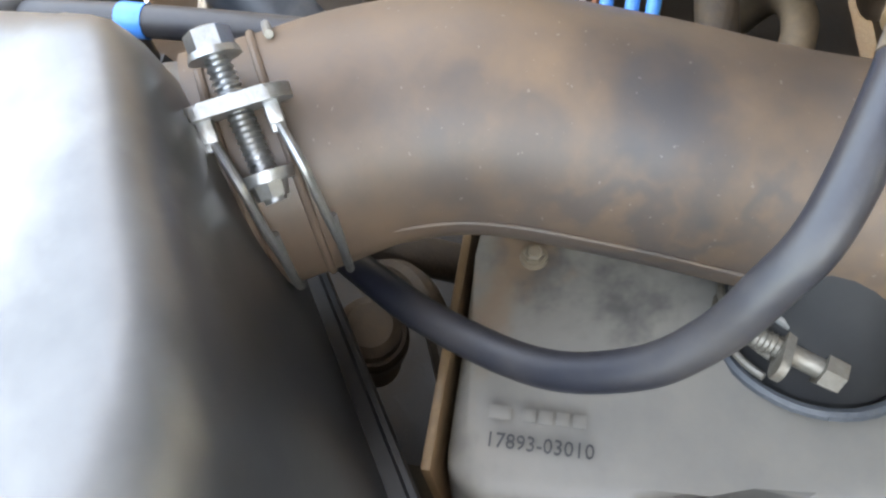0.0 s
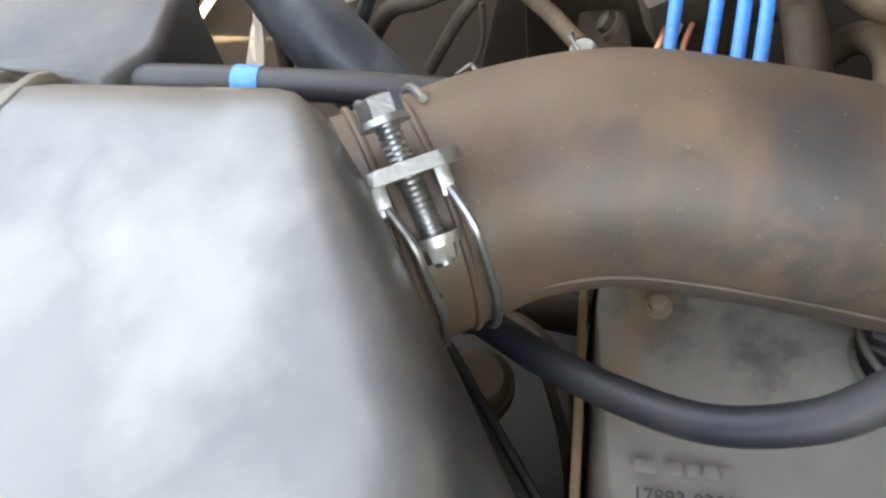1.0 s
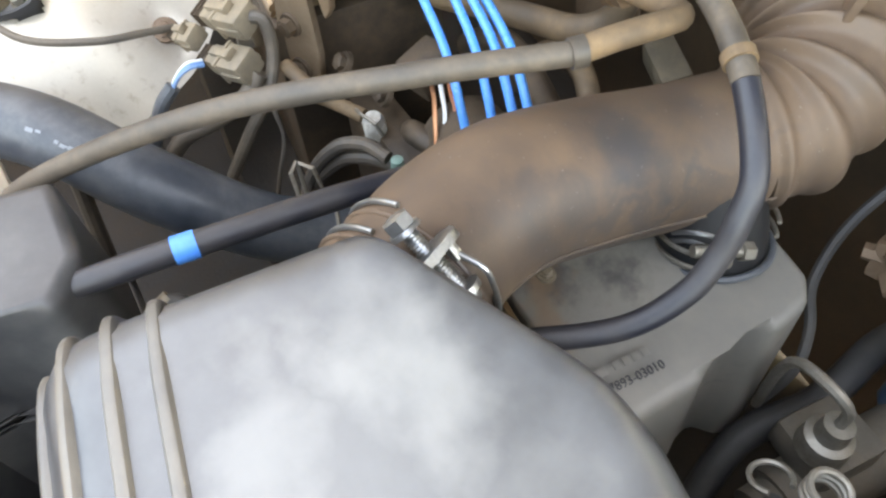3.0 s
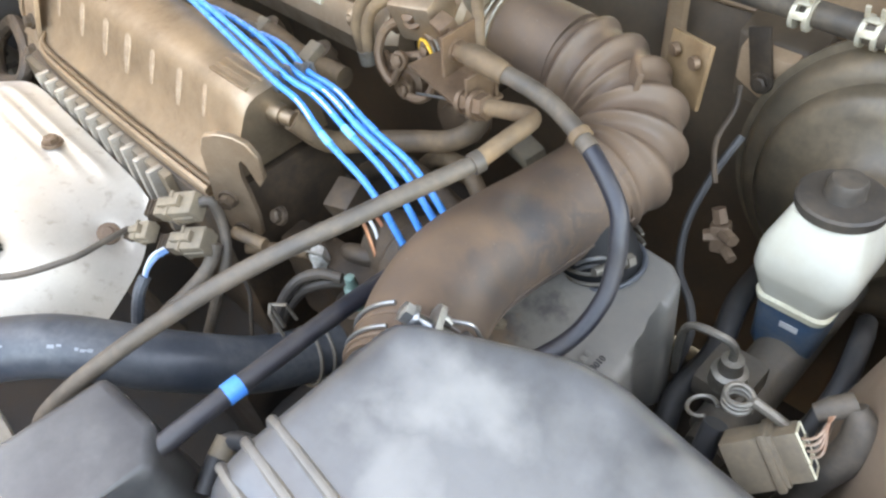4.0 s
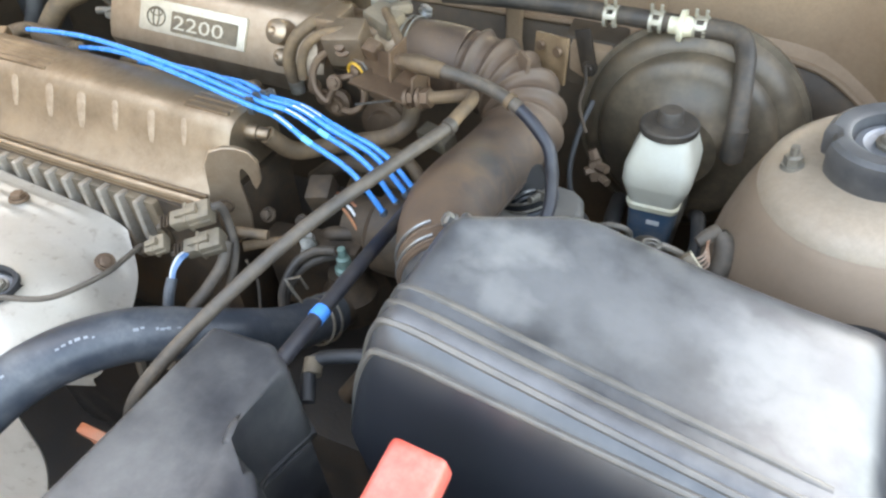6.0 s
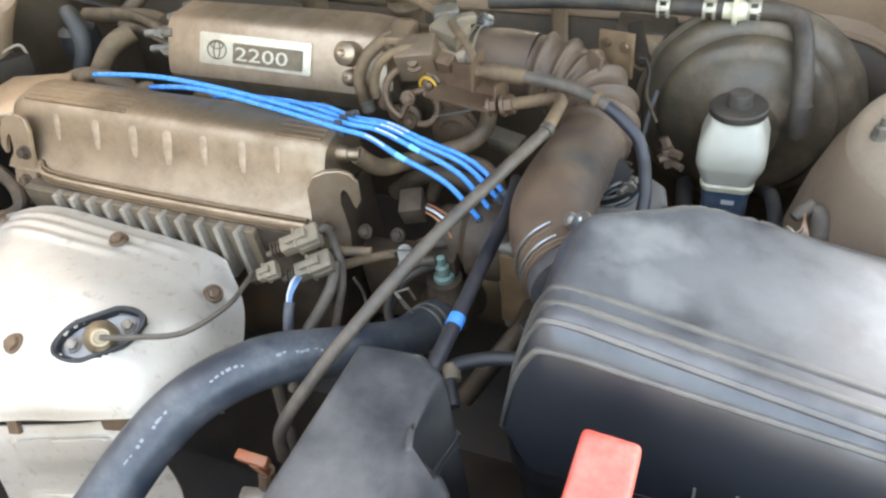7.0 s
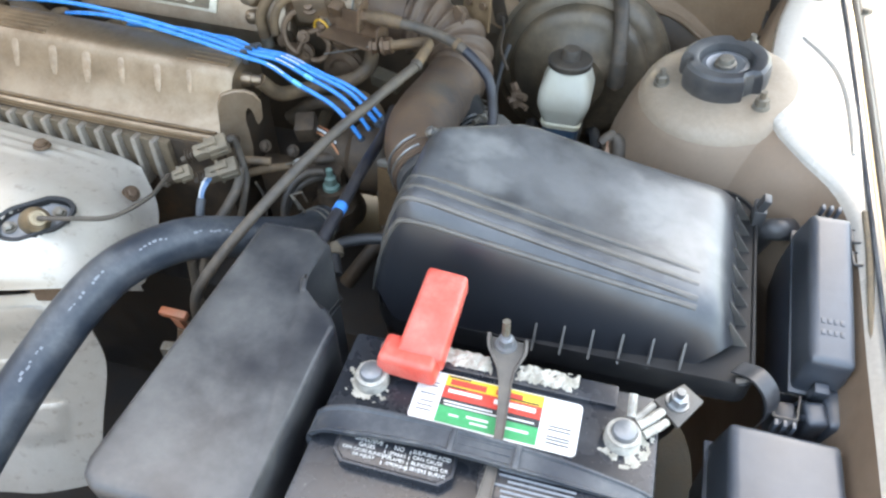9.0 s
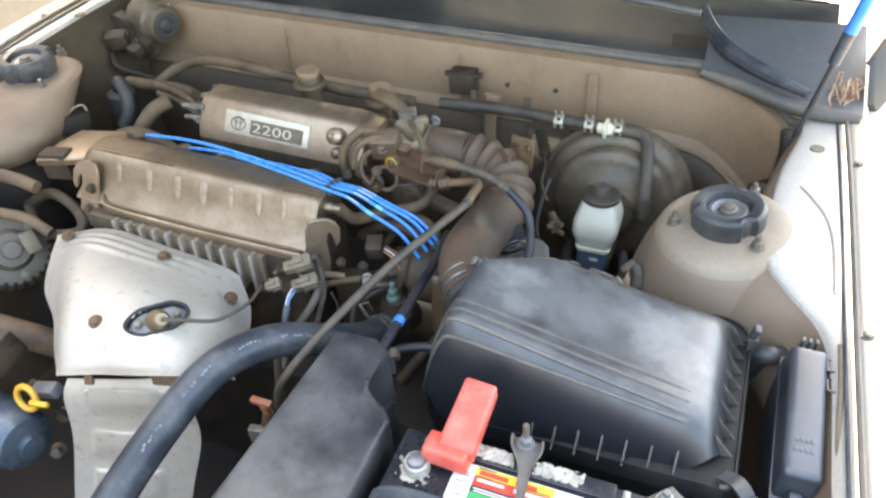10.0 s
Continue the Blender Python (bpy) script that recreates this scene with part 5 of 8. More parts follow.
def battery():
    t = thing("car_battery", (0.098, -0.04, 0.61), "black car battery with a colourful label and corroded terminals", "battery")
    bm = bmesh.new()
    rbox(bm, (0.262, 0.176, 0.20), Matrix.Translation((0.099, -0.042, BT - 0.20)), 0.006)
    part("case", bm, M_BATTERY, t)
    bm = bmesh.new()
    rbox(bm, (0.200, 0.020, 0.006), Matrix.Translation((0.095, 0.036, BT - 0.002)), 0.002)
    part("rear_ledge", bm, M_BATTERY, t)
    # corrosion: lumpy crust where the noise stands high enough
    def crust(bm, grid, z, cutoff, tall):
        for j in range(len(grid) - 1):
            for i in range(len(grid[0]) - 1):
                cell = [grid[j][i], grid[j][i + 1], grid[j + 1][i + 1], grid[j + 1][i]]
                lift = [noise.fractal(V(p.x * 170, p.y * 170, 3.1), 0.9, 2.1, 3) * 0.5 + p.z for p in cell]
                if sum(lift) / 4 > cutoff:
                    face = [bm.verts.new((p.x, p.y, z + tall * max(-0.25, min(1.0, h - cutoff)) + 0.0003)) for p, h in zip(cell, lift)]
                    bm.faces.new(face)
        bmesh.ops.remove_doubles(bm, verts=bm.verts[:], dist=0.00005)

    bm = bmesh.new()
    for xa, xb in ((0.030, 0.092), (0.112, 0.163)):
        grid = [[V(xa + (xb - xa) * i / 60, 0.029 + 0.018 * j / 18, 0.55 * min(1, 6 * i / 60, 6 * (1 - i / 60)) * math.sin(math.pi * j / 18) ** 0.5) for i in range(61)] for j in range(19)]
        crust(bm, grid, BT + 0.0042, 0.14, 0.0045)
    tagged(part("corrosion_crust", bm, M_CRUST, t, "cream crumbly corrosion along the rear ledge"), kind="stuff")
    bm = bmesh.new()
    for px, py, turn in ((-0.002, 0.002, 4.2), (0.202, 0.001, 5.4)):
        grid = [[V(px + q * math.cos(a), py + q * math.sin(a), 0.28 * (1 - j / 12) + 0.22 * math.cos(a - turn)) for a in np.linspace(0, 2 * math.pi, 61)] for j, q in enumerate(np.linspace(0.012, 0.025, 13))]
        crust(bm, grid, BT, 0.27, 0.0012)
    tagged(part("terminal_crust", bm, M_CRUST, t, "pale corrosion round the terminals"), kind="stuff")
    for x in (-0.002, 0.202):
        bm = bmesh.new()
        lathe(bm, (x, 0.001, BT - 0.001), (0, 0, 1), [(0, 0.0145), (0.003, 0.0140), (0.005, 0.0112), (0.0065, 0.0112)], 24)
        post = part("terminal_post", bm, M_CORRODED, t, "corroded lead terminal with clamp")
        for h, q in ((0.0050, 0.0114), (0.0085, 0.0108)):
            ring = [(x + q * math.cos(a), 0.001 + q * math.sin(a), BT + h) for a in np.linspace(0, 2 * math.pi, 25)]
            part("clamp_ring", made(tube, ring, 0.0028, 8, 1, False, False), M_CORRODED, post, "tan corroded clamp ring")
        bm = made(lathe, (x, 0.001, BT + 0.004), (0, 0, 1), [(0, 0.0098), (0.009, 0.0096), (0.0110, 0.0086), (0.0122, 0.0055), (0.0125, 0.001)], 20)
        part("bolt_head", bm, M_DULLSTEEL, post, "grey rounded bolt head")
    # vent caps with printed warnings
    for cx, w in ((0.039, 0.094), (0.150, 0.094)):
        bm = bmesh.new()
        prism(bm, [(cx + p, -0.060 + q, BT + 0.011) for p, q in rrect(w / 2, 0.0185, 0.009, 1)], (0, 0, -0.013), 0.002)
        part("vent_cap", bm, M_BATTERY, t)
        bm = bmesh.new()
        ring = [(cx + p, -0.060 + q, BT + 0.0112) for p, q in rrect(w / 2 - 0.003, 0.0158, 0.008, 1)]
        tube(bm, ring + ring[:1], 0.0006, 6, 1, False, False)
        part("cap_rim", bm, M_BATTERY, t)
    for text, x, y, size in (("EXPLOSIVE", 0.006, -0.0585, 0.0046), ("GASES", 0.0105, -0.0630, 0.0046), ("CAN CAUSE BLINDNESS", -0.001, -0.0672, 0.0036), ("OR INJURY", 0.008, -0.0712, 0.0036),
                             ("NO", 0.0375, -0.0595, 0.0050), ("-SPARKS", 0.034, -0.0640, 0.0038), ("-FLAMES", 0.034, -0.0682, 0.0038), ("-SMOKING", 0.034, -0.0724, 0.0038),
                             ("SULFURIC ACID", 0.052, -0.0585, 0.0042), ("CAN CAUSE", 0.053, -0.0630, 0.0042), ("BLINDNESS OR", 0.053, -0.0675, 0.0042), ("SEVERE BURNS", 0.053, -0.0720, 0.0042)):
        bm = letters(text, size, Matrix.Translation((x, y, BT + 0.0115)), 0.0002)
        part("warning_lettering", bm, M_PRINT, t)
    for x in (0.0315, 0.0505):
        for k in range(4):
            bm = bmesh.new()
            rbox(bm, (0.0007, 0.0026, 0.0004), Matrix.Translation((x, -0.0585 - 0.0045 * k, BT + 0.0112)), 0)
            part("dash_mark", bm, M_PRINT, t)
    for k in range(6):
        bm = bmesh.new()
        rbox(bm, (0.064 - 0.008 * (k % 3), 0.0017, 0.0005), Matrix.Translation((0.149 - 0.003 * (k % 2), -0.0535 - 0.0040 * k, BT + 0.0112)), 0)
        part("warning_bar", bm, M_FADEDPRINT, t)
    # label
    lab = bmesh.new()
    LM = axes_pose((0.1025, -0.001, BT + 0.0004), (1, -0.005, 0), (0, 0, 1))
    prism(lab, [LM @ V(p, q, 0.0006) for p, q in rrect(0.067, 0.0235, 0.004, 3)], (0, 0, -0.001))
    label = part("label", lab, M_LWHITE, t, "white label with yellow, red and green fields")
    x0, x1 = -0.045, 0.036
    for name, mt, a, b, c, d in (("yellow_field", M_LYEL, x0, x1, 0.0125, 0.0225), ("red_field", M_LRED, x0, x1, 0.001, 0.0125), ("dark_field", M_INK, x0, x1, -0.0065, 0.001), ("green_field", M_LGREEN, x0, x1, -0.0215, -0.0065)):
        bm = bmesh.new()
        prism(bm, [LM @ V(*p, 0.0010) for p in ((a, c), (b, c), (b, d), (a, d))], (0, 0, -0.0006))
        part(name, bm, mt, label)
    bars = [(M_LRED, -0.026, 0.0165, 0.030, 0.0055), (M_LRED, 0.008, 0.0165, 0.022, 0.0050), (M_INK, -0.034, 0.0212, 0.018, 0.0014), (M_INK, 0.018, 0.0138, 0.030, 0.0012), (M_LWHITE, -0.027, 0.0080, 0.028, 0.0030), (M_LWHITE, 0.014, 0.0078, 0.034, 0.0042), (M_INK, -0.034, 0.0118, 0.016, 0.0012),
            (M_LWHITE, -0.022, -0.0022, 0.040, 0.0012), (M_LWHITE, -0.018, -0.0050, 0.046, 0.0012), (M_LWHITE, 0.020, -0.0035, 0.024, 0.0012), (M_LWHITE, -0.012, -0.0120, 0.018, 0.0020), (M_LWHITE, -0.010, -0.0165, 0.014, 0.0016), (M_LWHITE, 0.020, -0.0130, 0.018, 0.0020), (M_LWHITE, -0.031, -0.0135, 0.008, 0.0016)]
    bars += [(M_INK, -0.056, q, 0.013, 0.0007) for q in (0.012, 0.009, 0.001, -0.006, -0.010, -0.014)] + [(M_INK, 0.052, q, 0.018, 0.0009) for q in (-0.002, -0.005, -0.011, -0.0135, -0.0165)]
    for mt, cx, cy, w, h in bars:
        bm = bmesh.new()
        prism(bm, [LM @ V(cx + p, cy + q, 0.0013) for p, q in ((-w / 2, -h / 2), (w / 2, -h / 2), (w / 2, h / 2), (-w / 2, h / 2))], (0, 0, -0.0004))
        part("label_bar", bm, mt, label)
    # carrying strap
    bm = bmesh.new()
    path = smooth_path([(-0.033, -0.052, BT - 0.014), (-0.030, -0.052, BT + 0.006), (-0.008, -0.048, BT + 0.016), (0.06, -0.0455, BT + 0.020), (0.13, -0.0465, BT + 0.019), (0.18, -0.047, BT + 0.014), (0.222, -0.047, BT + 0.004), (0.232, -0.047, BT - 0.015)], 6)
    rings = []
    for i, p in enumerate(path):
        way = (path[min(i + 1, len(path) - 1)] - path[max(i - 1, 0)]).normalized()
        side = V(0, 1, 0)
        upw = way.cross(side) * -1
        upw = upw if upw.z >= 0 or abs(way.z) > 0.9 else -upw
        w = float(np.interp(p.x, (-0.03, 0.0, 0.06, 0.12, 0.17, 0.23), (0.0105, 0.0125, 0.0105, 0.0100, 0.0090, 0.0055)))
        rings.append([p + side * a * w + upw * b for a, b in ((-1, -0.0016), (1, -0.0016), (1, 0.0026), (0.80, 0.0026), (0.66, 0.0008), (-0.66, 0.0008), (-0.80, 0.0026), (-1, 0.0026))])
    loft(bm, rings)
    strap = part("carrying_strap", bm, M_RUBBER, t, "black rubber carrying strap")
    for x in (0.079, 0.128):
        bm = bmesh.new()
        rbox(bm, (0.0045, 0.020, 0.0036), Matrix.Translation((x, -0.0465, BT + 0.0195)), 0.0012)
        part("strap_rib", bm, M_RUBBER, strap)
    for dy in (-0.006, 0.0, 0.006):
        bm = bmesh.new()
        rbox(bm, (0.040, 0.0014, 0.0016), Matrix.Translation((0.1035, -0.0465 + dy, BT + 0.0200)), 0.0004)
        part("grip_bar", bm, M_RUBBER, strap)


def hold_down():
    t = thing("battery_hold_down", (0.096, 0.065, 0.80), "black steel battery hold-down bar with stud and nut", "hold-down")
    bm = bmesh.new()
    rings = []
    for y, z, w in ((0.0625, 0.830, 0.0165), (0.056, 0.830, 0.0168), (0.050, 0.830, 0.0160), (0.043, 0.830, 0.0125), (0.034, 0.829, 0.0080), (0.022, 0.828, 0.0056), (0.0, 0.827, 0.0042), (-0.026, 0.827, 0.0036), (-0.06, 0.832, 0.0042), (-0.10, 0.834, 0.006), (-0.131, 0.830, 0.008), (-0.134, 0.80, 0.008)):
        x = 0.0985 + 0.17 * max(0.0, 0.062 - y) - 0.9 * max(0.0, 0.030 - y) ** 2
        ear = 0.0025 + 0.0035 * min(1.0, max(0.0, (y - 0.045) / 0.015))
        rings.append([V(x + w * a, y, z + b) for a, b in ((-1, -0.0015), (1, -0.0015), (1.05, ear), (0.90, ear), (0.80, 0.0008), (-0.80, 0.0008), (-0.90, ear), (-1.05, ear))])
    loft(bm, rings)
    part("bar", bm, M_SEAL, t)
    bm = made(cyl, (0.098, 0.057, 0.80), (0.0965, 0.061, 0.857), 0.0036, 0.0034, 10)
    part("stud", bm, M_DULLZINC, t)
    bm = bmesh.new()
    hexbolt(bm, (0.098, 0.057, 0.8315), (0, 0, 1), 0.0066, 0.009, 1.5)
    part("nut", bm, M_DULLSTEEL, t)
    t = thing("negative_cable_clamp", (0.235, 0.03, 0.81), "corroded negative battery cable clamp with bare wire ends", "cable clamp")
    bm = bmesh.new()
    prism(bm, [V(0.223, 0.042, 0.822), V(0.243, 0.022, 0.821), V(0.262, 0.052, 0.820), V(0.246, 0.064, 0.821)], (0, 0, -0.003), 0.001)
    part("plate", bm, M_SEAL, t, "dark grey flat cable lug")
    bm = bmesh.new()
    hexbolt(bm, (0.241, 0.044, 0.8215), (0.05, 0, 1), 0.0072, 0.009, 1.4)
    cyl(bm, (0.241, 0.044, 0.826), (0.241, 0.044, 0.838), 0.0040, 0.0036, 10)
    part("bolt", bm, M_ZINC, t)
    for p, q, r in (((0.212, 0.010, 0.829), (0.229, 0.028, 0.829), 0.0038), ((0.217, 0.004, 0.828), (0.233, 0.020, 0.828), 0.0034), ((0.209, 0.016, 0.827), (0.222, 0.033, 0.828), 0.0030)):
        bm = bmesh.new()
        tube(bm, [p, V(*p).lerp(V(*q), 0.5) + V(0.001, 0, 0.001), q], [r, r * 1.05, r * 0.9], 10, 3)
        part("wire_end", bm, M_CORRODED, t)
    bm = bmesh.new()
    cyl(bm, (0.206, 0.016, 0.830), (0.205, 0.032, 0.838), 0.0036, 0.0033, 10)
    part("clamp_bolt", bm, M_CORRODED, t)


def red_cover():
    t = thing("terminal_cover", (0.03, 0.03, 0.83), "red rubber cover flipped up over the positive terminal", "terminal cover")
    bm = bmesh.new()
    way = V(0.004, 0.078, 0.021)
    base = V(0.034, 0.018, 0.836)
    z = way.normalized()
    m = axes_pose(base, (1, 0.15, 0), z)
    rbox(bm, (0.039, 0.027, way.length), m, 0.005, 0.93, 3)
    part("upper_shell", bm, M_RED, t)
    bm = bmesh.new()
    rbox(bm, (0.052, 0.030, 0.022), axes_pose((0.026, 0.018, 0.827), (1, -0.05, 0), (0, 0, 1)), 0.005, 0.9, 3)
    part("lower_shell", bm, M_RED, t)
    bm = bmesh.new()
    hexbolt(bm, (0.006, 0.026, 0.835), (0, 0, 1), 0.006, 0.006, 1.4)
    tagged(part("terminal_bolt", bm, M_ZINC), "small corroded clamp bolt beside the red cover", "bolt")


inlet_box()
battery()
hold_down()
red_cover()


# ---- boxes along the fender ----
def fuse_box(cx, y0, y1, z0, z1, w, deep, label, name):
    t = thing(name, (cx, (y0 + y1) / 2, min(z0, z1) - deep), label, "fuse box")
    way = V(0, y1 - y0, z1 - z0)
    n = V(0, -(z1 - z0), y1 - y0).normalized()
    mid = V(cx, (y0 + y1) / 2, (z0 + z1) / 2)
    bm = bmesh.new()
    rbox(bm, (w, way.length, deep), axes_pose(mid - n * deep, (1, 0, 0), n), 0.008, 0.90, 4)
    lid = part("lid", bm, M_FUSE, t)
    bm = bmesh.new()
    rbox(bm, (w * 1.06, way.length * 1.03, 0.005), axes_pose(mid - n * (deep + 0.001), (1, 0, 0), n), 0.002)
    part("lid_lip", bm, M_FUSE, lid)
    for k in (-1, 0, 1):
        bm = bmesh.new()
        rbox(bm, (0.0035, 0.006, 0.016), axes_pose(mid + way * 0.505 + V(0.007 * k, 0, 0) - n * 0.016, (1, 0, 0), n), 0.001)
        part("comb_prong", bm, M_FUSE, lid)
    bm = bmesh.new()
    rbox(bm, (w * 0.92, way.length * 0.97, 0.09), axes_pose(mid - n * (deep + 0.085), (1, 0, 0), n), 0.006)
    part("base", bm, M_FUSE, t)
    for k in (-1, 1):
        bm = bmesh.new()
        rbox(bm, (w * 0.3, 0.010, 0.022), axes_pose(mid + way * 0.515 * k - n * (deep * 0.95), (1, 0, 0), n), 0.002)
        part("clip", bm, M_FUSE, t)
    return t, lid, mid, n, way


t, lid, mid, n, way = fuse_box(0.3655, 0.108, 0.276, 0.818, 0.854, 0.041, 0.05, "black plastic fuse box with a smooth dusty lid", "fuse_box")
for k in range(2):
    for j in range(4):
        bm = bmesh.new()
        rbox(bm, (0.0034, 0.0050, 0.0008), axes_pose(mid - way * (0.215 + 0.065 * k) + V(-0.0085 + 0.0052 * j, 0, 0), (1, 0, 0), n), 0.0003)
        part("moulded_bar", bm, M_FUSE, lid)
fuse_box(0.332, -0.10, 0.064, 0.792, 0.796, 0.096, 0.06, "larger black plastic relay box near the battery", "relay_box")


# ---- hoses, cables and wires ----
def hose(name, pts, r, material, label, category="hose", seg=14, step=6):
    bm = bmesh.new()
    tube(bm, pts, r, seg, step)
    return tagged(part(name, bm, material), label, category)


def radiator_hose():
    t = thing("radiator_hose", (-0.25, 0.1, 0.70), "thick black rubber upper radiator hose with faded white print", "hose")
    pts = [(-0.346, -0.274, 0.679), (-0.338, -0.145, 0.734), (-0.323, -0.036, 0.775), (-0.300, 0.056, 0.801), (-0.261, 0.122, 0.797), (-0.217, 0.176, 0.762), (-0.193, 0.230, 0.719), (-0.184, 0.290, 0.686)]
    bm = bmesh.new()
    path = tube(bm, pts, 0.0225, 28, 8)
    part("tube", bm, M_RUBBER, t)
    rnd = random.Random(5)
    for i in (14, 15, 16, 20, 21, 22, 23, 27, 28, 29, 33, 34, 35, 36):
        p = path[i].lerp(path[i + 1], rnd.random())
        way = (path[i + 1] - path[i - 1]).normalized()
        out = V(0.5, -0.45, 1)
        out = (out - way * out.dot(way)).normalized()
        side = way.cross(out)
        bm = bmesh.new()
        for k in range(2):
            rbox(bm, (rnd.uniform(0.002, 0.005), rnd.uniform(0.0012, 0.0026), 0.0004), axes_pose(p + out * 0.0224 + side * rnd.uniform(-0.001, 0.001) + way * 0.005 * k, way, out), 0)
        part("print_mark", bm, M_FADEDPRINT, t)
    c, w = V(-0.186, 0.270, 0.694), (path[-1] - path[-5]).normalized()
    cl = thing("spring_hose_clamp", c, "flat spring steel clamp on the radiator hose end", "hose clamp")
    u, v, w = frame_of(w)
    for k in (-0.006, 0.006):
        bm = bmesh.new()
        ring = [c + w * k + 0.0242 * (u * math.cos(a) + v * math.sin(a)) for a in np.linspace(0, 2 * math.pi, 33)]
        tube(bm, ring, 0.0016, 6, 1, False, False)
        part("band", bm, M_DULLZINC, cl)
    bm = bmesh.new()
    tube(bm, [(-0.198, 0.262, 0.730), (-0.206, 0.262, 0.752), (-0.196, 0.270, 0.752), (-0.192, 0.272, 0.735)], 0.0016, 6, 1, True, False)
    tube(bm, [(-0.188, 0.256, 0.733), (-0.198, 0.256, 0.752), (-0.206, 0.262, 0.752)], 0.0016, 6, 1, True, False)
    part("clamp_ear", bm, M_DULLZINC, cl)
    bm = bmesh.new()
    lathe(bm, (-0.184, 0.285, 0.688), (0.02, 0.25, -0.1), [(-0.01, 0.020), (0.02, 0.021), (0.03, 0.028), (0.05, 0.03), (0.07, 0.03)], 24)
    tagged(part("water_outlet", bm, M_DARKMETAL), "grimy cast water outlet at the radiator hose", "water outlet")


def long_cable():
    t = thing("throttle_cable_long", (-0.12, 0.3, 0.80), "long grey sheathed cable bent over to a bracket", "cable")
    bm = bmesh.new()
    tube(bm, [(-0.081, 0.379, 0.876), (-0.105, 0.315, 0.872), (-0.140, 0.236, 0.859), (-0.175, 0.169, 0.832), (-0.209, 0.113, 0.796), (-0.232, 0.088, 0.760), (-0.240, 0.083, 0.72)], 0.0058, 14)
    part("sheath", bm, M_CABLE, t)
    bm = bmesh.new()
    cyl(bm, (-0.081, 0.378, 0.876), (-0.0795, 0.385, 0.8765), 0.0072, 0.0074)
    part("collar", bm, M_CABLE, t)
    bm = bmesh.new()
    tube(bm, [(-0.081, 0.379, 0.876), (-0.078, 0.402, 0.879), (-0.078, 0.425, 0.878), (-0.086, 0.441, 0.872), (-0.103, 0.446, 0.866), (-0.142, 0.446, 0.856)], 0.0062, 12)
    part("bent_pipe", bm, M_OLDRUBBER, t, "bent dusty steel pipe")
    bm = bmesh.new()
    hexbolt(bm, (-0.142, 0.446, 0.856), (1, 0, 0.25), 0.010, 0.010, 1.2)
    hexbolt(bm, (-0.158, 0.448, 0.852), (1, 0, 0.25), 0.009, 0.008, 1.2)
    part("adjuster_nut", bm, M_BROWNMETAL, t)
    bm = made(cyl, (-0.158, 0.448, 0.852), (-0.235, 0.462, 0.822), 0.0012, 0.0012, 8)
    part("inner_wire", bm, M_ZINC, t, "bare steel inner wire")


def tape_cable():
    t = thing("taped_cable", (-0.1, 0.2, 0.78), "black sheathed cable with a band of blue tape", "cable")
    pts = [(-0.128, 0.422, 0.780), (-0.114, 0.347, 0.798), (-0.109, 0.264, 0.811), (-0.107, 0.192, 0.816), (-0.108, 0.144, 0.816), (-0.114, 0.100, 0.810)]
    bm = bmesh.new()
    tube(bm, pts, 0.0066, 14)
    part("sheath", bm, M_LOOP, t)
    bm = bmesh.new()
    tube(bm, [(-0.1071, 0.1975, 0.8157), (-0.1070, 0.192, 0.8160), (-0.1071, 0.1865, 0.8162)], 0.0071, 16, 3)
    part("tape_band", bm, M_BLUETAPE, t, "bright blue tape band")


def loop_cable():
    t = thing("accelerator_cable", (-0.03, 0.42, 0.78), "black accelerator cable looping over and beside the duct", "cable")
    pts = [(-0.146, 0.456, 0.887), (-0.090, 0.455, 0.880), (-0.042, 0.441, 0.871), (-0.008, 0.428, 0.848), (0.002, 0.418, 0.831), (0.006, 0.409, 0.814), (0.009, 0.393, 0.798), (0.005, 0.366, 0.783), (-0.011, 0.329, 0.775), (-0.036, 0.294, 0.764), (-0.071, 0.251, 0.748)]
    run = smooth_path(pts, 8)
    part("upper_sheath", made(tube, run[:18], 0.0064, 16, 1, True, False), M_CABLE, t)
    part("sheath", made(tube, run[17:], 0.0061, 16, 1, True, False), M_LOOP, t)
    bm = bmesh.new()
    tube(bm, [(-0.172, 0.459, 0.886), (-0.150, 0.457, 0.887), (-0.128, 0.456, 0.885), (-0.122, 0.456, 0.884)], [0.006, 0.0095, 0.0082, 0.0074], 14)
    part("end_boot", bm, M_OLDRUBBER, t)
    bm = bmesh.new()
    cyl(bm, (-0.050, 0.4438, 0.8735), (-0.045, 0.442, 0.872), 0.0078)
    part("joint_ring", bm, M_OLDRUBBER, t)


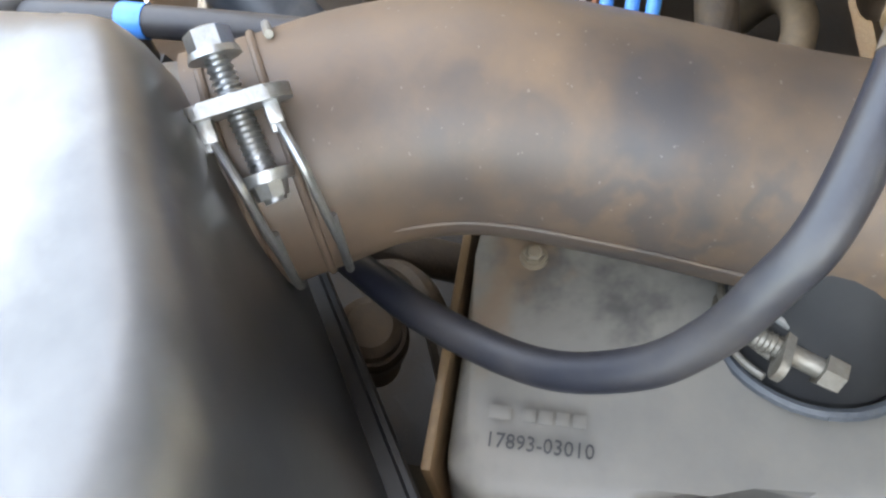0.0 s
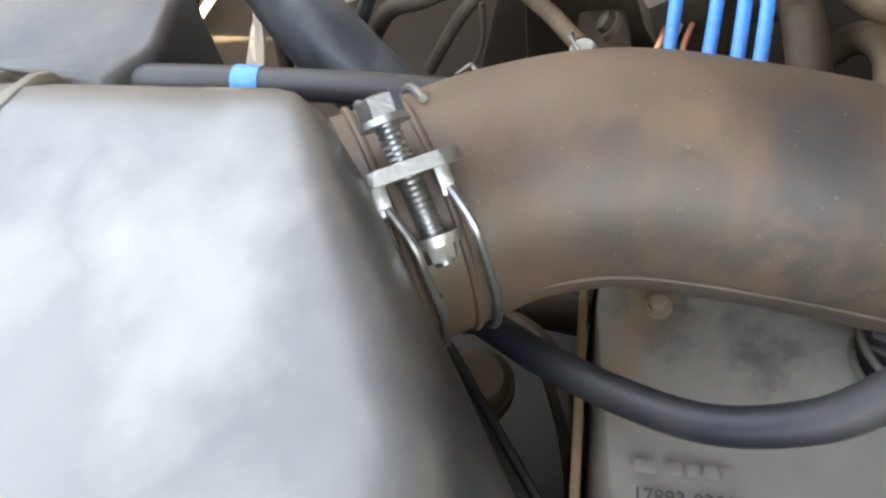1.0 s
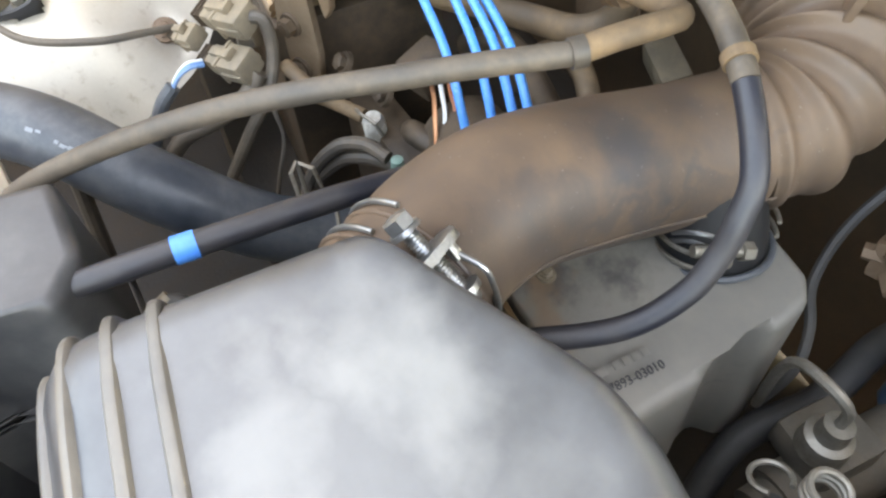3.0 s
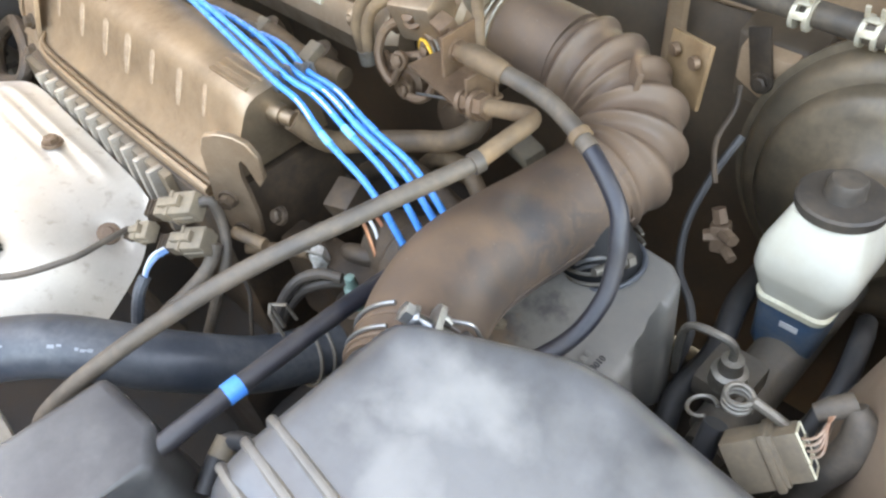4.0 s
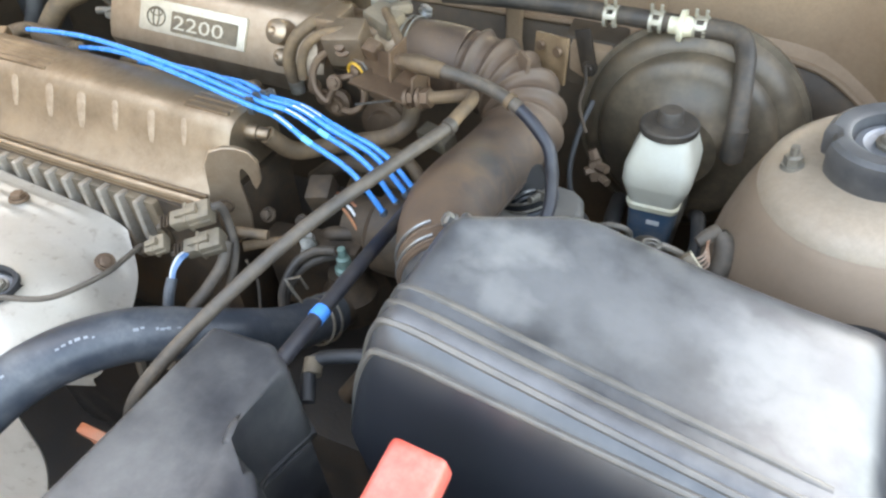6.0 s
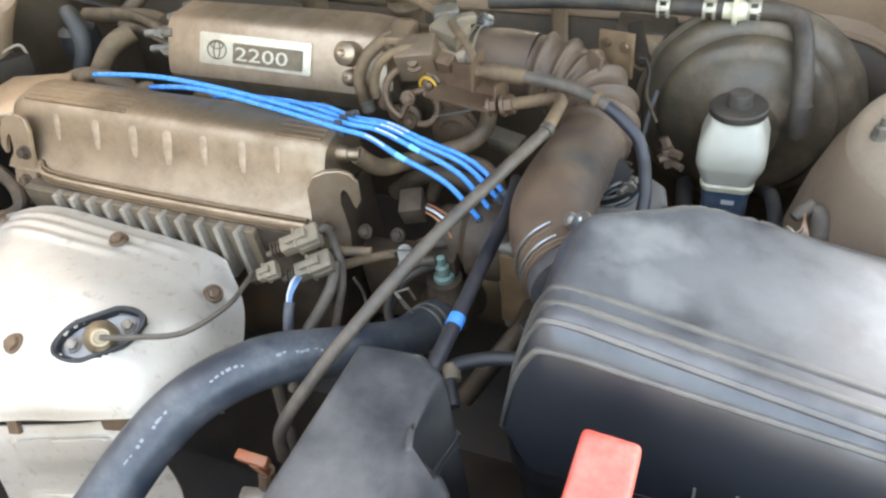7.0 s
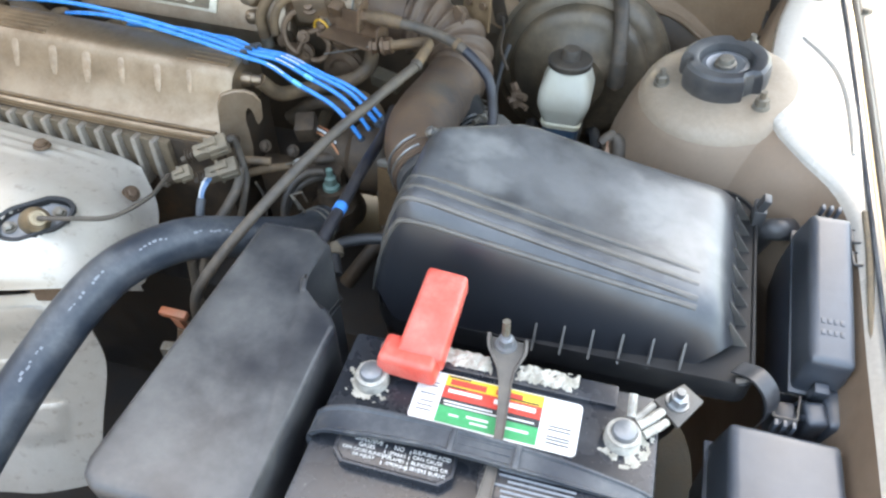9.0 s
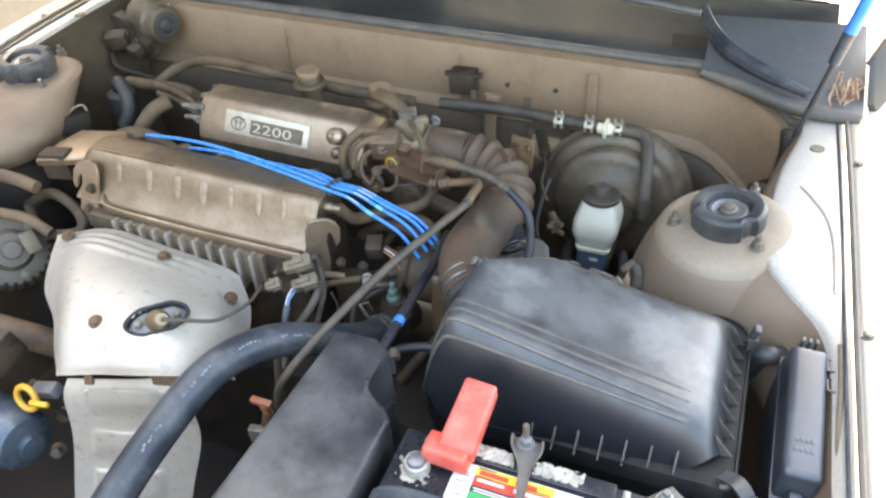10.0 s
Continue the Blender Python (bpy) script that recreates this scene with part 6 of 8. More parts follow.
def spark_wires():
    boots = [(-0.688, 0.418, 0.862), (-0.603, 0.418, 0.851), (-0.510, 0.416, 0.852), (-0.420, 0.415, 0.848)]
    clip = [(-0.298, 0.370, 0.863), (-0.297, 0.380, 0.863), (-0.296, 0.390, 0.860), (-0.295, 0.400, 0.856)]
    mids = [(-0.227, 0.362, 0.841), (-0.218, 0.378, 0.841), (-0.214, 0.386, 0.842), (-0.211, 0.394, 0.839)]
    ends = [(-0.146, 0.358, 0.772), (-0.140, 0.373, 0.775), (-0.134, 0.384, 0.781), (-0.130, 0.392, 0.784)]
    clip, mids, ends = ([row[1], row[0], row[2], row[3]] for row in (clip, mids, ends))
    for k in range(4):
        t = thing("spark_plug_wire", boots[k], "bright blue silicone spark plug wire with a black boot", "spark plug wire", "spark plug wires")
        b = Vector(boots[k])
        bow = ((0.004, 0.017, 0.002, 0.013), (0.0, 0.018, -0.001, 0.012), (0.003, 0.008, 0.003, 0.009), (0.003, 0.006, 0.003, 0.007))[k]
        pts = [b, b + V(0.02, -0.002, 0.008 if k < 2 else 0.003), b.lerp(Vector(clip[k]), 0.35) + V(0, bow[0], bow[1]), b.lerp(Vector(clip[k]), 0.7) + V(0, bow[2], bow[3]), clip[k], Vector(clip[k]).lerp(Vector(mids[k]), 0.5) + V(0, 0.002, 0.005), mids[k],
               Vector(mids[k]).lerp(Vector(ends[k]), 0.5) + V(0.006, 0.001, 0.009), ends[k]]
        bm = bmesh.new()
        path = tube(bm, pts, 0.0029, 12, 8)
        part("wire", bm, M_BLUE, t)
        bm = bmesh.new()
        tube(bm, [b + V(-0.002, 0, -0.03), b + V(-0.002, 0, -0.004), b + V(0.006, 0, 0.004), b + V(0.02, -0.002, 0.009)], [0.010, 0.0095, 0.0085, 0.006], 14)
        part("boot", bm, M_OLDRUBBER, t)
        bm = bmesh.new()
        m = Vector(mids[k])
        i = min(range(len(path)), key=lambda j: (path[j] - m).length)
        tube(bm, path[i - 1:i + 2], 0.0033, 12, 1, True, False)
        part("tape_mark", bm, M_CYAN if k < 2 else M_BLUETAPE, t)
        bm = bmesh.new()
        for j in range(5):
            p = path[i - 8 + j]
            w = (path[i - 7 + j] - path[i - 9 + j]).normalized()
            out = V(0.2, -0.5, 0.8)
            out = (out - w * out.dot(w)).normalized()
            rbox(bm, (0.0045, 0.0014, 0.0004), axes_pose(p + out * 0.0030, w, out), 0)
        tagged(part("print_marks", bm, M_PRINT, t), kind="stuff")
    t = thing("wire_separator", (-0.303, 0.392, 0.85), "black plastic separator comb holding four wires", "wire clip")
    bm = bmesh.new()
    rbox(bm, (0.008, 0.038, 0.008), axes_pose((-0.296, 0.386, 0.853), (1, 0.1, 0), (0, 0, 1)), 0.002)
    for c in clip:
        rbox(bm, (0.008, 0.003, 0.010), axes_pose(V(*c) + V(0, 0.0045, -0.004), (1, 0.1, 0), (0, 0, 1)), 0.001)
    part("comb", bm, M_BLACK, t)


radiator_hose()
long_cable()
tape_cable()
loop_cable()
spark_wires()
hose("breather_hose", [(-0.280, 0.366, 0.834), (-0.268, 0.385, 0.805), (-0.250, 0.415, 0.794), (-0.222, 0.440, 0.791), (-0.195, 0.457, 0.793), (-0.178, 0.472, 0.805), (-0.172, 0.478, 0.828)], 0.0095, M_OLDRUBBER, "dusty brown breather hose from the valve cover")


# ---- brakes ----
def brake_booster():
    t = thing("brake_booster", (0.10, 0.70, 0.55), "large dusty black steel brake booster drum", "brake booster")
    c, axis = V(0.085, 0.742, 0.712), V(0, -1, 0.14)
    bm = bmesh.new()
    lathe(bm, c, axis, [(0.0, 0.10), (0.02, 0.122), (0.045, 0.127), (0.050, 0.1275), (0.051, 0.134), (0.059, 0.134), (0.060, 0.127), (0.070, 0.123), (0.078, 0.117), (0.081, 0.108), (0.0815, 0.104), (0.092, 0.101), (0.098, 0.094), (0.101, 0.082), (0.104, 0.060), (0.110, 0.052), (0.115, 0.045), (0.122, 0.042), (0.124, 0.001)], 72)
    part("drum", bm, M_BOOSTER, t)
    bm = bmesh.new()
    lathe(bm, V(0.143, 0.628, 0.742), axis, [(0, 0.012), (0.008, 0.011), (0.010, 0.006), (0.03, 0.006)], 16)
    part("valve_grommet", bm, M_BROWNMETAL, t, "rust-coloured check valve grommet")
    vh = thing("vacuum_hose", (0.13, 0.67, 0.80), "dusty black vacuum hose along the firewall to the brake booster", "hose")
    run = [(0.143, 0.606, 0.746), (0.142, 0.610, 0.775), (0.137, 0.640, 0.815), (0.130, 0.672, 0.838), (0.115, 0.687, 0.847), (0.070, 0.690, 0.848), (0.0, 0.695, 0.848), (-0.06, 0.705, 0.846), (-0.15, 0.715, 0.842), (-0.25, 0.715, 0.838)]
    part("tube", made(tube, run, 0.0105, 14), M_HOSE, vh)
    part("end_sleeve", made(tube, [(0.143, 0.607, 0.744), (0.1428, 0.608, 0.758), (0.1425, 0.612, 0.778)], 0.0122, 14), M_HOSE, vh)
    for x in (-0.09, -0.19):
        bm = bmesh.new()
        rbox(bm, (0.012, 0.004, 0.035), axes_pose((x, 0.716, 0.832), (1, 0, 0), (0, 0.5, 1)), 0.001)
        part("support_clip", bm, M_DARKMETAL, vh)
    v = thing("check_valve", (0.058, 0.689, 0.848), "small ivory plastic check valve in the vacuum hose", "check valve")
    bm = bmesh.new()
    lathe(bm, (0.045, 0.689, 0.848), (1, -0.03, 0), [(0, 0.010), (0.010, 0.010), (0.011, 0.017), (0.016, 0.018), (0.017, 0.012), (0.026, 0.010)], 24)
    part("body", bm, M_PALE, v)
    for x in (-0.022, 0.030, 0.078):
        c = thing("spring_clip", (x, 0.693, 0.848), "pale spring clip on the vacuum hose", "hose clip", "vacuum hose clips")
        for k in (-0.0055, 0.0055):
            bm = made(lathe, (x + k - 0.0018, 0.6915, 0.848), (1, -0.03, 0), [(0, 0.0100), (0, 0.0124), (0.0036, 0.0124), (0.0036, 0.0100)], 24)
            part("band", bm, M_CLIP, c)
        for y, z, way in ((0.6800, 0.852, (0, -1, 0.35)), (0.6865, 0.8595, (0, -0.4, 1))):
            bm = bmesh.new()
            rbox(bm, (0.010, 0.006, 0.0016), axes_pose((x, y, z), (1, 0, 0), way), 0.0005)
            part("bridge", bm, M_CLIP, c)
        for k in (-0.0055, 0.0055):
            bm = bmesh.new()
            rbox(bm, (0.0036, 0.0022, 0.011), axes_pose((x + k, 0.685, 0.862), (1, 0, 0), (0, -0.35, 1)), 0.0006)
            part("ear", bm, M_CLIP, c)


def reservoir():
    t = thing("brake_fluid_reservoir", (0.078, 0.565, 0.69), "white plastic brake fluid reservoir with a dusty black cap", "fluid reservoir")
    c = V(0.079, 0.568, 0)
    axis = V(-0.01, 0.03, 1)
    bm = bmesh.new()
    ring = lambda ha, hb, z, dy=0: [V(c.x + p, c.y + q + dy, z) for p, q in rrect(ha, hb, min(ha, hb) * 0.36, 5)]  # noqa: E731
    loft(bm, [ring(0.021, 0.021, 0.712, -0.014), ring(0.0255, 0.0255, 0.715, -0.013), ring(0.0345, 0.0345, 0.739, -0.008), ring(0.0360, 0.0360, 0.744, -0.007), ring(0.0360, 0.0360, 0.760, -0.004), ring(0.0340, 0.0340, 0.767, -0.003), ring(0.0265, 0.0265, 0.788), ring(0.025, 0.025, 0.792)])
    part("tank", bm, M_WHITE, t, smooth=30)
    bm = bmesh.new()
    loft(bm, [ring(0.0260, 0.0260, 0.7095, -0.0135), ring(0.0272, 0.0272, 0.7105, -0.0135), ring(0.0288, 0.0288, 0.7165, -0.0125), ring(0.0272, 0.0272, 0.7185, -0.0125)])
    part("seam_rim", bm, M_PALE, t, "yellowed seam rim")
    bm = bmesh.new()
    lathe(bm, V(c.x, c.y, 0.790), axis, [(0, 0.027), (0.002, 0.0300), (0.009, 0.0305), (0.0105, 0.0285), (0.0110, 0.0135), (0.0125, 0.0130), (0.022, 0.0128), (0.025, 0.011), (0.026, 0.004), (0.025, 0.001)], 40)
    part("cap", bm, M_HOSE, t, "dusty black ribbed cap")
    bm = bmesh.new()
    loft(bm, [ring(0.019, 0.020, 0.652, -0.016), ring(0.024, 0.023, 0.662, -0.015), ring(0.0258, 0.0252, 0.711, -0.013), ring(0.024, 0.023, 0.717, -0.013)])
    part("base", bm, M_BLUEGREY, t, "blue-grey lower body")
    bm = bmesh.new()
    rbox(bm, (0.014, 0.0008, 0.006), axes_pose((0.083, 0.5298, 0.692), (1, 0, 0), (0, 0, 1)), 0)
    part("mark", bm, M_PRINT, t)
    m = thing("master_cylinder", (0.085, 0.52, 0.64), "grey cast brake master cylinder with steel pipes", "master cylinder")
    bm = bmesh.new()
    cyl(bm, (0.085, 0.63, 0.662), (0.082, 0.44, 0.648), 0.022, 0.021, 24)
    cyl(bm, (0.082, 0.44, 0.648), (0.082, 0.425, 0.647), 0.017, 0.016, 24)
    rbox(bm, (0.042, 0.046, 0.026), Matrix.Translation((0.07, 0.475, 0.662)), 0.008)
    part("barrel", bm, M_CASTGREY, m)
    bm = bmesh.new()
    lathe(bm, (0.073, 0.462, 0.69), (0, 0, 1), [(0, 0.014), (0.014, 0.013), (0.016, 0.009), (0.028, 0.008), (0.029, 0.001)], 20)
    part("outlet_fitting", bm, M_DULLZINC, m)
    for pts in ([(0.073, 0.462, 0.718), (0.072, 0.460, 0.735), (0.060, 0.455, 0.744), (0.042, 0.455, 0.738), (0.034, 0.458, 0.715), (0.03, 0.465, 0.66)],
                [(0.112, 0.396, 0.786), (0.122, 0.397, 0.783), (0.132, 0.400, 0.776), (0.140, 0.41, 0.76)]):
        bm = bmesh.new()
        tube(bm, pts, 0.0032, 8)
        part("brake_pipe", bm, M_DULLZINC, m)
    ring = []
    for k in range(66):
        a = 2 * math.pi * k / 22
        ring.append((0.104 + 0.0080 * math.cos(a), 0.396 + 0.0080 * math.sin(a), 0.773 + 0.0045 * k / 22))
    bm = bmesh.new()
    tube(bm, ring, 0.0016, 8, 1, True, False)
    part("pipe_coil", bm, M_DULLZINC, m, "coiled steel brake pipe")
    b = thing("brake_pipe_union", (0.012, 0.54, 0.72), "brown brass brake pipe union block", "pipe union")
    bm = bmesh.new()
    rbox(bm, (0.015, 0.014, 0.024), axes_pose((0.016, 0.537, 0.732), (1, 0.3, 0), (-0.22, 0.15, 1)), 0.003)
    cyl(bm, (0.011, 0.540, 0.756), (0.006, 0.543, 0.766), 0.0062, 0.0056, 6)
    cyl(bm, (0.014, 0.538, 0.746), (0.003, 0.531, 0.744), 0.0056, 0.0050, 6)
    cyl(bm, (0.016, 0.537, 0.750), (0.027, 0.531, 0.752), 0.0060, 0.0052, 6)
    cyl(bm, (0.018, 0.536, 0.738), (0.030, 0.528, 0.737), 0.0048, 0.0044, 6)
    part("block", bm, M_UNION, b)
    hose("union_pipe", [(-0.004, 0.551, 0.780), (-0.012, 0.56, 0.79), (-0.020, 0.575, 0.80), (-0.022, 0.60, 0.812), (-0.028, 0.615, 0.822)], 0.0022, M_DARKMETAL, "thin brake pipe from the union block", "pipe", 8)
    hose("union_pipe", [(-0.012, 0.60, 0.79), (-0.018, 0.575, 0.765), (-0.018, 0.545, 0.735), (-0.004, 0.515, 0.715), (0.018, 0.497, 0.705), (0.030, 0.482, 0.69), (0.028, 0.47, 0.65)], 0.0034, M_COWL, "black pipe curving down beside the union block", "pipe", 8)


brake_booster()
reservoir()


# ---- under and beside the duct ----
def grey_resonator():
    t = thing("intake_resonator", (-0.03, 0.41, 0.62), "grey moulded plastic resonator box dusted brown at one end", "resonator box")
    top = [V(-0.13, 0.338, 0.762), V(-0.05, 0.336, 0.759), V(0.028, 0.338, 0.748), V(0.036, 0.350, 0.746), V(0.032, 0.400, 0.748), V(0.018, 0.418, 0.751), V(0.012, 0.436, 0.752), V(0.026, 0.450, 0.750), V(0.020, 0.476, 0.752), V(0.006, 0.486, 0.754), V(-0.13, 0.490, 0.764)]
    bm = bmesh.new()
    prism(bm, top, (0.004, -0.004, -0.12), 0.007, 3)
    part("box", bm, M_BOXGREY, t, smooth=50)
    m = axes_pose((0.0205, 0.3505, 0.7530), (-0.02, 1, 0.02), (0.13, 0, 1))
    bm = letters("17893-03010", 0.0070, m @ Matrix.Diagonal((0.95, 1, 1, 1)), 0.0004)
    part("moulded_number", bm, M_INK, t, "moulded part number 17893-03010")
    for k, (a, w) in enumerate(((0.004, 0.007), (0.0135, 0.004), (0.019, 0.004), (0.0245, 0.004), (0.030, 0.004))):
        bm = bmesh.new()
        rbox(bm, (w, 0.0045, 0.0006), m @ Matrix.Translation((a, 0.0115, 0.0)), 0.0002)
        part("moulded_bar", bm, M_BOXGREY, t)
    bm = bmesh.new()
    hexbolt(bm, (-0.052, 0.358, 0.759), (0, 0, 1), 0.0040, 0.0035, 1.4)
    part("bolt", bm, M_CONN, t)
    # brown-edged steel bracket along its end
    bm = bmesh.new()
    rbox(bm, (0.15, 0.0035, 0.10), axes_pose((-0.05, 0.331, 0.655), (1, 0.02, -0.06), (0.06, 0, 1)), 0.001)
    tagged(part("resonator_bracket", bm, M_OIL), "rust-brown steel bracket plate beside the resonator", "bracket")
    # stub hose with its own wire clamp
    h = thing("resonator_stub_hose", (-0.035, 0.455, 0.74), "short black rubber hose between duct and resonator", "hose")
    # hose in the same near-black, which paints the shade under the duct
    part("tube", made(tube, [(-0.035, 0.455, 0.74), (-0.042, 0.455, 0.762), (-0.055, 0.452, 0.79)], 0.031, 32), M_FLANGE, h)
    bead = [V(-0.036, 0.455, 0.752) + 0.0315 * V(math.cos(a), math.sin(a), 0.2 * math.cos(a)) for a in np.linspace(0, 2 * math.pi, 41)]
    part("bead", made(tube, bead, 0.0022, 8, 1, False, False), M_RUBBER, h)
    c = V(-0.038, 0.455, 0.764)
    cl, s, q, w = wire_clamp("stub_hose_clamp", c, (-0.2, -0.02, 1), 0.0315, 0.010, V(1, 0.1, 0.1), "dull zinc wire clamp with bolt on the stub hose", M_DULLZINC)
    a, b = V(-0.0205, 0.424, 0.778), V(-0.0125, 0.4495, 0.7725)
    way = (b - a).normalized()
    part("bolt", made(cyl, a, b, 0.0034, 0.0034, 12), M_DULLZINC, cl)
    bm = bmesh.new()
    for k in range(9):
        cyl(bm, a.lerp(b, 0.08 + 0.06 * k), a.lerp(b, 0.10 + 0.06 * k), 0.0039, 0.0034, 10)
    part("bolt_thread", bm, M_DULLZINC, cl)
    part("bolt_head", made(cyl, b, b + way * 0.0065, 0.0056, 0.0053, 6), M_DULLZINC, cl)
    across = V(0.93, -0.30, 0.10)
    across = (across - way * across.dot(way)).normalized()
    up = way.cross(across).normalized()
    bm = bmesh.new()
    mid = V(-0.0158, 0.4385, 0.7750)
    prism(bm, [mid + across * p + up * q - way * 0.0012 for p, q in rrect(0.0108, 0.0046, 0.0040, 5)], way * 0.0028, 0.0006)
    part("plate", bm, M_DULLZINC, cl)
    for dz in (-0.003, 0.004):
        bm = bmesh.new()
        tube(bm, [mid + across * (-0.008 + dz * 0.6) + V(0, 0.001, dz), (-0.024, 0.434, 0.778 + dz), (-0.030, 0.428, 0.777 + dz), (-0.037, 0.4245, 0.771 + dz)], 0.0015, 8, 5)
        part("wire_loop", bm, M_ZINC, cl)


grey_resonator()
hose("vacuum_tube", [(-0.098, 0.144, 0.768), (-0.108, 0.171, 0.779), (-0.085, 0.185, 0.783), (-0.055, 0.192, 0.785)], 0.0062, M_COWL, "short black vacuum tube beside the air cleaner", "hose", 12)
bm = bmesh.new()
cyl(bm, (-0.1045, 0.163, 0.776), (-0.109, 0.1745, 0.7795), 0.0078, 0.0078, 14)
tagged(part("tube_end_clip", bm, M_CONN), "pale grey clip on the end of the vacuum tube", "hose clip")


# ---- throttle body and its linkage ----
def throttle_body():
    t = thing("throttle_assembly", (-0.26, 0.55, 0.80), "grimy cast aluminium throttle body with linkage", "throttle body")
    bm = bmesh.new()
    lathe(bm, (-0.315, 0.556, 0.840), (1, 0, 0), [(0, 0.045), (0.012, 0.046), (0.016, 0.040), (0.055, 0.038), (0.06, 0.042), (0.075, 0.042), (0.08, 0.037), (0.11, 0.037)], 32)
    part("barrel", bm, M_ALU, t)
    for at, size, x, z, mt, name in (
        ((-0.262, 0.512, 0.850), (0.045, 0.035, 0.040), (1, 0.2, 0), (0, -0.3, 1), M_PLENUM, "sensor_housing"),
        ((-0.238, 0.548, 0.868), (0.040, 0.030, 0.024), (1, -0.4, 0), (0.1, -0.2, 1), M_CONN, "position_sensor"),
        ((-0.252, 0.575, 0.878), (0.030, 0.026, 0.018), (1, 0.5, 0), (0, 0, 1), M_DULLZINC, "connector_block"),
        ((-0.222, 0.560, 0.884), (0.024, 0.014, 0.012), (1, 0.7, 0), (0, 0, 1), M_CONN, "plug"),
        ((-0.292, 0.528, 0.862), (0.030, 0.045, 0.030), (1, 0, 0), (0, 0, 1), M_PLENUM, "shoulder"),
        ((-0.215, 0.500, 0.842), (0.050, 0.020, 0.018), (1, -0.25, 0), (0, 0, 1), M_BROWNMETAL, "stop_lug"),
        ((-0.262, 0.545, 0.775), (0.075, 0.055, 0.05), (1, 0, 0), (0, 0, 1), M_DARKMETAL, "idle_valve"),
    ):
        bm = bmesh.new()
        rbox(bm, size, axes_pose(at, x, z), 0.004)
        part(name, bm, mt, t)
    # cable quadrant, levers and spring
    u = V(0.25, -0.85, 0.35).normalized()
    c = V(-0.268, 0.484, 0.836)
    p, q, _ = frame_of(u)
    bm = bmesh.new()
    arc = [c + 0.030 * (p * math.cos(a) + q * math.sin(a)) for a in np.linspace(0.2, 4.2, 22)]
    tube(bm, arc, 0.0045, 8, 1, True, False)
    tube(bm, [arc[0], c, arc[-1]], 0.004, 8, 3, True, False)
    part("cable_quadrant", bm, M_BROWNMETAL, t)
    bm = bmesh.new()
    arc = [c + u * 0.006 + V(0.012, 0, -0.018) + 0.018 * (p * math.cos(a) + q * math.sin(a)) for a in np.linspace(-2.0, 1.4, 16)]
    tube(bm, arc, 0.004, 8, 1, True, False)
    part("kickdown_lever", bm, M_BROWNMETAL, t)
    bm = bmesh.new()
    coil = []
    for k in range(70):
        a = 2 * math.pi * k / 12
        coil.append(V(-0.247, 0.492, 0.842) + V(0.28, 0.94, 0) * (0.0048 * k / 12) + 0.012 * (V(0.94, -0.28, 0) * math.cos(a) + V(0, 0, 1) * math.sin(a)))
    tube(bm, coil, 0.0013, 6, 1, True, False)
    part("return_spring", bm, M_DULLZINC, t)
    bm = bmesh.new()
    ring = [V(-0.247, 0.489, 0.842) + 0.0125 * (V(0.94, -0.28, 0) * math.cos(a) + V(0, 0, 1) * math.sin(a)) for a in np.linspace(0, 2 * math.pi, 25)]
    tube(bm, ring, 0.0016, 6, 1, False, False)
    part("spring_ring", bm, M_YELLOW, t, "yellow-stained spring ring")
    for at, way in (((-0.290, 0.478, 0.812), (0, -1, 0.5)), ((-0.268, 0.474, 0.836), (0.2, -1, 0.4)), ((-0.306, 0.486, 0.818), (0, -1, 0.4)), ((-0.275, 0.48, 0.80), (0, -1, 0.4))):
        bm = bmesh.new()
        hexbolt(bm, at, way, 0.006, 0.005, 1.5)
        part("linkage_bolt", bm, M_BROWNMETAL, t)
    for at, way, prof in (
        ((-0.232, 0.515, 0.772), (0.1, -1, 0.15), [(0, 0.027), (0.004, 0.029), (0.006, 0.024), (0.009, 0.024), (0.010, 0.027), (0.014, 0.027), (0.016, 0.018), (0.022, 0.016), (0.023, 0.001)]),
        ((-0.285, 0.500, 0.795), (0.2, -1, 0.3), [(0, 0.016), (0.010, 0.016), (0.012, 0.010), (0.020, 0.009), (0.021, 0.001)]),
        ((-0.262, 0.497, 0.868), (0.1, -0.8, 0.6), [(0, 0.011), (0.006, 0.011), (0.007, 0.007), (0.013, 0.006), (0.014, 0.001)]),
        ((-0.246, 0.494, 0.846), (0.2, -1, 0.2), [(0, 0.008), (0.006, 0.008), (0.007, 0.005), (0.012, 0.004), (0.013, 0.001)]),
    ):
        part("linkage_boss", made(lathe, at, way, prof, 22), M_BROWNMETAL, t)
    for at, size, x, z in (((-0.222, 0.497, 0.862), (0.018, 0.016, 0.020), (1, -0.3, 0.1), (0, -0.4, 1)), ((-0.244, 0.502, 0.822), (0.050, 0.004, 0.016), (1, -0.2, -0.3), (0, -0.2, 1)),
                           ((-0.214, 0.492, 0.818), (0.034, 0.020, 0.010), (1, -0.3, -0.15), (0, -0.2, 1)), ((-0.300, 0.500, 0.842), (0.010, 0.006, 0.044), (1, 0, 0), (0.3, 0, 1))):
        bm = bmesh.new()
        rbox(bm, size, axes_pose(at, x, z), 0.002)
        part("linkage_plate", bm, M_BROWNMETAL, t)
    # bracket that carries the cables
    bm = bmesh.new()
    rbox(bm, (0.080, 0.003, 0.030), axes_pose((-0.185, 0.478, 0.848), (1, -0.25, -0.05), (0, 0.15, 1)), 0.001)
    rbox(bm, (0.090, 0.035, 0.003), axes_pose((-0.192, 0.468, 0.846), (1, -0.25, -0.08), (0, 0, 1)), 0.001)
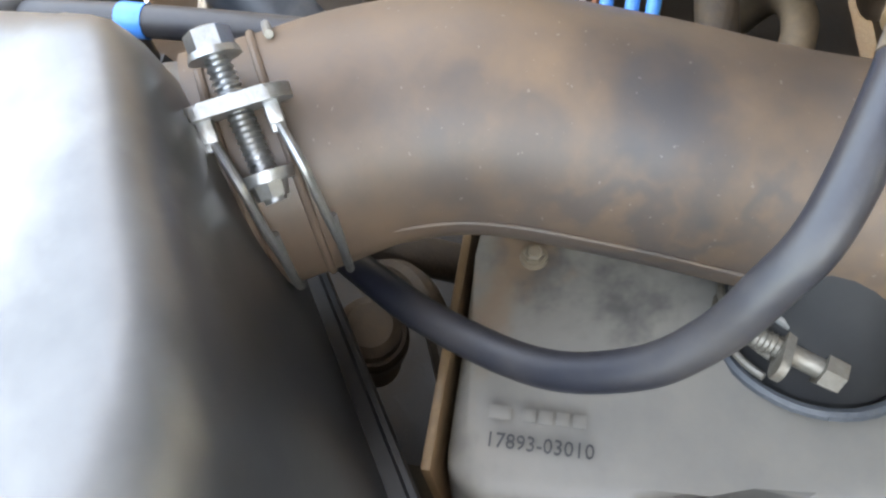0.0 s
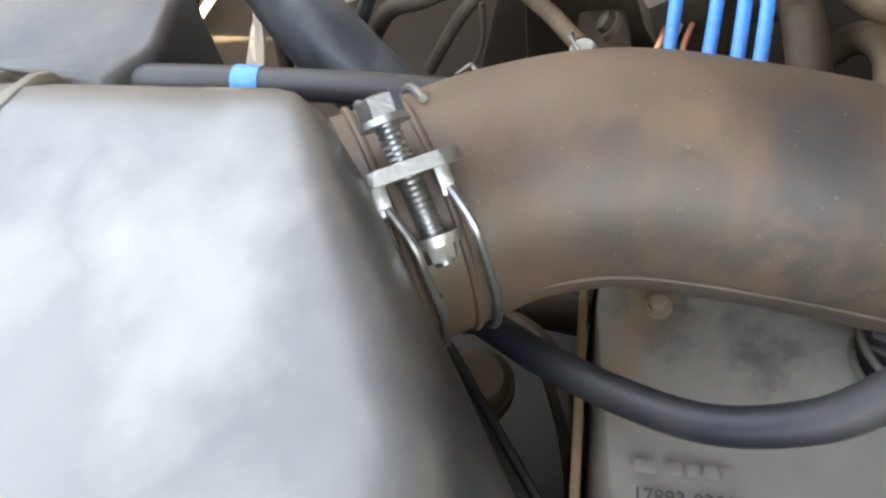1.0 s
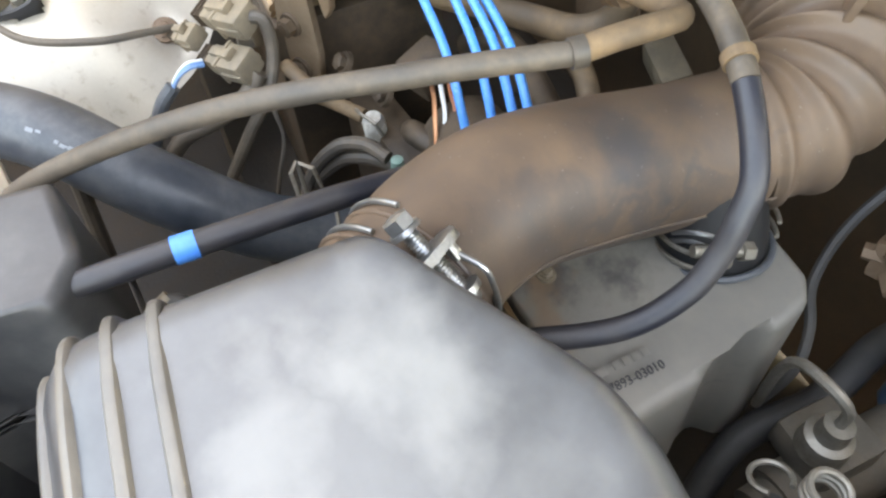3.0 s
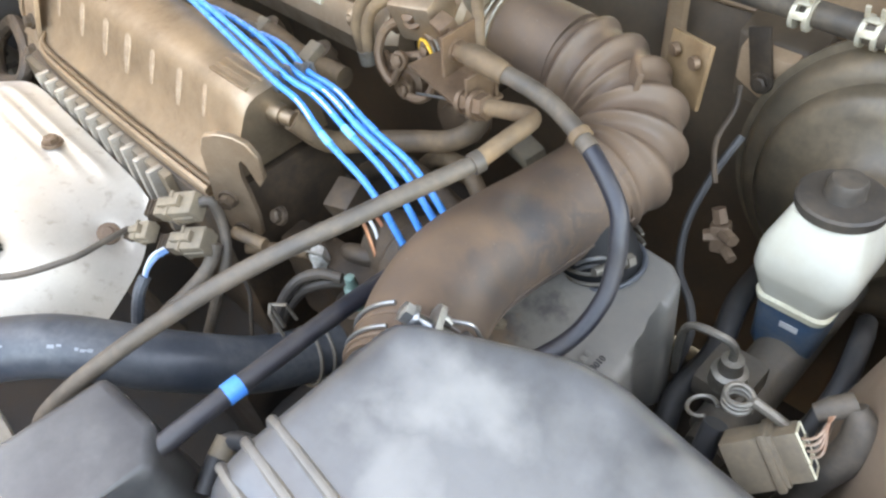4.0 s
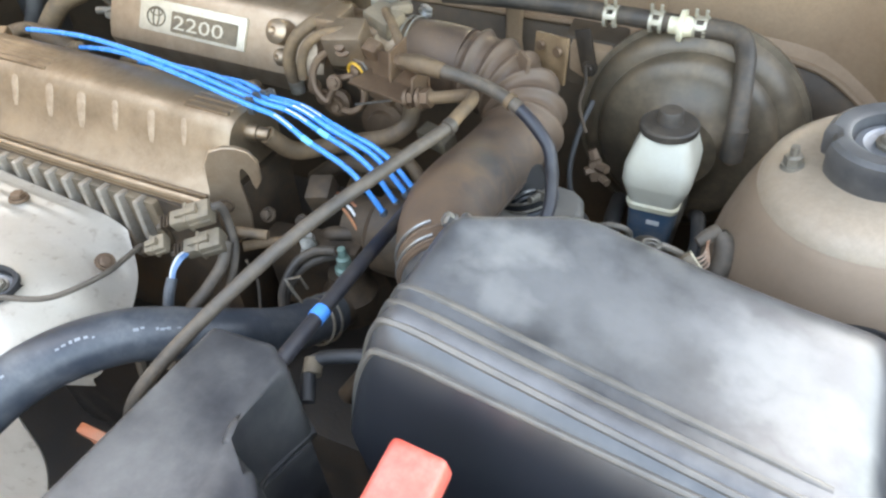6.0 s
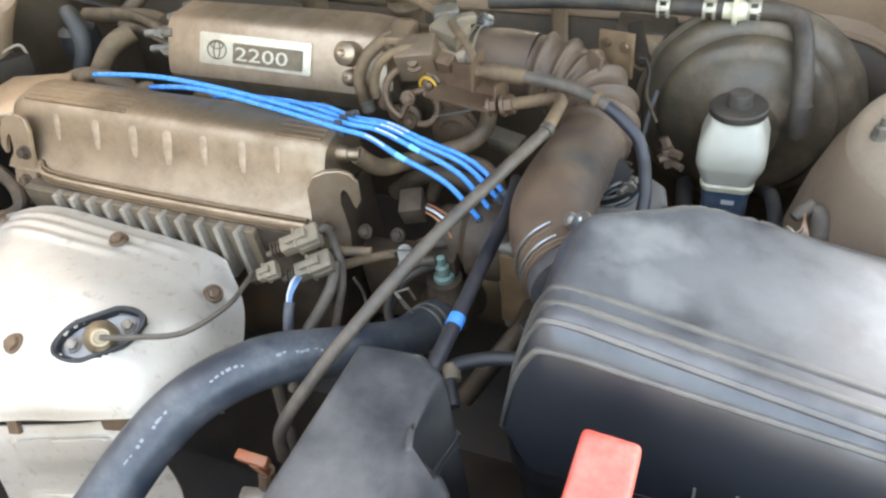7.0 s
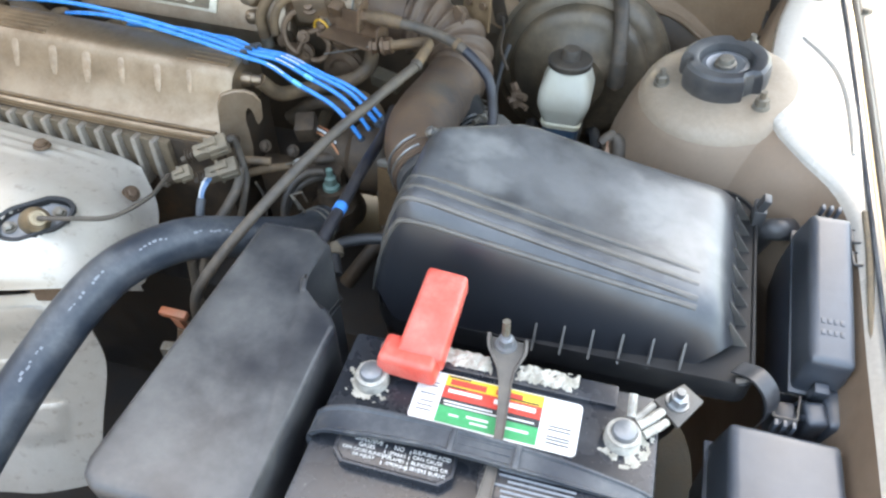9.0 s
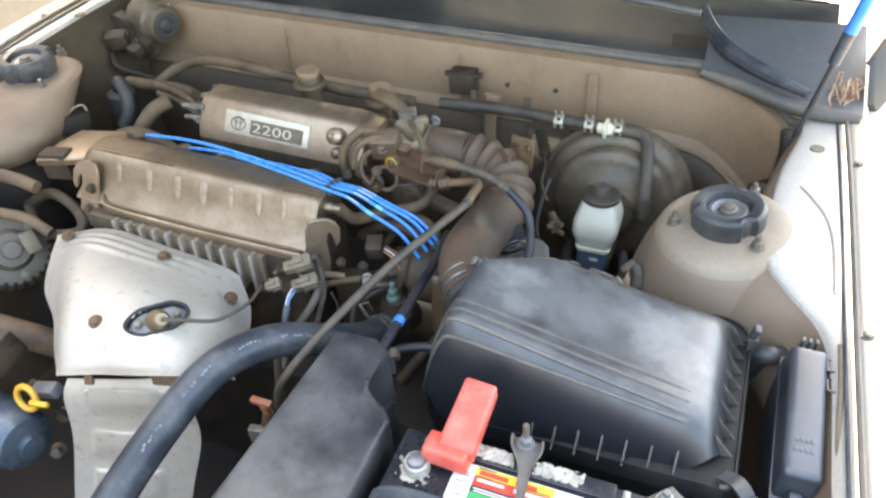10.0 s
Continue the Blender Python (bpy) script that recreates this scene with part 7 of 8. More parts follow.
    rbox(bm, (0.003, 0.030, 0.032), axes_pose((-0.152, 0.458, 0.845), (1, -0.1, 0), (0.1, 0, 1)), 0.001)
    rbox(bm, (0.003, 0.034, 0.034), axes_pose((-0.176, 0.462, 0.868), (1, 0, 0), (0.1, 0, 1)), 0.001)
    part("cable_bracket", bm, M_BROWNMETAL, t)
    bm = bmesh.new()
    hexbolt(bm, (-0.172, 0.459, 0.886), (1, 0, 0), 0.008, 0.008, 1.2)
    part("cable_nut", bm, M_BROWNMETAL, t)
    for k in (-0.0105, -0.003):
        bm = bmesh.new()
        ring = [(-0.204 + k, 0.558 + 0.041 * math.cos(a), 0.838 + 0.041 * math.sin(a)) for a in np.linspace(0, 2 * math.pi, 41)]
        tube(bm, ring, 0.0015, 6, 1, False, False)
        part("clamp_wire", bm, M_DULLZINC, t)
    bm = bmesh.new()
    hexbolt(bm, (-0.206, 0.585, 0.876), (0.5, 0.2, 1), 0.006, 0.006, 1.3)
    hexbolt(bm, (-0.214, 0.596, 0.872), (0.2, 0.2, 1), 0.006, 0.006, 1.3)
    part("clamp_screw", bm, M_ZINC, t)


throttle_body()
hose("bypass_hose", [(-0.300, 0.520, 0.886), (-0.308, 0.507, 0.884), (-0.322, 0.492, 0.872), (-0.332, 0.485, 0.850), (-0.332, 0.484, 0.832), (-0.330, 0.485, 0.815)], 0.0075, M_OLDRUBBER, "short thick dusty coolant bypass hose")
hose("bypass_hose", [(-0.262, 0.505, 0.884), (-0.280, 0.492, 0.884), (-0.298, 0.481, 0.874), (-0.306, 0.475, 0.856), (-0.308, 0.473, 0.835)], 0.0055, M_OLDRUBBER, "thin dusty hose looping over the linkage")
bm = made(cyl, (-0.330, 0.485, 0.822), (-0.329, 0.485, 0.808), 0.009, 0.009, 16)
tagged(part("hose_band", bm, M_DULLZINC), "dull steel band on the bypass hose", "hose clip")
for dy in (0.0, 0.013, 0.026):
    hose("idle_air_hose", [(-0.36, 0.64 + dy, 0.872), (-0.335, 0.62 + dy * 0.8, 0.888), (-0.30, 0.600 + dy * 0.6, 0.892), (-0.265, 0.585 + dy * 0.4, 0.884)], 0.0062, M_OLDRUBBER, "dusty rubber hose crossing behind the plenum", "hose", 10)
hose("vacuum_branch_hose", [(-0.236, 0.548, 0.890), (-0.214, 0.524, 0.888), (-0.196, 0.505, 0.875), (-0.186, 0.492, 0.852)], 0.005, M_OLDRUBBER, "thin dusty hose in front of the throttle collar", "hose", 10)
bm = bmesh.new()
rbox(bm, (0.045, 0.022, 0.020), axes_pose((-0.172, 0.523, 0.745), (1, -0.3, 0), (0, -0.2, 1)), 0.003)
tagged(part("wiring_plug", bm, M_CONN), "grimy grey plug below the cable bracket", "plug")

# ---- behind the plenum ----
for x, y, z, r in ((-0.478, 0.645, 0.872, 0.028), (-0.335, 0.645, 0.858, 0.026)):
    t = thing("vacuum_valve", (x, y, z), "round dusty vacuum valve with a flat cap behind the plenum", "vacuum valve", "vacuum valves")
    bm = bmesh.new()
    lathe(bm, (x, y, z), (0, -0.05, 1), [(-0.05, 0.016), (0.0, 0.018), (0.004, r), (0.010, r + 0.002), (0.014, r), (0.016, r * 0.75), (0.026, r * 0.72), (0.030, r * 0.66), (0.031, 0.001)], 32)
    part("valve_body", bm, M_OLDRUBBER, t)
    bm = made(lathe, (x, y, z + 0.0305), (0, -0.05, 1), [(-0.004, r * 0.74), (0.004, r * 0.74), (0.006, r * 0.66), (0.006, 0.001)], 28)
    part("cap", bm, M_TANPAINT, t, "paler dusty cap")
hose("heater_hose", [(-0.90, 0.63, 0.835), (-0.82, 0.62, 0.842), (-0.76, 0.62, 0.842), (-0.71, 0.60, 0.845)], 0.012, M_OLDRUBBER, "dusty brown heater hose at the firewall end")
hose("heater_hose", [(-0.86, 0.66, 0.82), (-0.82, 0.70, 0.848), (-0.75, 0.705, 0.868), (-0.65, 0.70, 0.868), (-0.55, 0.70, 0.856), (-0.44, 0.70, 0.846), (-0.30, 0.71, 0.835)], 0.011, M_OLDRUBBER, "long dusty black heater hose along the firewall")
hose("wiring_loom", [(-0.88, 0.45, 0.80), (-0.86, 0.50, 0.77), (-0.80, 0.50, 0.79), (-0.76, 0.53, 0.84), (-0.74, 0.56, 0.85)], 0.014, M_OLDRUBBER, "curved dusty black hose beside the far tower")
hose("brake_vacuum_pipe", [(-0.66, 0.47, 0.79), (-0.70, 0.47, 0.82), (-0.74, 0.46, 0.835), (-0.77, 0.45, 0.83)], 0.014, M_OLDRUBBER, "thick dusty hose end behind the valve cover")


def firewall_fittings():
    t = thing("firewall_solenoid", (-0.215, 0.79, 0.84), "dusty black solenoid bracket on the firewall", "solenoid")
    bm = bmesh.new()
    rbox(bm, (0.05, 0.035, 0.045), axes_pose((-0.225, 0.775, 0.835), (1, 0, 0), (0, 0, 1)), 0.005)
    part("coil_body", bm, M_DARKMETAL, t)
    for k in range(3):
        bm = bmesh.new()
        rbox(bm, (0.026, 0.012, 0.007), axes_pose((-0.245 + 0.024 * k, 0.765, 0.872 + 0.006 * (k % 2)), (1, 0.3, 0), (0, 0, 1)), 0.002)
        part("terminal", bm, M_DARKMETAL, t)
    bm = bmesh.new()
    loft(bm, [[V(x + 0.5 * w * a, 0.752 + 0.006 * b, z) for a, b in ((-1, 0), (-0.7, -0.8), (0, -1), (0.7, -0.8), (1, 0), (0.7, 0.8), (0, 1), (-0.7, 0.8))] for x, w, z in ((-0.160, 0.034, 0.850), (-0.164, 0.028, 0.825), (-0.166, 0.024, 0.80), (-0.167, 0.024, 0.77), (-0.166, 0.028, 0.745), (-0.165, 0.032, 0.725))])
    part("strap", bm, M_TANPAINT, t, "tan dusty strap down the firewall")
    t = thing("firewall_mount", (-0.05, 0.735, 0.76), "pressed steel mount with a bolt on the firewall", "mount")
    bm = bmesh.new()
    prism(bm, [V(-0.085, 0.720, 0.802), V(-0.010, 0.715, 0.80), V(-0.006, 0.705, 0.77), V(-0.025, 0.700, 0.742), V(-0.075, 0.705, 0.745)], (0, 0.03, 0.01), 0.004)
    part("plate", bm, M_LOWWALL, t)
    bm = bmesh.new()
    prism(bm, [V(-0.074, 0.704, 0.797), V(-0.022, 0.701, 0.796), V(-0.018, 0.698, 0.772), V(-0.045, 0.695, 0.757), V(-0.072, 0.699, 0.768)], (0, 0.012, 0.004), 0.003)
    part("pocket", bm, M_TANPAINT, t, "paler pressed pocket")
    bm = bmesh.new()
    rbox(bm, (0.020, 0.004, 0.055), axes_pose((-0.043, 0.693, 0.772), (1, 0, 0), (-0.25, 0.05, 1)), 0.0015)
    part("tab", bm, M_DARKMETAL, t)
    bm = bmesh.new()
    hexbolt(bm, (-0.043, 0.690, 0.778), (0, -1, 0.2), 0.007, 0.006, 1.5)
    part("bolt", bm, M_DARKMETAL, t)
    t = thing("duct_bracket", (-0.045, 0.555, 0.84), "black steel bracket with two holes behind the duct bend", "bracket")
    bm = bmesh.new()
    rbox(bm, (0.044, 0.004, 0.05), axes_pose((-0.057, 0.576, 0.820), (1, -0.4, 0), (0, 0.25, 1)), 0.001)
    part("plate", bm, M_OIL, t)
    for k in (-1, 1):
        bm = made(cyl, V(-0.057 + 0.011 * k, 0.5805 - 0.0045 * k, 0.857), V(-0.057 + 0.011 * k, 0.5825 - 0.0045 * k, 0.857) + V(-0.002, -0.006, 0), 0.0052, 0.0052, 14)
        part("hole_rim", bm, M_BROWNMETAL, t)


firewall_fittings()


# ---- lifting hooks ----
def lifting_hook(base, e, flip=1, up=(0, 0, 1)):
    t = thing("engine_lifting_hook", base, "flat pressed steel engine lifting hook, dusty", "lifting hook", "lifting hooks")
    base, e = Vector(base), Vector(e).normalized()
    up = Vector(up).normalized()
    nrm = e.cross(up).normalized()
    out = [(-0.002, -0.034), (0.004, -0.056), (0.014, -0.063), (0.031, -0.053), (0.035, -0.031), (0.035, -0.009), (0.034, 0.012), (0.037, 0.026), (0.041, 0.030), (0.045, 0.024), (0.046, 0.009), (0.048, 0.002), (0.055, 0.011),
           (0.057, 0.032), (0.051, 0.045), (0.041, 0.051), (0.028, 0.053), (0.015, 0.050), (0.007, 0.036), (0.004, 0.010), (-0.001, -0.015)]
    if flip < 0:
        out = [(a, b - 0.020) for a, b in out]
    bm = bmesh.new()
    prism(bm, [base + e * a * flip + up * b + nrm * 0.0025 for a, b in out], nrm * -0.005, 0.0008, 1)
    part("plate", bm, M_PLENUM, t)
    for a, b in ((0.014, -0.013), (0.014, -0.049)):
        bm = bmesh.new()
        at = base + e * a * flip + up * b
        sgn = -1 if nrm.y > 0 else 1
        hexbolt(bm, at + nrm * 0.0035 * sgn, nrm * sgn, 0.0065, 0.007, 1.4)
        part("bolt", bm, M_DARKMETAL, t)


lifting_hook((-0.302, 0.289, 0.808), (0.055, 0.031, 0))
lifting_hook((-0.684, 0.309, 0.840), (1, 0, 0), -1, (0.18, 0.38, 0.9))


# ---- connectors beside the valve cover ----
def connector(at, x, z, size, label, material):
    """Two plug halves with a latch, guide ribs, a ridged seal and the wires' boot."""
    t = thing("wiring_connector", at, label, "connector", "engine wiring connectors")
    m = axes_pose(at, x, z)
    w, d, h = size
    bm = bmesh.new()
    rbox(bm, (w * 0.62, d, h), m @ Matrix.Translation((w * 0.20, 0, 0)), 0.0022)
    part("housing", bm, material, t)
    bm = bmesh.new()
    rbox(bm, (w * 0.45, d * 0.80, h * 0.84), m @ Matrix.Translation((-w * 0.28, 0, h * 0.06)), 0.0025)
    plug = part("plug_end", bm, material, t)
    bm = bmesh.new()
    rbox(bm, (w * 0.55, d * 0.34, 0.0035), m @ Matrix.Translation((-w * 0.05, 0, h * 0.97)), 0.0012)
    rbox(bm, (w * 0.10, d * 0.46, 0.0055), m @ Matrix.Translation((w * 0.20, 0, h * 0.97)), 0.0012)
    part("latch", bm, material, t)
    for k in (-1, 1):
        bm = bmesh.new()
        rbox(bm, (w * 0.55, 0.0024, h * 0.30), m @ Matrix.Translation((w * 0.20, k * d * 0.5, h * 0.30)), 0.0008)
        part("side_rib", bm, material, t)
    bm = bmesh.new()
    rbox(bm, (0.0030, d * 1.10, h * 1.12), m @ Matrix.Translation((-w * 0.08, 0, -h * 0.05)), 0.0010)
    part("collar", bm, material, t)
    for k in range(3):
        bm = bmesh.new()
        rbox(bm, (0.0016, d * 0.70, h * 0.74), m @ Matrix.Translation((-w * (0.56 + 0.09 * k), 0, h * 0.10)), 0.0008)
        part("seal_ridge", bm, M_DARKMETAL, plug)
    bm = bmesh.new()
    tube(bm, [m @ V(-w * 0.48, 0, h * 0.45), m @ V(-w * 0.70, 0, h * 0.43), m @ V(-w * 0.92, 0, h * 0.34)], [0.0046, 0.0040, 0.0028], 10, 3)
    part("boot", bm, M_CABLE, plug)
    return m


connector((-0.293, 0.259, 0.802), (0.8, 0.45, 0.25), (0, -0.4, 1), (0.040, 0.020, 0.017), "dusty grey wiring connector clipped by the valve cover", M_CONN)
connector((-0.281, 0.251, 0.777), (0.8, 0.45, 0.25), (0, -0.4, 1), (0.038, 0.020, 0.017), "dusty grey wiring connector with white and blue leads", M_CONN)
connector((-0.321, 0.230, 0.782), (0.8, 0.45, 0.25), (0, -0.5, 1), (0.022, 0.016, 0.013), "small dusty connector on the sensor wire", M_CONN)
hose("taped_lead", [(-0.279, 0.268, 0.815), (-0.274, 0.275, 0.812), (-0.270, 0.274, 0.790), (-0.262, 0.262, 0.766), (-0.262, 0.244, 0.742), (-0.27, 0.22, 0.70)], 0.0043, M_CABLE, "dusty taped lead bending down from the connectors", "wire", 10)
hose("taped_lead", [(-0.266, 0.262, 0.782), (-0.265, 0.246, 0.766), (-0.270, 0.222, 0.752), (-0.277, 0.195, 0.738), (-0.288, 0.165, 0.69)], 0.0060, M_CABLE, "thick taped wiring bundle going down beside the engine", "wire", 12)
for k, mt in ((0, M_PRINT), (1, M_DULLBLUE), (2, M_DULLBLUE)):
    hose("sensor_lead", [(-0.292 + 0.003 * k, 0.230, 0.786), (-0.290 + 0.003 * k, 0.220, 0.788), (-0.291 + 0.002 * k, 0.211, 0.781), (-0.290 + 0.002 * k, 0.203, 0.772)], 0.0013, mt, "thin white or blue lead at the connector", "wire", 8)
hose("lead_sleeve", [(-0.288, 0.206, 0.776), (-0.286, 0.192, 0.762), (-0.284, 0.17, 0.72)], 0.0050, M_RUBBER, "black sleeve over the thin leads", "wire", 10)
hose("coolant_pipe", [(-0.270, 0.280, 0.778), (-0.256, 0.284, 0.777), (-0.240, 0.289, 0.775)], 0.0052, M_OLDRUBBER, "stub of dusty rubber hose under the connectors", "hose", 12)
hose("coolant_pipe", [(-0.275, 0.285, 0.752), (-0.255, 0.302, 0.750), (-0.234, 0.318, 0.746)], 0.0052, M_OLDRUBBER, "dusty rubber hose ending at a pale fitting", "hose", 12)
for k in (0, 1):
    hose("vacuum_line", [(-0.188, 0.318 + 0.006 * k, 0.746 - 0.010 * k), (-0.204, 0.308, 0.749 - 0.012 * k), (-0.218, 0.292, 0.742 - 0.013 * k), (-0.226, 0.272, 0.718 - 0.010 * k), (-0.220, 0.258, 0.690)], 0.0048, M_HOSE, "curved dusty vacuum line at the green switch", "hose", 10)
hose("ground_wire", [(-0.250, 0.262, 0.762), (-0.244, 0.262, 0.740), (-0.240, 0.250, 0.71), (-0.240, 0.235, 0.66)], 0.0016, M_CABLE, "thin grey wire hanging behind the long cable", "wire", 8)


def small_sensors():
    t = thing("temperature_sensor", (-0.225, 0.324, 0.72), "pale metal temperature sensor with a wire clip", "sensor")
    bm = bmesh.new()
    lathe(bm, (-0.225, 0.324, 0.72), (0.1, -0.1, 1), [(0, 0.010), (0.012, 0.010), (0.014, 0.008), (0.030, 0.008), (0.034, 0.006), (0.035, 0.001)], 14)
    part("body", bm, M_CORRODED, t)
    bm = bmesh.new()
    tube(bm, [(-0.238, 0.318, 0.740), (-0.236, 0.314, 0.752), (-0.224, 0.314, 0.757), (-0.214, 0.320, 0.754), (-0.213, 0.324, 0.742)], 0.0013, 6, 1, True, False)
    part("wire_clip", bm, M_DULLZINC, t)
    t = thing("thermo_switch", (-0.182, 0.322, 0.70), "faded green plastic switch on the thermostat housing", "switch")
    bm = bmesh.new()
    lathe(bm, (-0.182, 0.322, 0.715), (0, 0, 1), [(0, 0.0115), (0.008, 0.011), (0.010, 0.008), (0.021, 0.0075), (0.023, 0.005), (0.033, 0.0042), (0.034, 0.001)], 18)
    part("switch_body", bm, M_GREEN, t)
    bm = bmesh.new()
    lathe(bm, (-0.182, 0.322, 0.66), (0, 0, 1), [(0, 0.03), (0.03, 0.03), (0.04, 0.022), (0.058, 0.019)], 24)
    part("housing", bm, M_DARKMETAL, t)
    t = thing("distributor", (-0.16, 0.38, 0.68), "grimy dark distributor with wiring plug under the spark wires", "distributor")
    bm = bmesh.new()
    lathe(bm, (-0.20, 0.375, 0.735), (1, 0, 0), [(0, 0.030), (0.03, 0.034), (0.04, 0.045), (0.07, 0.046), (0.085, 0.040), (0.09, 0.02)], 32)
    part("housing", bm, M_DARKMETAL, t)
    for x, y, z in (((-0.146, 0.358, 0.772), (-0.140, 0.373, 0.775), (-0.134, 0.384, 0.781), (-0.130, 0.392, 0.784))):
        bm = bmesh.new()
        cyl(bm, (x + 0.012, y, z - 0.016), (x - 0.004, y, z + 0.005), 0.0068, 0.0048, 12)
        part("wire_tower", bm, M_RUBBER, t)
    bm = bmesh.new()
    rbox(bm, (0.026, 0.030, 0.026), axes_pose((-0.226, 0.369, 0.762), (1, 0.3, 0), (0, -0.3, 1)), 0.003)
    plug = part("plug", bm, M_DARKMETAL, t, "dusty brown wiring plug")
    for k, mt in enumerate((M_COPPER, M_PRINT, M_ORANGE)):
        bm = bmesh.new()
        tube(bm, [(-0.214, 0.362 + 0.006 * k, 0.772), (-0.200, 0.358 + 0.006 * k, 0.770), (-0.186, 0.352 + 0.007 * k, 0.762), (-0.17, 0.345, 0.74)], 0.0016, 6, 4)
        part("lead", bm, mt, plug)
    bm = bmesh.new()
    rbox(bm, (0.11, 0.03, 0.10), axes_pose((-0.225, 0.335, 0.64), (1, 0.1, 0), (0, 0, 1)), 0.006)
    tagged(part("thermostat_housing", bm, M_DARKMETAL), "grimy dark thermostat housing casting", "housing")
    for at in ((-0.262, 0.318, 0.772), (-0.195, 0.352, 0.742), (-0.235, 0.335, 0.757)):
        bm = bmesh.new()
        hexbolt(bm, at, (0, -0.8, 0.6), 0.006, 0.006, 1.4)
        tagged(part("engine_bolt", bm, M_DARKMETAL), "grimy hexagon bolt on the engine end", "bolt", "engine bolts")


small_sensors()


# ---- beside the master cylinder ----
def right_connector():
    t = thing("multi_pin_connector", (0.134, 0.39, 0.74), "grey multi-pin connector with bare copper leads", "connector")
    m = axes_pose((0.117, 0.374, 0.752), (-0.62, 0.30, 0.72), (0.66, 0.46, 0.50))
    bm = bmesh.new()
    rbox(bm, (0.032, 0.022, 0.030), m, 0.002)
    part("housing", bm, M_CONN, t)
    bm = bmesh.new()
    rbox(bm, (0.035, 0.025, 0.005), m @ Matrix.Translation((0, 0, 0.022)), 0.0015)
    part("collar", bm, M_CONN, t)
    bm = bmesh.new()
    rbox(bm, (0.029, 0.018, 0.014), m @ Matrix.Translation((0.0, 0, 0.028)), 0.0015)
    part("socket", bm, M_CONN, t)
    for k in range(3):
        bm = bmesh.new()
        ring = [m @ V(-0.0095 + 0.0095 * k + 0.0038 * a, 0.0075 * b, 0.0425) for a, b in ((-1, -1), (1, -1), (1, 1), (-1, 1), (-1, -1))]
        tube(bm, ring, 0.0008, 6, 1, False, False)
        part("cavity_rim", bm, M_PALE, t)
        # flat dark block paints the shade inside the cavity
        bm = bmesh.new()
        rbox(bm, (0.0064, 0.0130, 0.001), m @ Matrix.Translation((-0.0095 + 0.0095 * k, 0, 0.0414)), 0)
        part("cavity", bm, M_INK, t)
    eye = V(0.146, 0.418, 0.788)
    for k in range(4):
        bm = bmesh.new()
        tube(bm, [m @ V(-0.004 + 0.004 * k, 0.001, 0.040), m @ V(-0.002 + 0.003 * k, 0.002, 0.050), eye + V(0.001 * k, -0.004, 0.002)], 0.0009, 6, 4)
        part("copper_lead", bm, M_RUST, t)
    bm = bmesh.new()
    tube(bm, [eye + V(-0.006, -0.006, -0.004), eye, eye + V(0.008, 0.008, 0.004)], [0.0052, 0.0068, 0.0062], 12, 4)
    part("lead_sleeve", bm, M_CABLE, t, "frayed grey sleeve")
    bm = bmesh.new()
    tube(bm, [(0.155, 0.424, 0.791), (0.162, 0.420, 0.782), (0.164, 0.412, 0.768), (0.156, 0.398, 0.748), (0.148, 0.385, 0.715)], [0.006, 0.0095, 0.0105, 0.0095, 0.008], 14)
    tagged(part("taped_harness", bm, M_CABLE), "tape-wrapped wiring bundle beside the connector", "wire")
    hose("bundle_sleeve", [(0.098, 0.388, 0.756), (0.099, 0.372, 0.730), (0.100, 0.355, 0.69)], 0.0075, M_COWL, "short black open wiring sleeve", "wire", 14)
    for k in range(3):
        hose("bare_lead", [(0.135 + 0.006 * k, 0.352, 0.70), (0.138 + 0.006 * k, 0.345, 0.722), (0.142 + 0.006 * k, 0.352, 0.738)], 0.0014, M_DULLZINC, "thin stripped wire end", "wire", 6)
    ring = [V(0.086 + 0.0085 * math.cos(a), 0.392 + 0.0085 * math.sin(a), 0.758 + 0.004 * math.cos(a)) for a in np.linspace(0.4, 5.4, 18)]
    tagged(part("wire_loop", made(tube, ring, 0.0014, 6, 1, True, False), M_DULLZINC), "thin bare wire bent into an open loop", "wire")


right_connector()


# ---- at the right-hand fender ----
t = thing("hood_gas_strut", (0.336, 0.705, 0.81), "gas strut with a bright blue cylinder holding the hood", "gas strut")
a, b = V(0.336, 0.705, 0.822), V(0.402, 0.760, 1.14)
bm = made(cyl, a, a.lerp(b, 0.62), 0.0042, 0.0042, 14)
part("rod", bm, M_INK, t)
bm = bmesh.new()
cyl(bm, a.lerp(b, 0.50), a.lerp(b, 0.64), 0.0085, 0.0095, 16)
part("rod_sleeve", bm, M_RUBBER, t)
bm = made(cyl, a.lerp(b, 0.64), b, 0.0095, 0.0095, 20)
part("cylinder", bm, M_BLUETAPE, t, "bright blue cylinder")
bm = bmesh.new()
rbox(bm, (0.018, 0.02, 0.022), axes_pose(a - V(0, 0, 0.016), (1, 0, 0), (0, 0, 1)), 0.003)
part("ball_socket", bm, M_BLACK, t)
t = thing("hood_hinge_assembly", (0.41, 0.80, 0.88), "dark hood hinge with a frayed copper-coloured wire bundle", "hinge")
rnd = random.Random(21)
for k in range(16):
    foot_x, foot_y = 0.402 + rnd.uniform(-0.012, 0.012), 0.782 + rnd.uniform(-0.012, 0.012)
    pts = [V(foot_x, foot_y, 0.890)]
    for j in range(4):
        pts.append(pts[-1] + V(rnd.gauss(0.001, 0.006), rnd.gauss(0.0, 0.006), rnd.uniform(0.008, 0.016)))
    part("strand", made(tube, pts, rnd.uniform(0.0010, 0.0019), 6, 3), M_RUST, t)
bm = bmesh.new()
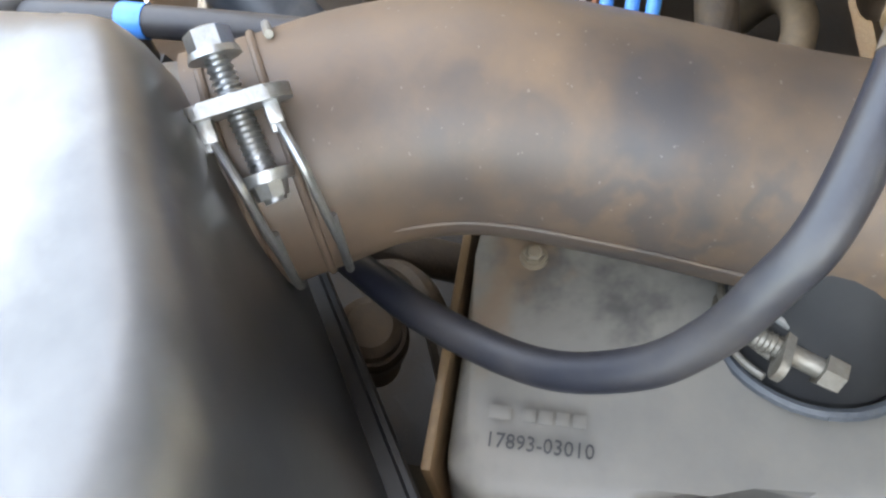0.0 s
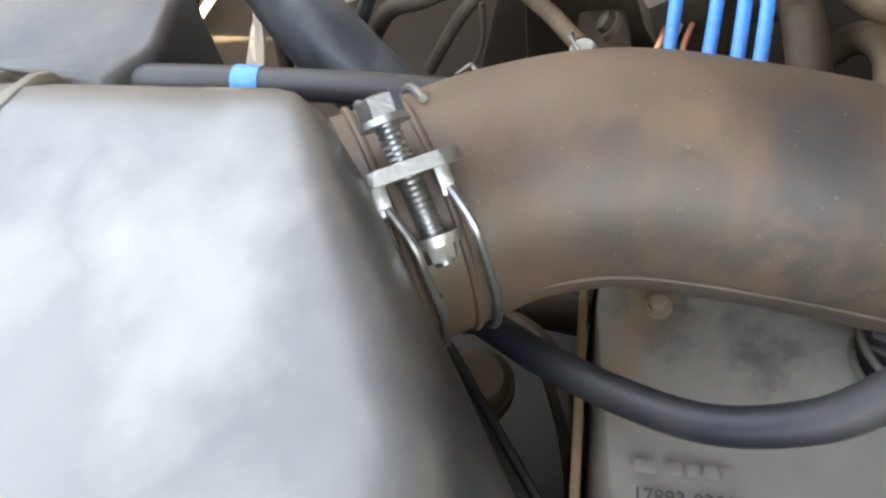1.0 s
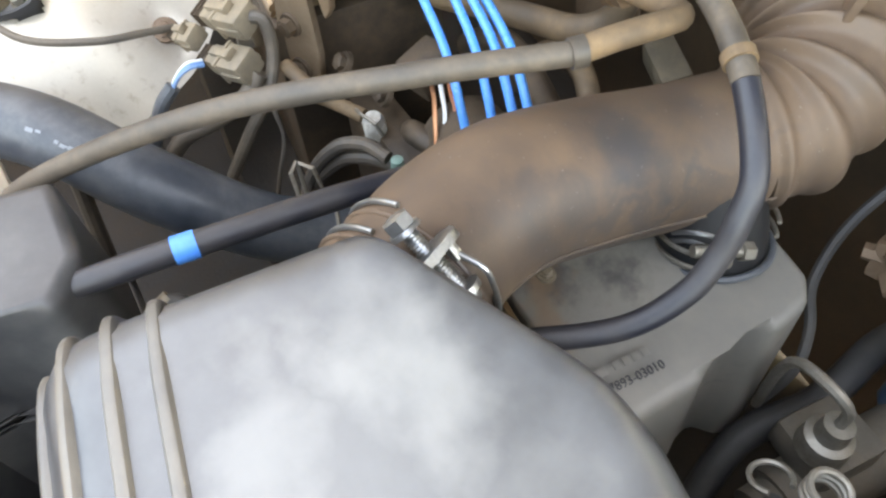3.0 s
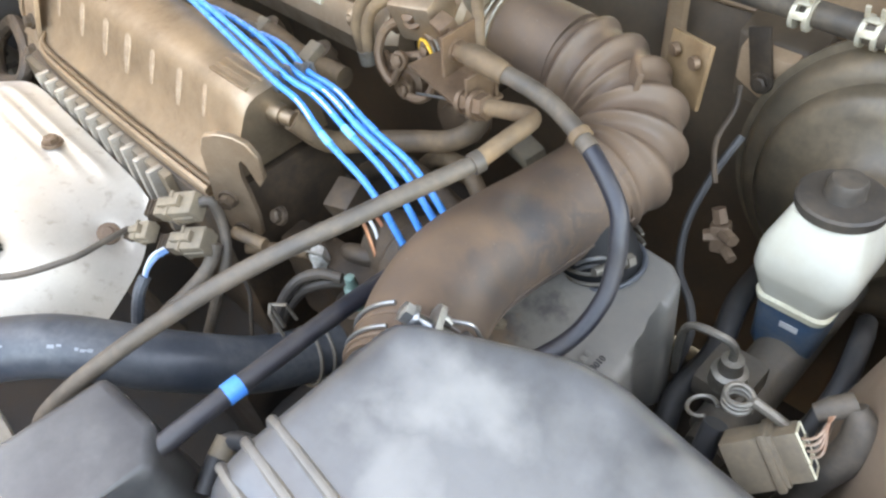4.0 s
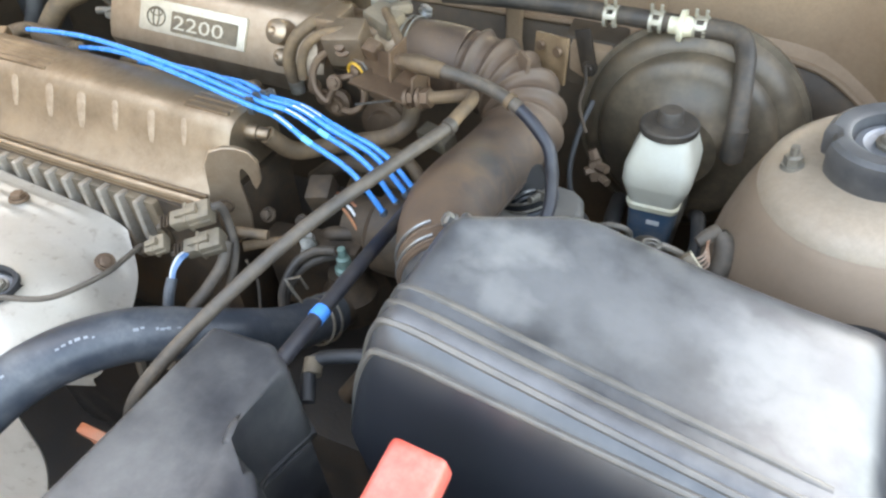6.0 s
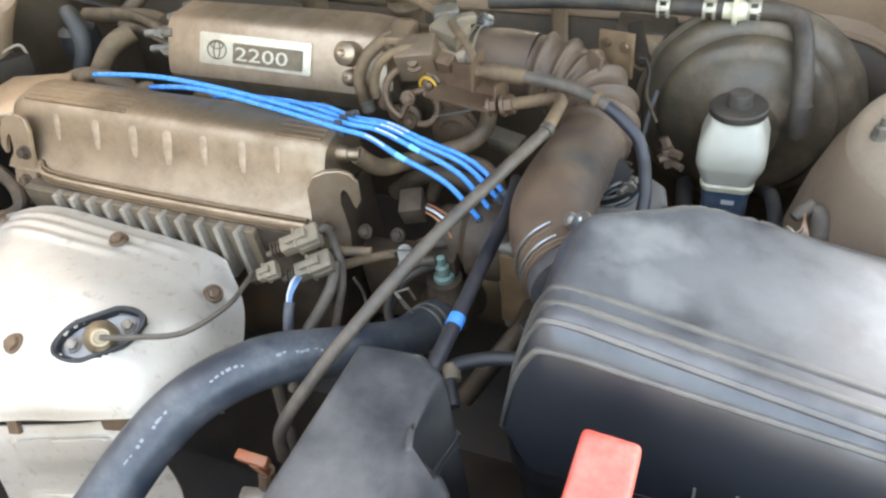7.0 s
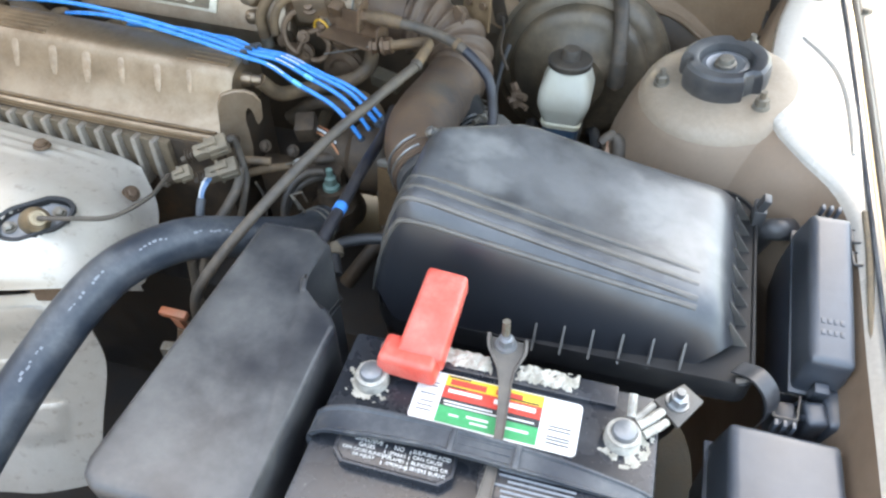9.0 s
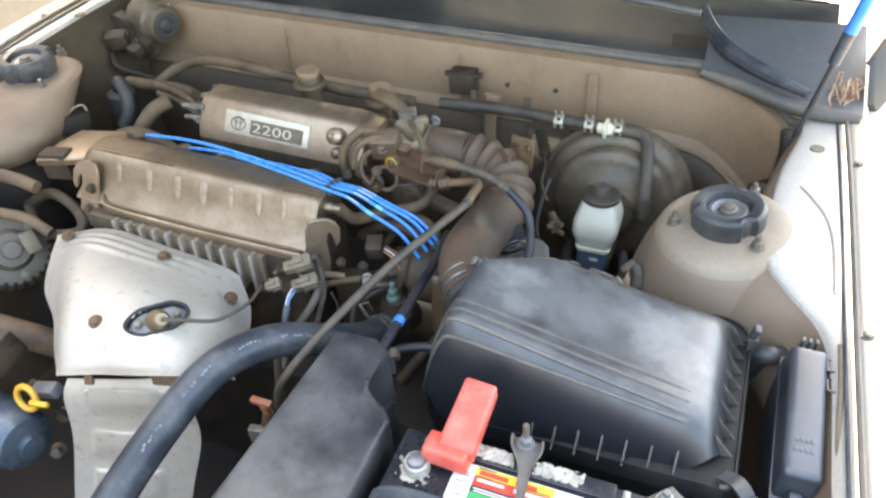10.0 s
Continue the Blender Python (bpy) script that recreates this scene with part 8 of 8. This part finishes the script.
prism(bm, [V(0.425, 0.80, 0.965), V(0.437, 0.772, 0.905), V(0.448, 0.78, 0.885), V(0.462, 0.80, 0.90), V(0.470, 0.86, 0.965), V(0.452, 0.872, 0.99)], (0.010, 0.004, 0.002), 0.003)
part("cover_plate", bm, M_COWL, t, "black rubber hinge cover")
part("arm", made(tube, [(0.445, 0.86, 0.93), (0.462, 0.858, 0.985), (0.490, 0.845, 1.04), (0.540, 0.82, 1.09)], [0.011, 0.012, 0.014, 0.016], 10), M_TANPAINT, t, "brown dusty hinge arm")
t = thing("harness_clip", (0.392, 0.245, 0.82), "pale plastic harness clip on the fender apron", "clip")
for k in (0, 1):
    bm = bmesh.new()
    at = V(0.392, 0.232 + 0.026 * k, 0.832 + 0.004 * k)
    ring = [at + V(0.006 * sx, 0.008 * sy, 0.004) for sx, sy in ((-1, -1), (1, -1), (1, 1), (-1, 1), (-1, -1))]
    tube(bm, ring, 0.0016, 6, 1, False, False)
    part("clip_frame", bm, M_BLACK, t)
hose("apron_loom", [(0.352, 0.31, 0.79), (0.336, 0.295, 0.80), (0.326, 0.30, 0.79), (0.322, 0.32, 0.74)], 0.012, M_BLACK, "black loom sleeve behind the air cleaner corner", "wire", 12)
t = thing("fusible_link", (0.36, 0.09, 0.73), "black fusible link connectors between the two fuse boxes", "fuse block")
bm = bmesh.new()
rbox(bm, (0.032, 0.040, 0.060), axes_pose((0.386, 0.108, 0.722), (1, 0.1, 0), (0, -0.1, 1)), 0.006, 0.94, 3)
part("link_body", bm, M_FUSE, t)
bm = bmesh.new()
rbox(bm, (0.020, 0.024, 0.045), axes_pose((0.363, 0.098, 0.738), (1, 0.2, 0), (0, -0.15, 1)), 0.005, 0.94, 3)
part("plug", bm, M_FUSE, t)
bm = bmesh.new()
rbox(bm, (0.018, 0.022, 0.040), axes_pose((0.338, 0.091, 0.742), (1, 0.15, 0), (0, -0.15, 1)), 0.004)
part("plug", bm, M_BLACK, t)
ring = [V(0.338 + 0.0095 * sx + 0.002 * sy, 0.0905 + 0.0125 * sy, 0.7845) for sx, sy in ((-1, -1), (1, -1), (1, 1), (-1, 1), (-1, -1))]
part("latch_frame", made(tube, ring, 0.0012, 6, 1, False, False), M_SEAL, t, "pale latch frame")
for x0, x1, y in ((0.352, 0.360, 0.107), (0.348, 0.366, 0.092)):
    part("link_wire", made(tube, [(x0, y, 0.765), ((x0 + x1) / 2, y - 0.004, 0.778), (x1, y, 0.766)], 0.0028, 8), M_RUBBER, t)
hose("fender_pipe", [(0.398, 0.285, 0.848), (0.398, 0.232, 0.842), (0.396, 0.171, 0.832), (0.396, 0.128, 0.823), (0.397, 0.085, 0.808), (0.397, 0.02, 0.79)], 0.0034, M_CONN, "thin pale pipe clipped along the fender apron", "pipe", 10)

# ---- engine's front and far side ----
t = thing("gearbox_dipstick", (-0.236, 0.06, 0.70), "brown-orange T-handle dipstick in a grimy tube", "dipstick")
bm = bmesh.new()
rbox(bm, (0.030, 0.009, 0.009), axes_pose((-0.240, 0.058, 0.757), (1, 0, 0), (0, -0.2, 1)), 0.0025)
part("handle", bm, M_ORANGE, t)
bm = bmesh.new()
rbox(bm, (0.010, 0.007, 0.022), axes_pose((-0.238, 0.060, 0.737), (1, 0, 0), (0, -0.2, 1)), 0.002)
part("stem", bm, M_ORANGE, t)
bm = bmesh.new()
tube(bm, [(-0.238, 0.061, 0.738), (-0.244, 0.058, 0.715), (-0.255, 0.05, 0.68), (-0.265, 0.045, 0.60)], 0.007, 10)
part("tube", bm, M_BROWNMETAL, t)
bm = bmesh.new()
rbox(bm, (0.028, 0.012, 0.026), axes_pose((-0.250, 0.048, 0.690), (1, 0.2, 0), (0, 0, 1)), 0.003)
part("tube_bracket", bm, M_DULLZINC, t)
hose("engine_strap", [(-0.262, 0.13, 0.76), (-0.264, 0.12, 0.70), (-0.262, 0.11, 0.62)], 0.0055, M_CABLE, "thin grey pipe down beside the dipstick", "pipe", 10)


def alternator():
    t = thing("alternator", (-0.86, 0.22, 0.65), "grimy aluminium alternator with slotted end cover", "alternator")
    c, axis = V(-0.838, 0.212, 0.735), V(0.75, -0.35, 0.45).normalized()
    bm = bmesh.new()
    lathe(bm, c - axis * 0.08, axis, [(0, 0.066), (0.05, 0.070), (0.066, 0.069), (0.078, 0.060), (0.082, 0.042), (0.080, 0.036), (0.088, 0.030), (0.094, 0.028), (0.094, 0.016), (0.104, 0.014), (0.105, 0.001)], 40)
    part("case", bm, M_CASTGREY, t)
    u, v, w = frame_of(axis)
    # near-black blocks paint the dark inside the cooling slots
    for k in range(26):
        a = 2 * math.pi * k / 26
        d = u * math.cos(a) + v * math.sin(a)
        bm = bmesh.new()
        rbox(bm, (0.016, 0.0065, 0.006), axes_pose(c - axis * 0.0075 + d * 0.0605, d - axis * 0.75, axis + d * 0.75), 0.001)
        part("slot", bm, M_DEEP, t, "dark cooling slot")
    for k in range(3):
        a = 2.1 * k + 0.5
        bm = bmesh.new()
        hexbolt(bm, c + axis * 0.000 + 0.046 * (u * math.cos(a) + v * math.sin(a)), axis, 0.006, 0.008, 1.3)
        part("bolt", bm, M_DULLZINC, t)
    bm = bmesh.new()
    rbox(bm, (0.040, 0.026, 0.022), axes_pose(c + axis * 0.004 + u * 0.030, v, axis), 0.006)
    part("terminal_block", bm, M_CONN, t)


alternator()
t = thing("timing_cover", (-0.78, 0.33, 0.80), "dusty grey timing belt cover at the engine's end", "timing cover")
bm = bmesh.new()
prism(bm, [V(-0.822, 0.312, 0.856), V(-0.792, 0.318, 0.858), V(-0.740, 0.335, 0.859), V(-0.700, 0.405, 0.864), V(-0.715, 0.424, 0.866), V(-0.800, 0.404, 0.866), V(-0.812, 0.365, 0.862)], (0, 0, -0.012), 0.004, 3)
part("top_flange", bm, M_ALU, t, smooth=50)
bm = bmesh.new()
prism(bm, [V(-0.795, 0.362, 0.843), V(-0.738, 0.350, 0.843), V(-0.722, 0.395, 0.848), V(-0.737, 0.405, 0.850), V(-0.792, 0.396, 0.850)], (0, 0, -0.28), 0.006, 3)
part("cover", bm, M_DARKMETAL, t, "dark metal side of the cover", smooth=50)
t = thing("idler_pulley", (-0.94, 0.37, 0.80), "black ringed pulley with a worn hub by the far tower", "pulley")
bm = made(lathe, (-0.945, 0.382, 0.800), (0.75, -0.45, 0.35), [(-0.02, 0.036), (0.0, 0.039), (0.004, 0.036), (0.004, 0.027), (-0.004, 0.025), (-0.004, 0.001)], 32)
part("rim", bm, M_DEEP, t)
bm = made(lathe, (-0.945, 0.382, 0.800), (0.75, -0.45, 0.35), [(-0.006, 0.018), (0.006, 0.016), (0.010, 0.008), (0.016, 0.007), (0.017, 0.001)], 16)
part("hub", bm, M_DULLZINC, t, "worn grey hub")
t = thing("engine_mount_bracket", (-0.78, 0.29, 0.76), "grimy triangular engine mount bracket beside the heat shield", "bracket")
bm = made(tube, [(-0.850, 0.285, 0.775), (-0.800, 0.300, 0.800), (-0.735, 0.285, 0.788), (-0.715, 0.262, 0.770), (-0.760, 0.248, 0.760), (-0.820, 0.262, 0.762), (-0.850, 0.285, 0.775)], 0.009, 10, 5)
part("loop_arm", bm, M_DARKMETAL, t)
bm = bmesh.new()
rbox(bm, (0.05, 0.03, 0.05), axes_pose((-0.795, 0.335, 0.815), (1, 0.2, 0), (0, 0, 1)), 0.006)
part("block", bm, M_DARKMETAL, t)
hose("steering_hose", [(-1.0, 0.27, 0.838), (-0.90, 0.275, 0.84), (-0.84, 0.278, 0.836), (-0.80, 0.28, 0.825)], 0.011, M_OLDRUBBER, "dusty black hose across the engine's far end")
hose("steering_hose", [(-0.99, 0.22, 0.79), (-0.88, 0.225, 0.80), (-0.80, 0.235, 0.795), (-0.76, 0.24, 0.77)], 0.009, M_OLDRUBBER, "thin dusty hose below the far engine end")
hose("coolant_hose_lower", [(-0.95, 0.10, 0.66), (-0.85, 0.11, 0.66), (-0.76, 0.115, 0.655), (-0.71, 0.13, 0.63), (-0.69, 0.15, 0.58)], 0.022, M_OLDRUBBER, "thick dusty coolant hose beside the heat shield")
t = thing("oil_dipstick", (-0.60, -0.01, 0.66), "yellow ring-handled oil dipstick", "dipstick")
bm = bmesh.new()
ring = [V(-0.606 + 0.018 * math.cos(a), -0.002 + 0.006 * math.sin(a), 0.692 + 0.017 * math.sin(a)) for a in np.linspace(0, 2 * math.pi, 25)]
tube(bm, ring, 0.0045, 8, 1, False, False)
rbox(bm, (0.030, 0.008, 0.009), axes_pose((-0.578, -0.004, 0.690), (1, 0.1, 0.1), (0, -0.4, 1)), 0.003)
part("handle", bm, M_YELLOW, t)
bm = bmesh.new()
tube(bm, [(-0.57, -0.004, 0.692), (-0.562, 0.01, 0.66), (-0.558, 0.03, 0.60)], 0.004, 8)
part("stick_tube", bm, M_DARKMETAL, t)
t = thing("oil_filter", (-0.66, -0.03, 0.55), "dark blue oil filter canister below the dipstick", "oil filter")
bm = bmesh.new()
lathe(bm, (-0.74, -0.02, 0.632), (1, -0.12, 0.02), [(0, 0.046), (0.085, 0.046), (0.090, 0.048), (0.096, 0.048), (0.100, 0.045), (0.128, 0.044), (0.140, 0.038), (0.146, 0.02), (0.146, 0.001)], 32)
part("canister", bm, M_FILTER, t)
bm = bmesh.new()
lathe(bm, (-0.597, -0.038, 0.635), (1, -0.12, 0.02), [(0, 0.018), (0.012, 0.017), (0.014, 0.001)], 12)
part("wrench_boss", bm, M_FILTER, t)
for at in ((-0.628, 0.042, 0.592), (-0.628, 0.006, 0.548)):
    bm = bmesh.new()
    hexbolt(bm, at, (0.5, -1, 0.4), 0.009, 0.012, 1.3)
    tagged(part("flange_bolt", bm, M_DULLZINC), "dusty flange bolt at the edge of the heat shield", "bolt", "flange bolts")

t = thing("side_plug", (-0.61, 0.03, 0.70), "grey angular plug and bracket above the oil filter", "plug")
bm = bmesh.new()
rbox(bm, (0.060, 0.020, 0.017), axes_pose((-0.590, 0.022, 0.681), (1, -0.05, 0.42), (-0.42, -0.2, 1)), 0.003)
part("plug_body", bm, M_DULLSTEEL, t)
bm = bmesh.new()
rbox(bm, (0.016, 0.022, 0.030), axes_pose((-0.622, 0.028, 0.655), (1, -0.05, 0.42), (-0.42, -0.2, 1)), 0.003)
part("bracket", bm, M_DARKMETAL, t)
t = thing("side_casting", (-0.70, 0.06, 0.68), "dark blue-grey casting beside the oil filter", "casting")
bm = bmesh.new()
rbox(bm, (0.075, 0.060, 0.050), axes_pose((-0.705, 0.045, 0.690), (1, -0.1, 0.1), (-0.1, -0.2, 1)), 0.010)
part("casting_body", bm, M_DARKMETAL, t)
bm = bmesh.new()
hexbolt(bm, (-0.690, 0.030, 0.741), (0, -0.2, 1), 0.007, 0.007, 1.4)
part("bolt", bm, M_DULLZINC, t)

# ---- far corner by the firewall ----
t = thing("wiper_motor", (-0.96, 0.76, 0.82), "dusty dark wiper motor on the far firewall corner", "wiper motor")
bm = bmesh.new()
lathe(bm, (-1.0, 0.755, 0.872), (1, -0.15, -0.1), [(0, 0.035), (0.05, 0.038), (0.07, 0.034), (0.075, 0.02), (0.09, 0.018)], 28)
part("motor_case", bm, M_COWL, t)
bm = made(lathe, (-0.950, 0.778, 0.912), (1, -0.35, -0.05), [(0, 0.044), (0.055, 0.044), (0.060, 0.038), (0.078, 0.036), (0.080, 0.030)], 28)
part("gear_housing", bm, M_BOOSTER, t, "dust-brown gear housing")
bm = made(lathe, (-0.878, 0.753, 0.908), (1, -0.35, -0.05), [(0, 0.030), (0.006, 0.029), (0.008, 0.022), (0.006, 0.016), (0.012, 0.010), (0.013, 0.001)], 28)
part("gear_cover", bm, M_COWL, t)
bm = bmesh.new()
tube(bm, [(-0.62, 1.02, 0.985), (-0.45, 0.985, 0.968), (-0.36, 0.965, 0.962), (-0.335, 0.955, 0.955)], [0.005, 0.007, 0.009, 0.012], 10)
tagged(part("windscreen_wiper", bm, M_INK), "black wiper arm resting on the windscreen foot", "wiper arm")


# tube added to paint the dark gap at the firewall's end
hose("corner_gap_tube", [(0.330, 0.705, 0.880), (0.338, 0.700, 0.845), (0.341, 0.695, 0.808), (0.330, 0.685, 0.788), (0.305, 0.675, 0.775)], [0.008, 0.011, 0.012, 0.011, 0.009], M_DEEP, "near-black tube added for the dark gap in the cowl corner", "hose", 12)
t = thing("corner_bracket", (0.31, 0.665, 0.805), "dusty bent steel bracket at the firewall corner", "bracket")
bm = bmesh.new()
prism(bm, [V(0.292, 0.655, 0.798), V(0.330, 0.655, 0.818), V(0.334, 0.658, 0.812), V(0.318, 0.655, 0.796), V(0.296, 0.652, 0.788)], (0, 0.012, 0.0), 0.0015)
part("plate", bm, M_DARKMETAL, t)
bm = bmesh.new()
hexbolt(bm, (0.314, 0.653, 0.804), (0, -1, 0.3), 0.005, 0.005, 1.4)
part("bolt", bm, M_DULLZINC, t)

# ---- dark wiring and pipes beside the master cylinder ----
hose("side_loom", [(0.20, 0.56, 0.62), (0.165, 0.53, 0.68), (0.150, 0.49, 0.70), (0.158, 0.44, 0.70), (0.19, 0.40, 0.66), (0.22, 0.38, 0.60)], 0.013, M_COWL, "black taped wiring loom beside the master cylinder", "wire", 12)
hose("side_loom", [(0.12, 0.60, 0.66), (0.128, 0.55, 0.695), (0.135, 0.50, 0.69), (0.128, 0.455, 0.66), (0.11, 0.42, 0.62)], 0.008, M_COWL, "thin black wiring loom along the master cylinder", "wire", 12)
hose("side_loom", [(0.03, 0.60, 0.66), (0.035, 0.55, 0.67), (0.045, 0.50, 0.66), (0.04, 0.45, 0.64), (0.06, 0.40, 0.60)], 0.010, M_COWL, "black wiring loom in the gap by the resonator", "wire", 12)
hose("brake_line", [(0.18, 0.52, 0.70), (0.155, 0.475, 0.725), (0.145, 0.445, 0.728), (0.155, 0.415, 0.71), (0.18, 0.39, 0.67)], 0.003, M_DULLZINC, "thin steel brake line curving to the inner fender", "pipe", 8)

# ---- grimy fittings deep between engine and air cleaner ----
hose("grimy_hose", [(-0.235, 0.360, 0.70), (-0.215, 0.345, 0.735), (-0.190, 0.350, 0.742), (-0.168, 0.372, 0.730), (-0.16, 0.40, 0.70)], 0.009, M_DARKMETAL, "oily brown hose bent over beside the distributor", "hose", 12)
hose("grimy_hose", [(-0.150, 0.44, 0.72), (-0.165, 0.455, 0.752), (-0.195, 0.462, 0.765), (-0.225, 0.455, 0.757), (-0.245, 0.44, 0.72)], 0.008, M_OLDRUBBER, "dusty hose arched under the throttle body", "hose", 12)
hose("grimy_hose", [(-0.28, 0.42, 0.74), (-0.24, 0.425, 0.768), (-0.20, 0.425, 0.770), (-0.16, 0.43, 0.745)], 0.010, M_DARKMETAL, "thick grimy hose behind the spark plug wires", "hose", 12)
t = thing("drain_union", (-0.04, 0.288, 0.68), "rust-brown round hose union deep beside the resonator", "hose union")
way = V(0.25, 0.2, 0.95)
bm = made(lathe, (-0.046, 0.283, 0.685), way, [(-0.05, 0.014), (0.0, 0.0145), (0.004, 0.0175), (0.012, 0.0175), (0.016, 0.0145), (0.030, 0.014), (0.034, 0.010), (0.035, 0.001)], 24)
part("union_body", bm, M_DARKMETAL, t)
bm = bmesh.new()
ring = [V(-0.041, 0.287, 0.704) + 0.0152 * (frame_of(way)[0] * math.cos(a) + frame_of(way)[1] * math.sin(a)) for a in np.linspace(0, 2 * math.pi, 25)]
tube(bm, ring, 0.0016, 6, 1, False, False)
part("clip_ring", bm, M_DARKMETAL, t)
hose("drain_hose", [(-0.075, 0.275, 0.70), (-0.060, 0.300, 0.725), (-0.040, 0.318, 0.735), (-0.015, 0.330, 0.72), (0.0, 0.335, 0.68)], 0.006, M_DARKMETAL, "thin grimy pipe under the duct", "pipe", 10)
hose("drain_hose", [(-0.13, 0.22, 0.66), (-0.10, 0.25, 0.70), (-0.085, 0.285, 0.71), (-0.09, 0.33, 0.69)], 0.010, M_DARKMETAL, "grimy dark hose running down under the duct", "hose", 12)


# ---- dusty clutter at the far corner ----
t = thing("wiper_linkage_bracket", (-0.93, 0.74, 0.80), "dusty dark bracket and plug beside the wiper motor", "bracket")
bm = bmesh.new()
prism(bm, [V(-1.03, 0.735, 0.915), V(-0.985, 0.728, 0.930), V(-0.945, 0.722, 0.918), V(-0.905, 0.716, 0.880), V(-0.915, 0.715, 0.846), V(-0.955, 0.718, 0.838), V(-0.975, 0.725, 0.858), V(-1.015, 0.730, 0.868)], (0, 0.03, 0.0), 0.005)
part("motor_mount", bm, M_DARKMETAL, t)
for at, size, turn in (((-0.968, 0.705, 0.872), (0.045, 0.03, 0.035), 0.4), ((-0.925, 0.700, 0.858), (0.030, 0.024, 0.026), -0.3), ((-1.005, 0.705, 0.850), (0.028, 0.03, 0.03), 0.7)):
    bm = bmesh.new()
    rbox(bm, size, axes_pose(at, (1, turn, 0.2), (0.1, -0.3, 1)), 0.006)
    part("plug", bm, M_DARKMETAL, t)
bm = bmesh.new()
hexbolt(bm, (-0.945, 0.714, 0.900), (0, -1, 0.2), 0.008, 0.008, 1.5)
part("mount_bolt", bm, M_DARKMETAL, t)
bm = made(tube, [(-0.985, 0.69, 0.86), (-0.96, 0.67, 0.845), (-0.93, 0.68, 0.83), (-0.90, 0.70, 0.81)], 0.007, 10)
part("lead", bm, M_DARKMETAL, t)
t = thing("charcoal_canister", (-0.90, 0.56, 0.72), "dusty black canister with a hooked hose beside the far tower", "canister")
bm = made(lathe, (-0.885, 0.585, 0.76), (0.05, 0, 1), [(0, 0.030), (0.06, 0.031), (0.075, 0.028), (0.082, 0.014), (0.10, 0.012), (0.101, 0.001)], 24)
part("canister_body", bm, M_COWL, t)
bm = made(tube, [(-0.88, 0.585, 0.85), (-0.86, 0.57, 0.868), (-0.83, 0.55, 0.86), (-0.825, 0.54, 0.83), (-0.84, 0.53, 0.80)], 0.013, 12)
part("hooked_hose", bm, M_COWL, t)
for dz in (0.0, -0.02):
    hose("fuel_pipe", [(-0.80, 0.60, 0.858 + dz), (-0.75, 0.585, 0.862 + dz), (-0.70, 0.565, 0.862 + dz), (-0.655, 0.545, 0.858 + dz)], 0.0065, M_OLDRUBBER, "thin dusty fuel pipe entering the plenum's end", "pipe", 10)
hose("engine_harness", [(-0.62, 0.45, 0.80), (-0.55, 0.455, 0.815), (-0.47, 0.46, 0.812), (-0.40, 0.455, 0.805), (-0.34, 0.46, 0.80)], 0.011, M_OLDRUBBER, "dusty taped wiring harness under the plenum", "wire", 12)
for x in (-0.56, -0.47, -0.38):
    t = thing("fuel_injector", (x, 0.475, 0.80), "dusty fuel injector with a grey plug under the plenum", "injector", "fuel injectors")
    bm = made(lathe, (x, 0.478, 0.782), (0, -0.4, 1), [(0, 0.008), (0.02, 0.009), (0.022, 0.012), (0.036, 0.012), (0.038, 0.006), (0.040, 0.001)], 14)
    part("injector_body", bm, M_DARKMETAL, t)
    bm = bmesh.new()
    rbox(bm, (0.018, 0.024, 0.014), axes_pose((x, 0.458, 0.808), (1, 0, 0), (0, -0.4, 1)), 0.003)
    part("plug", bm, M_CONN, t)
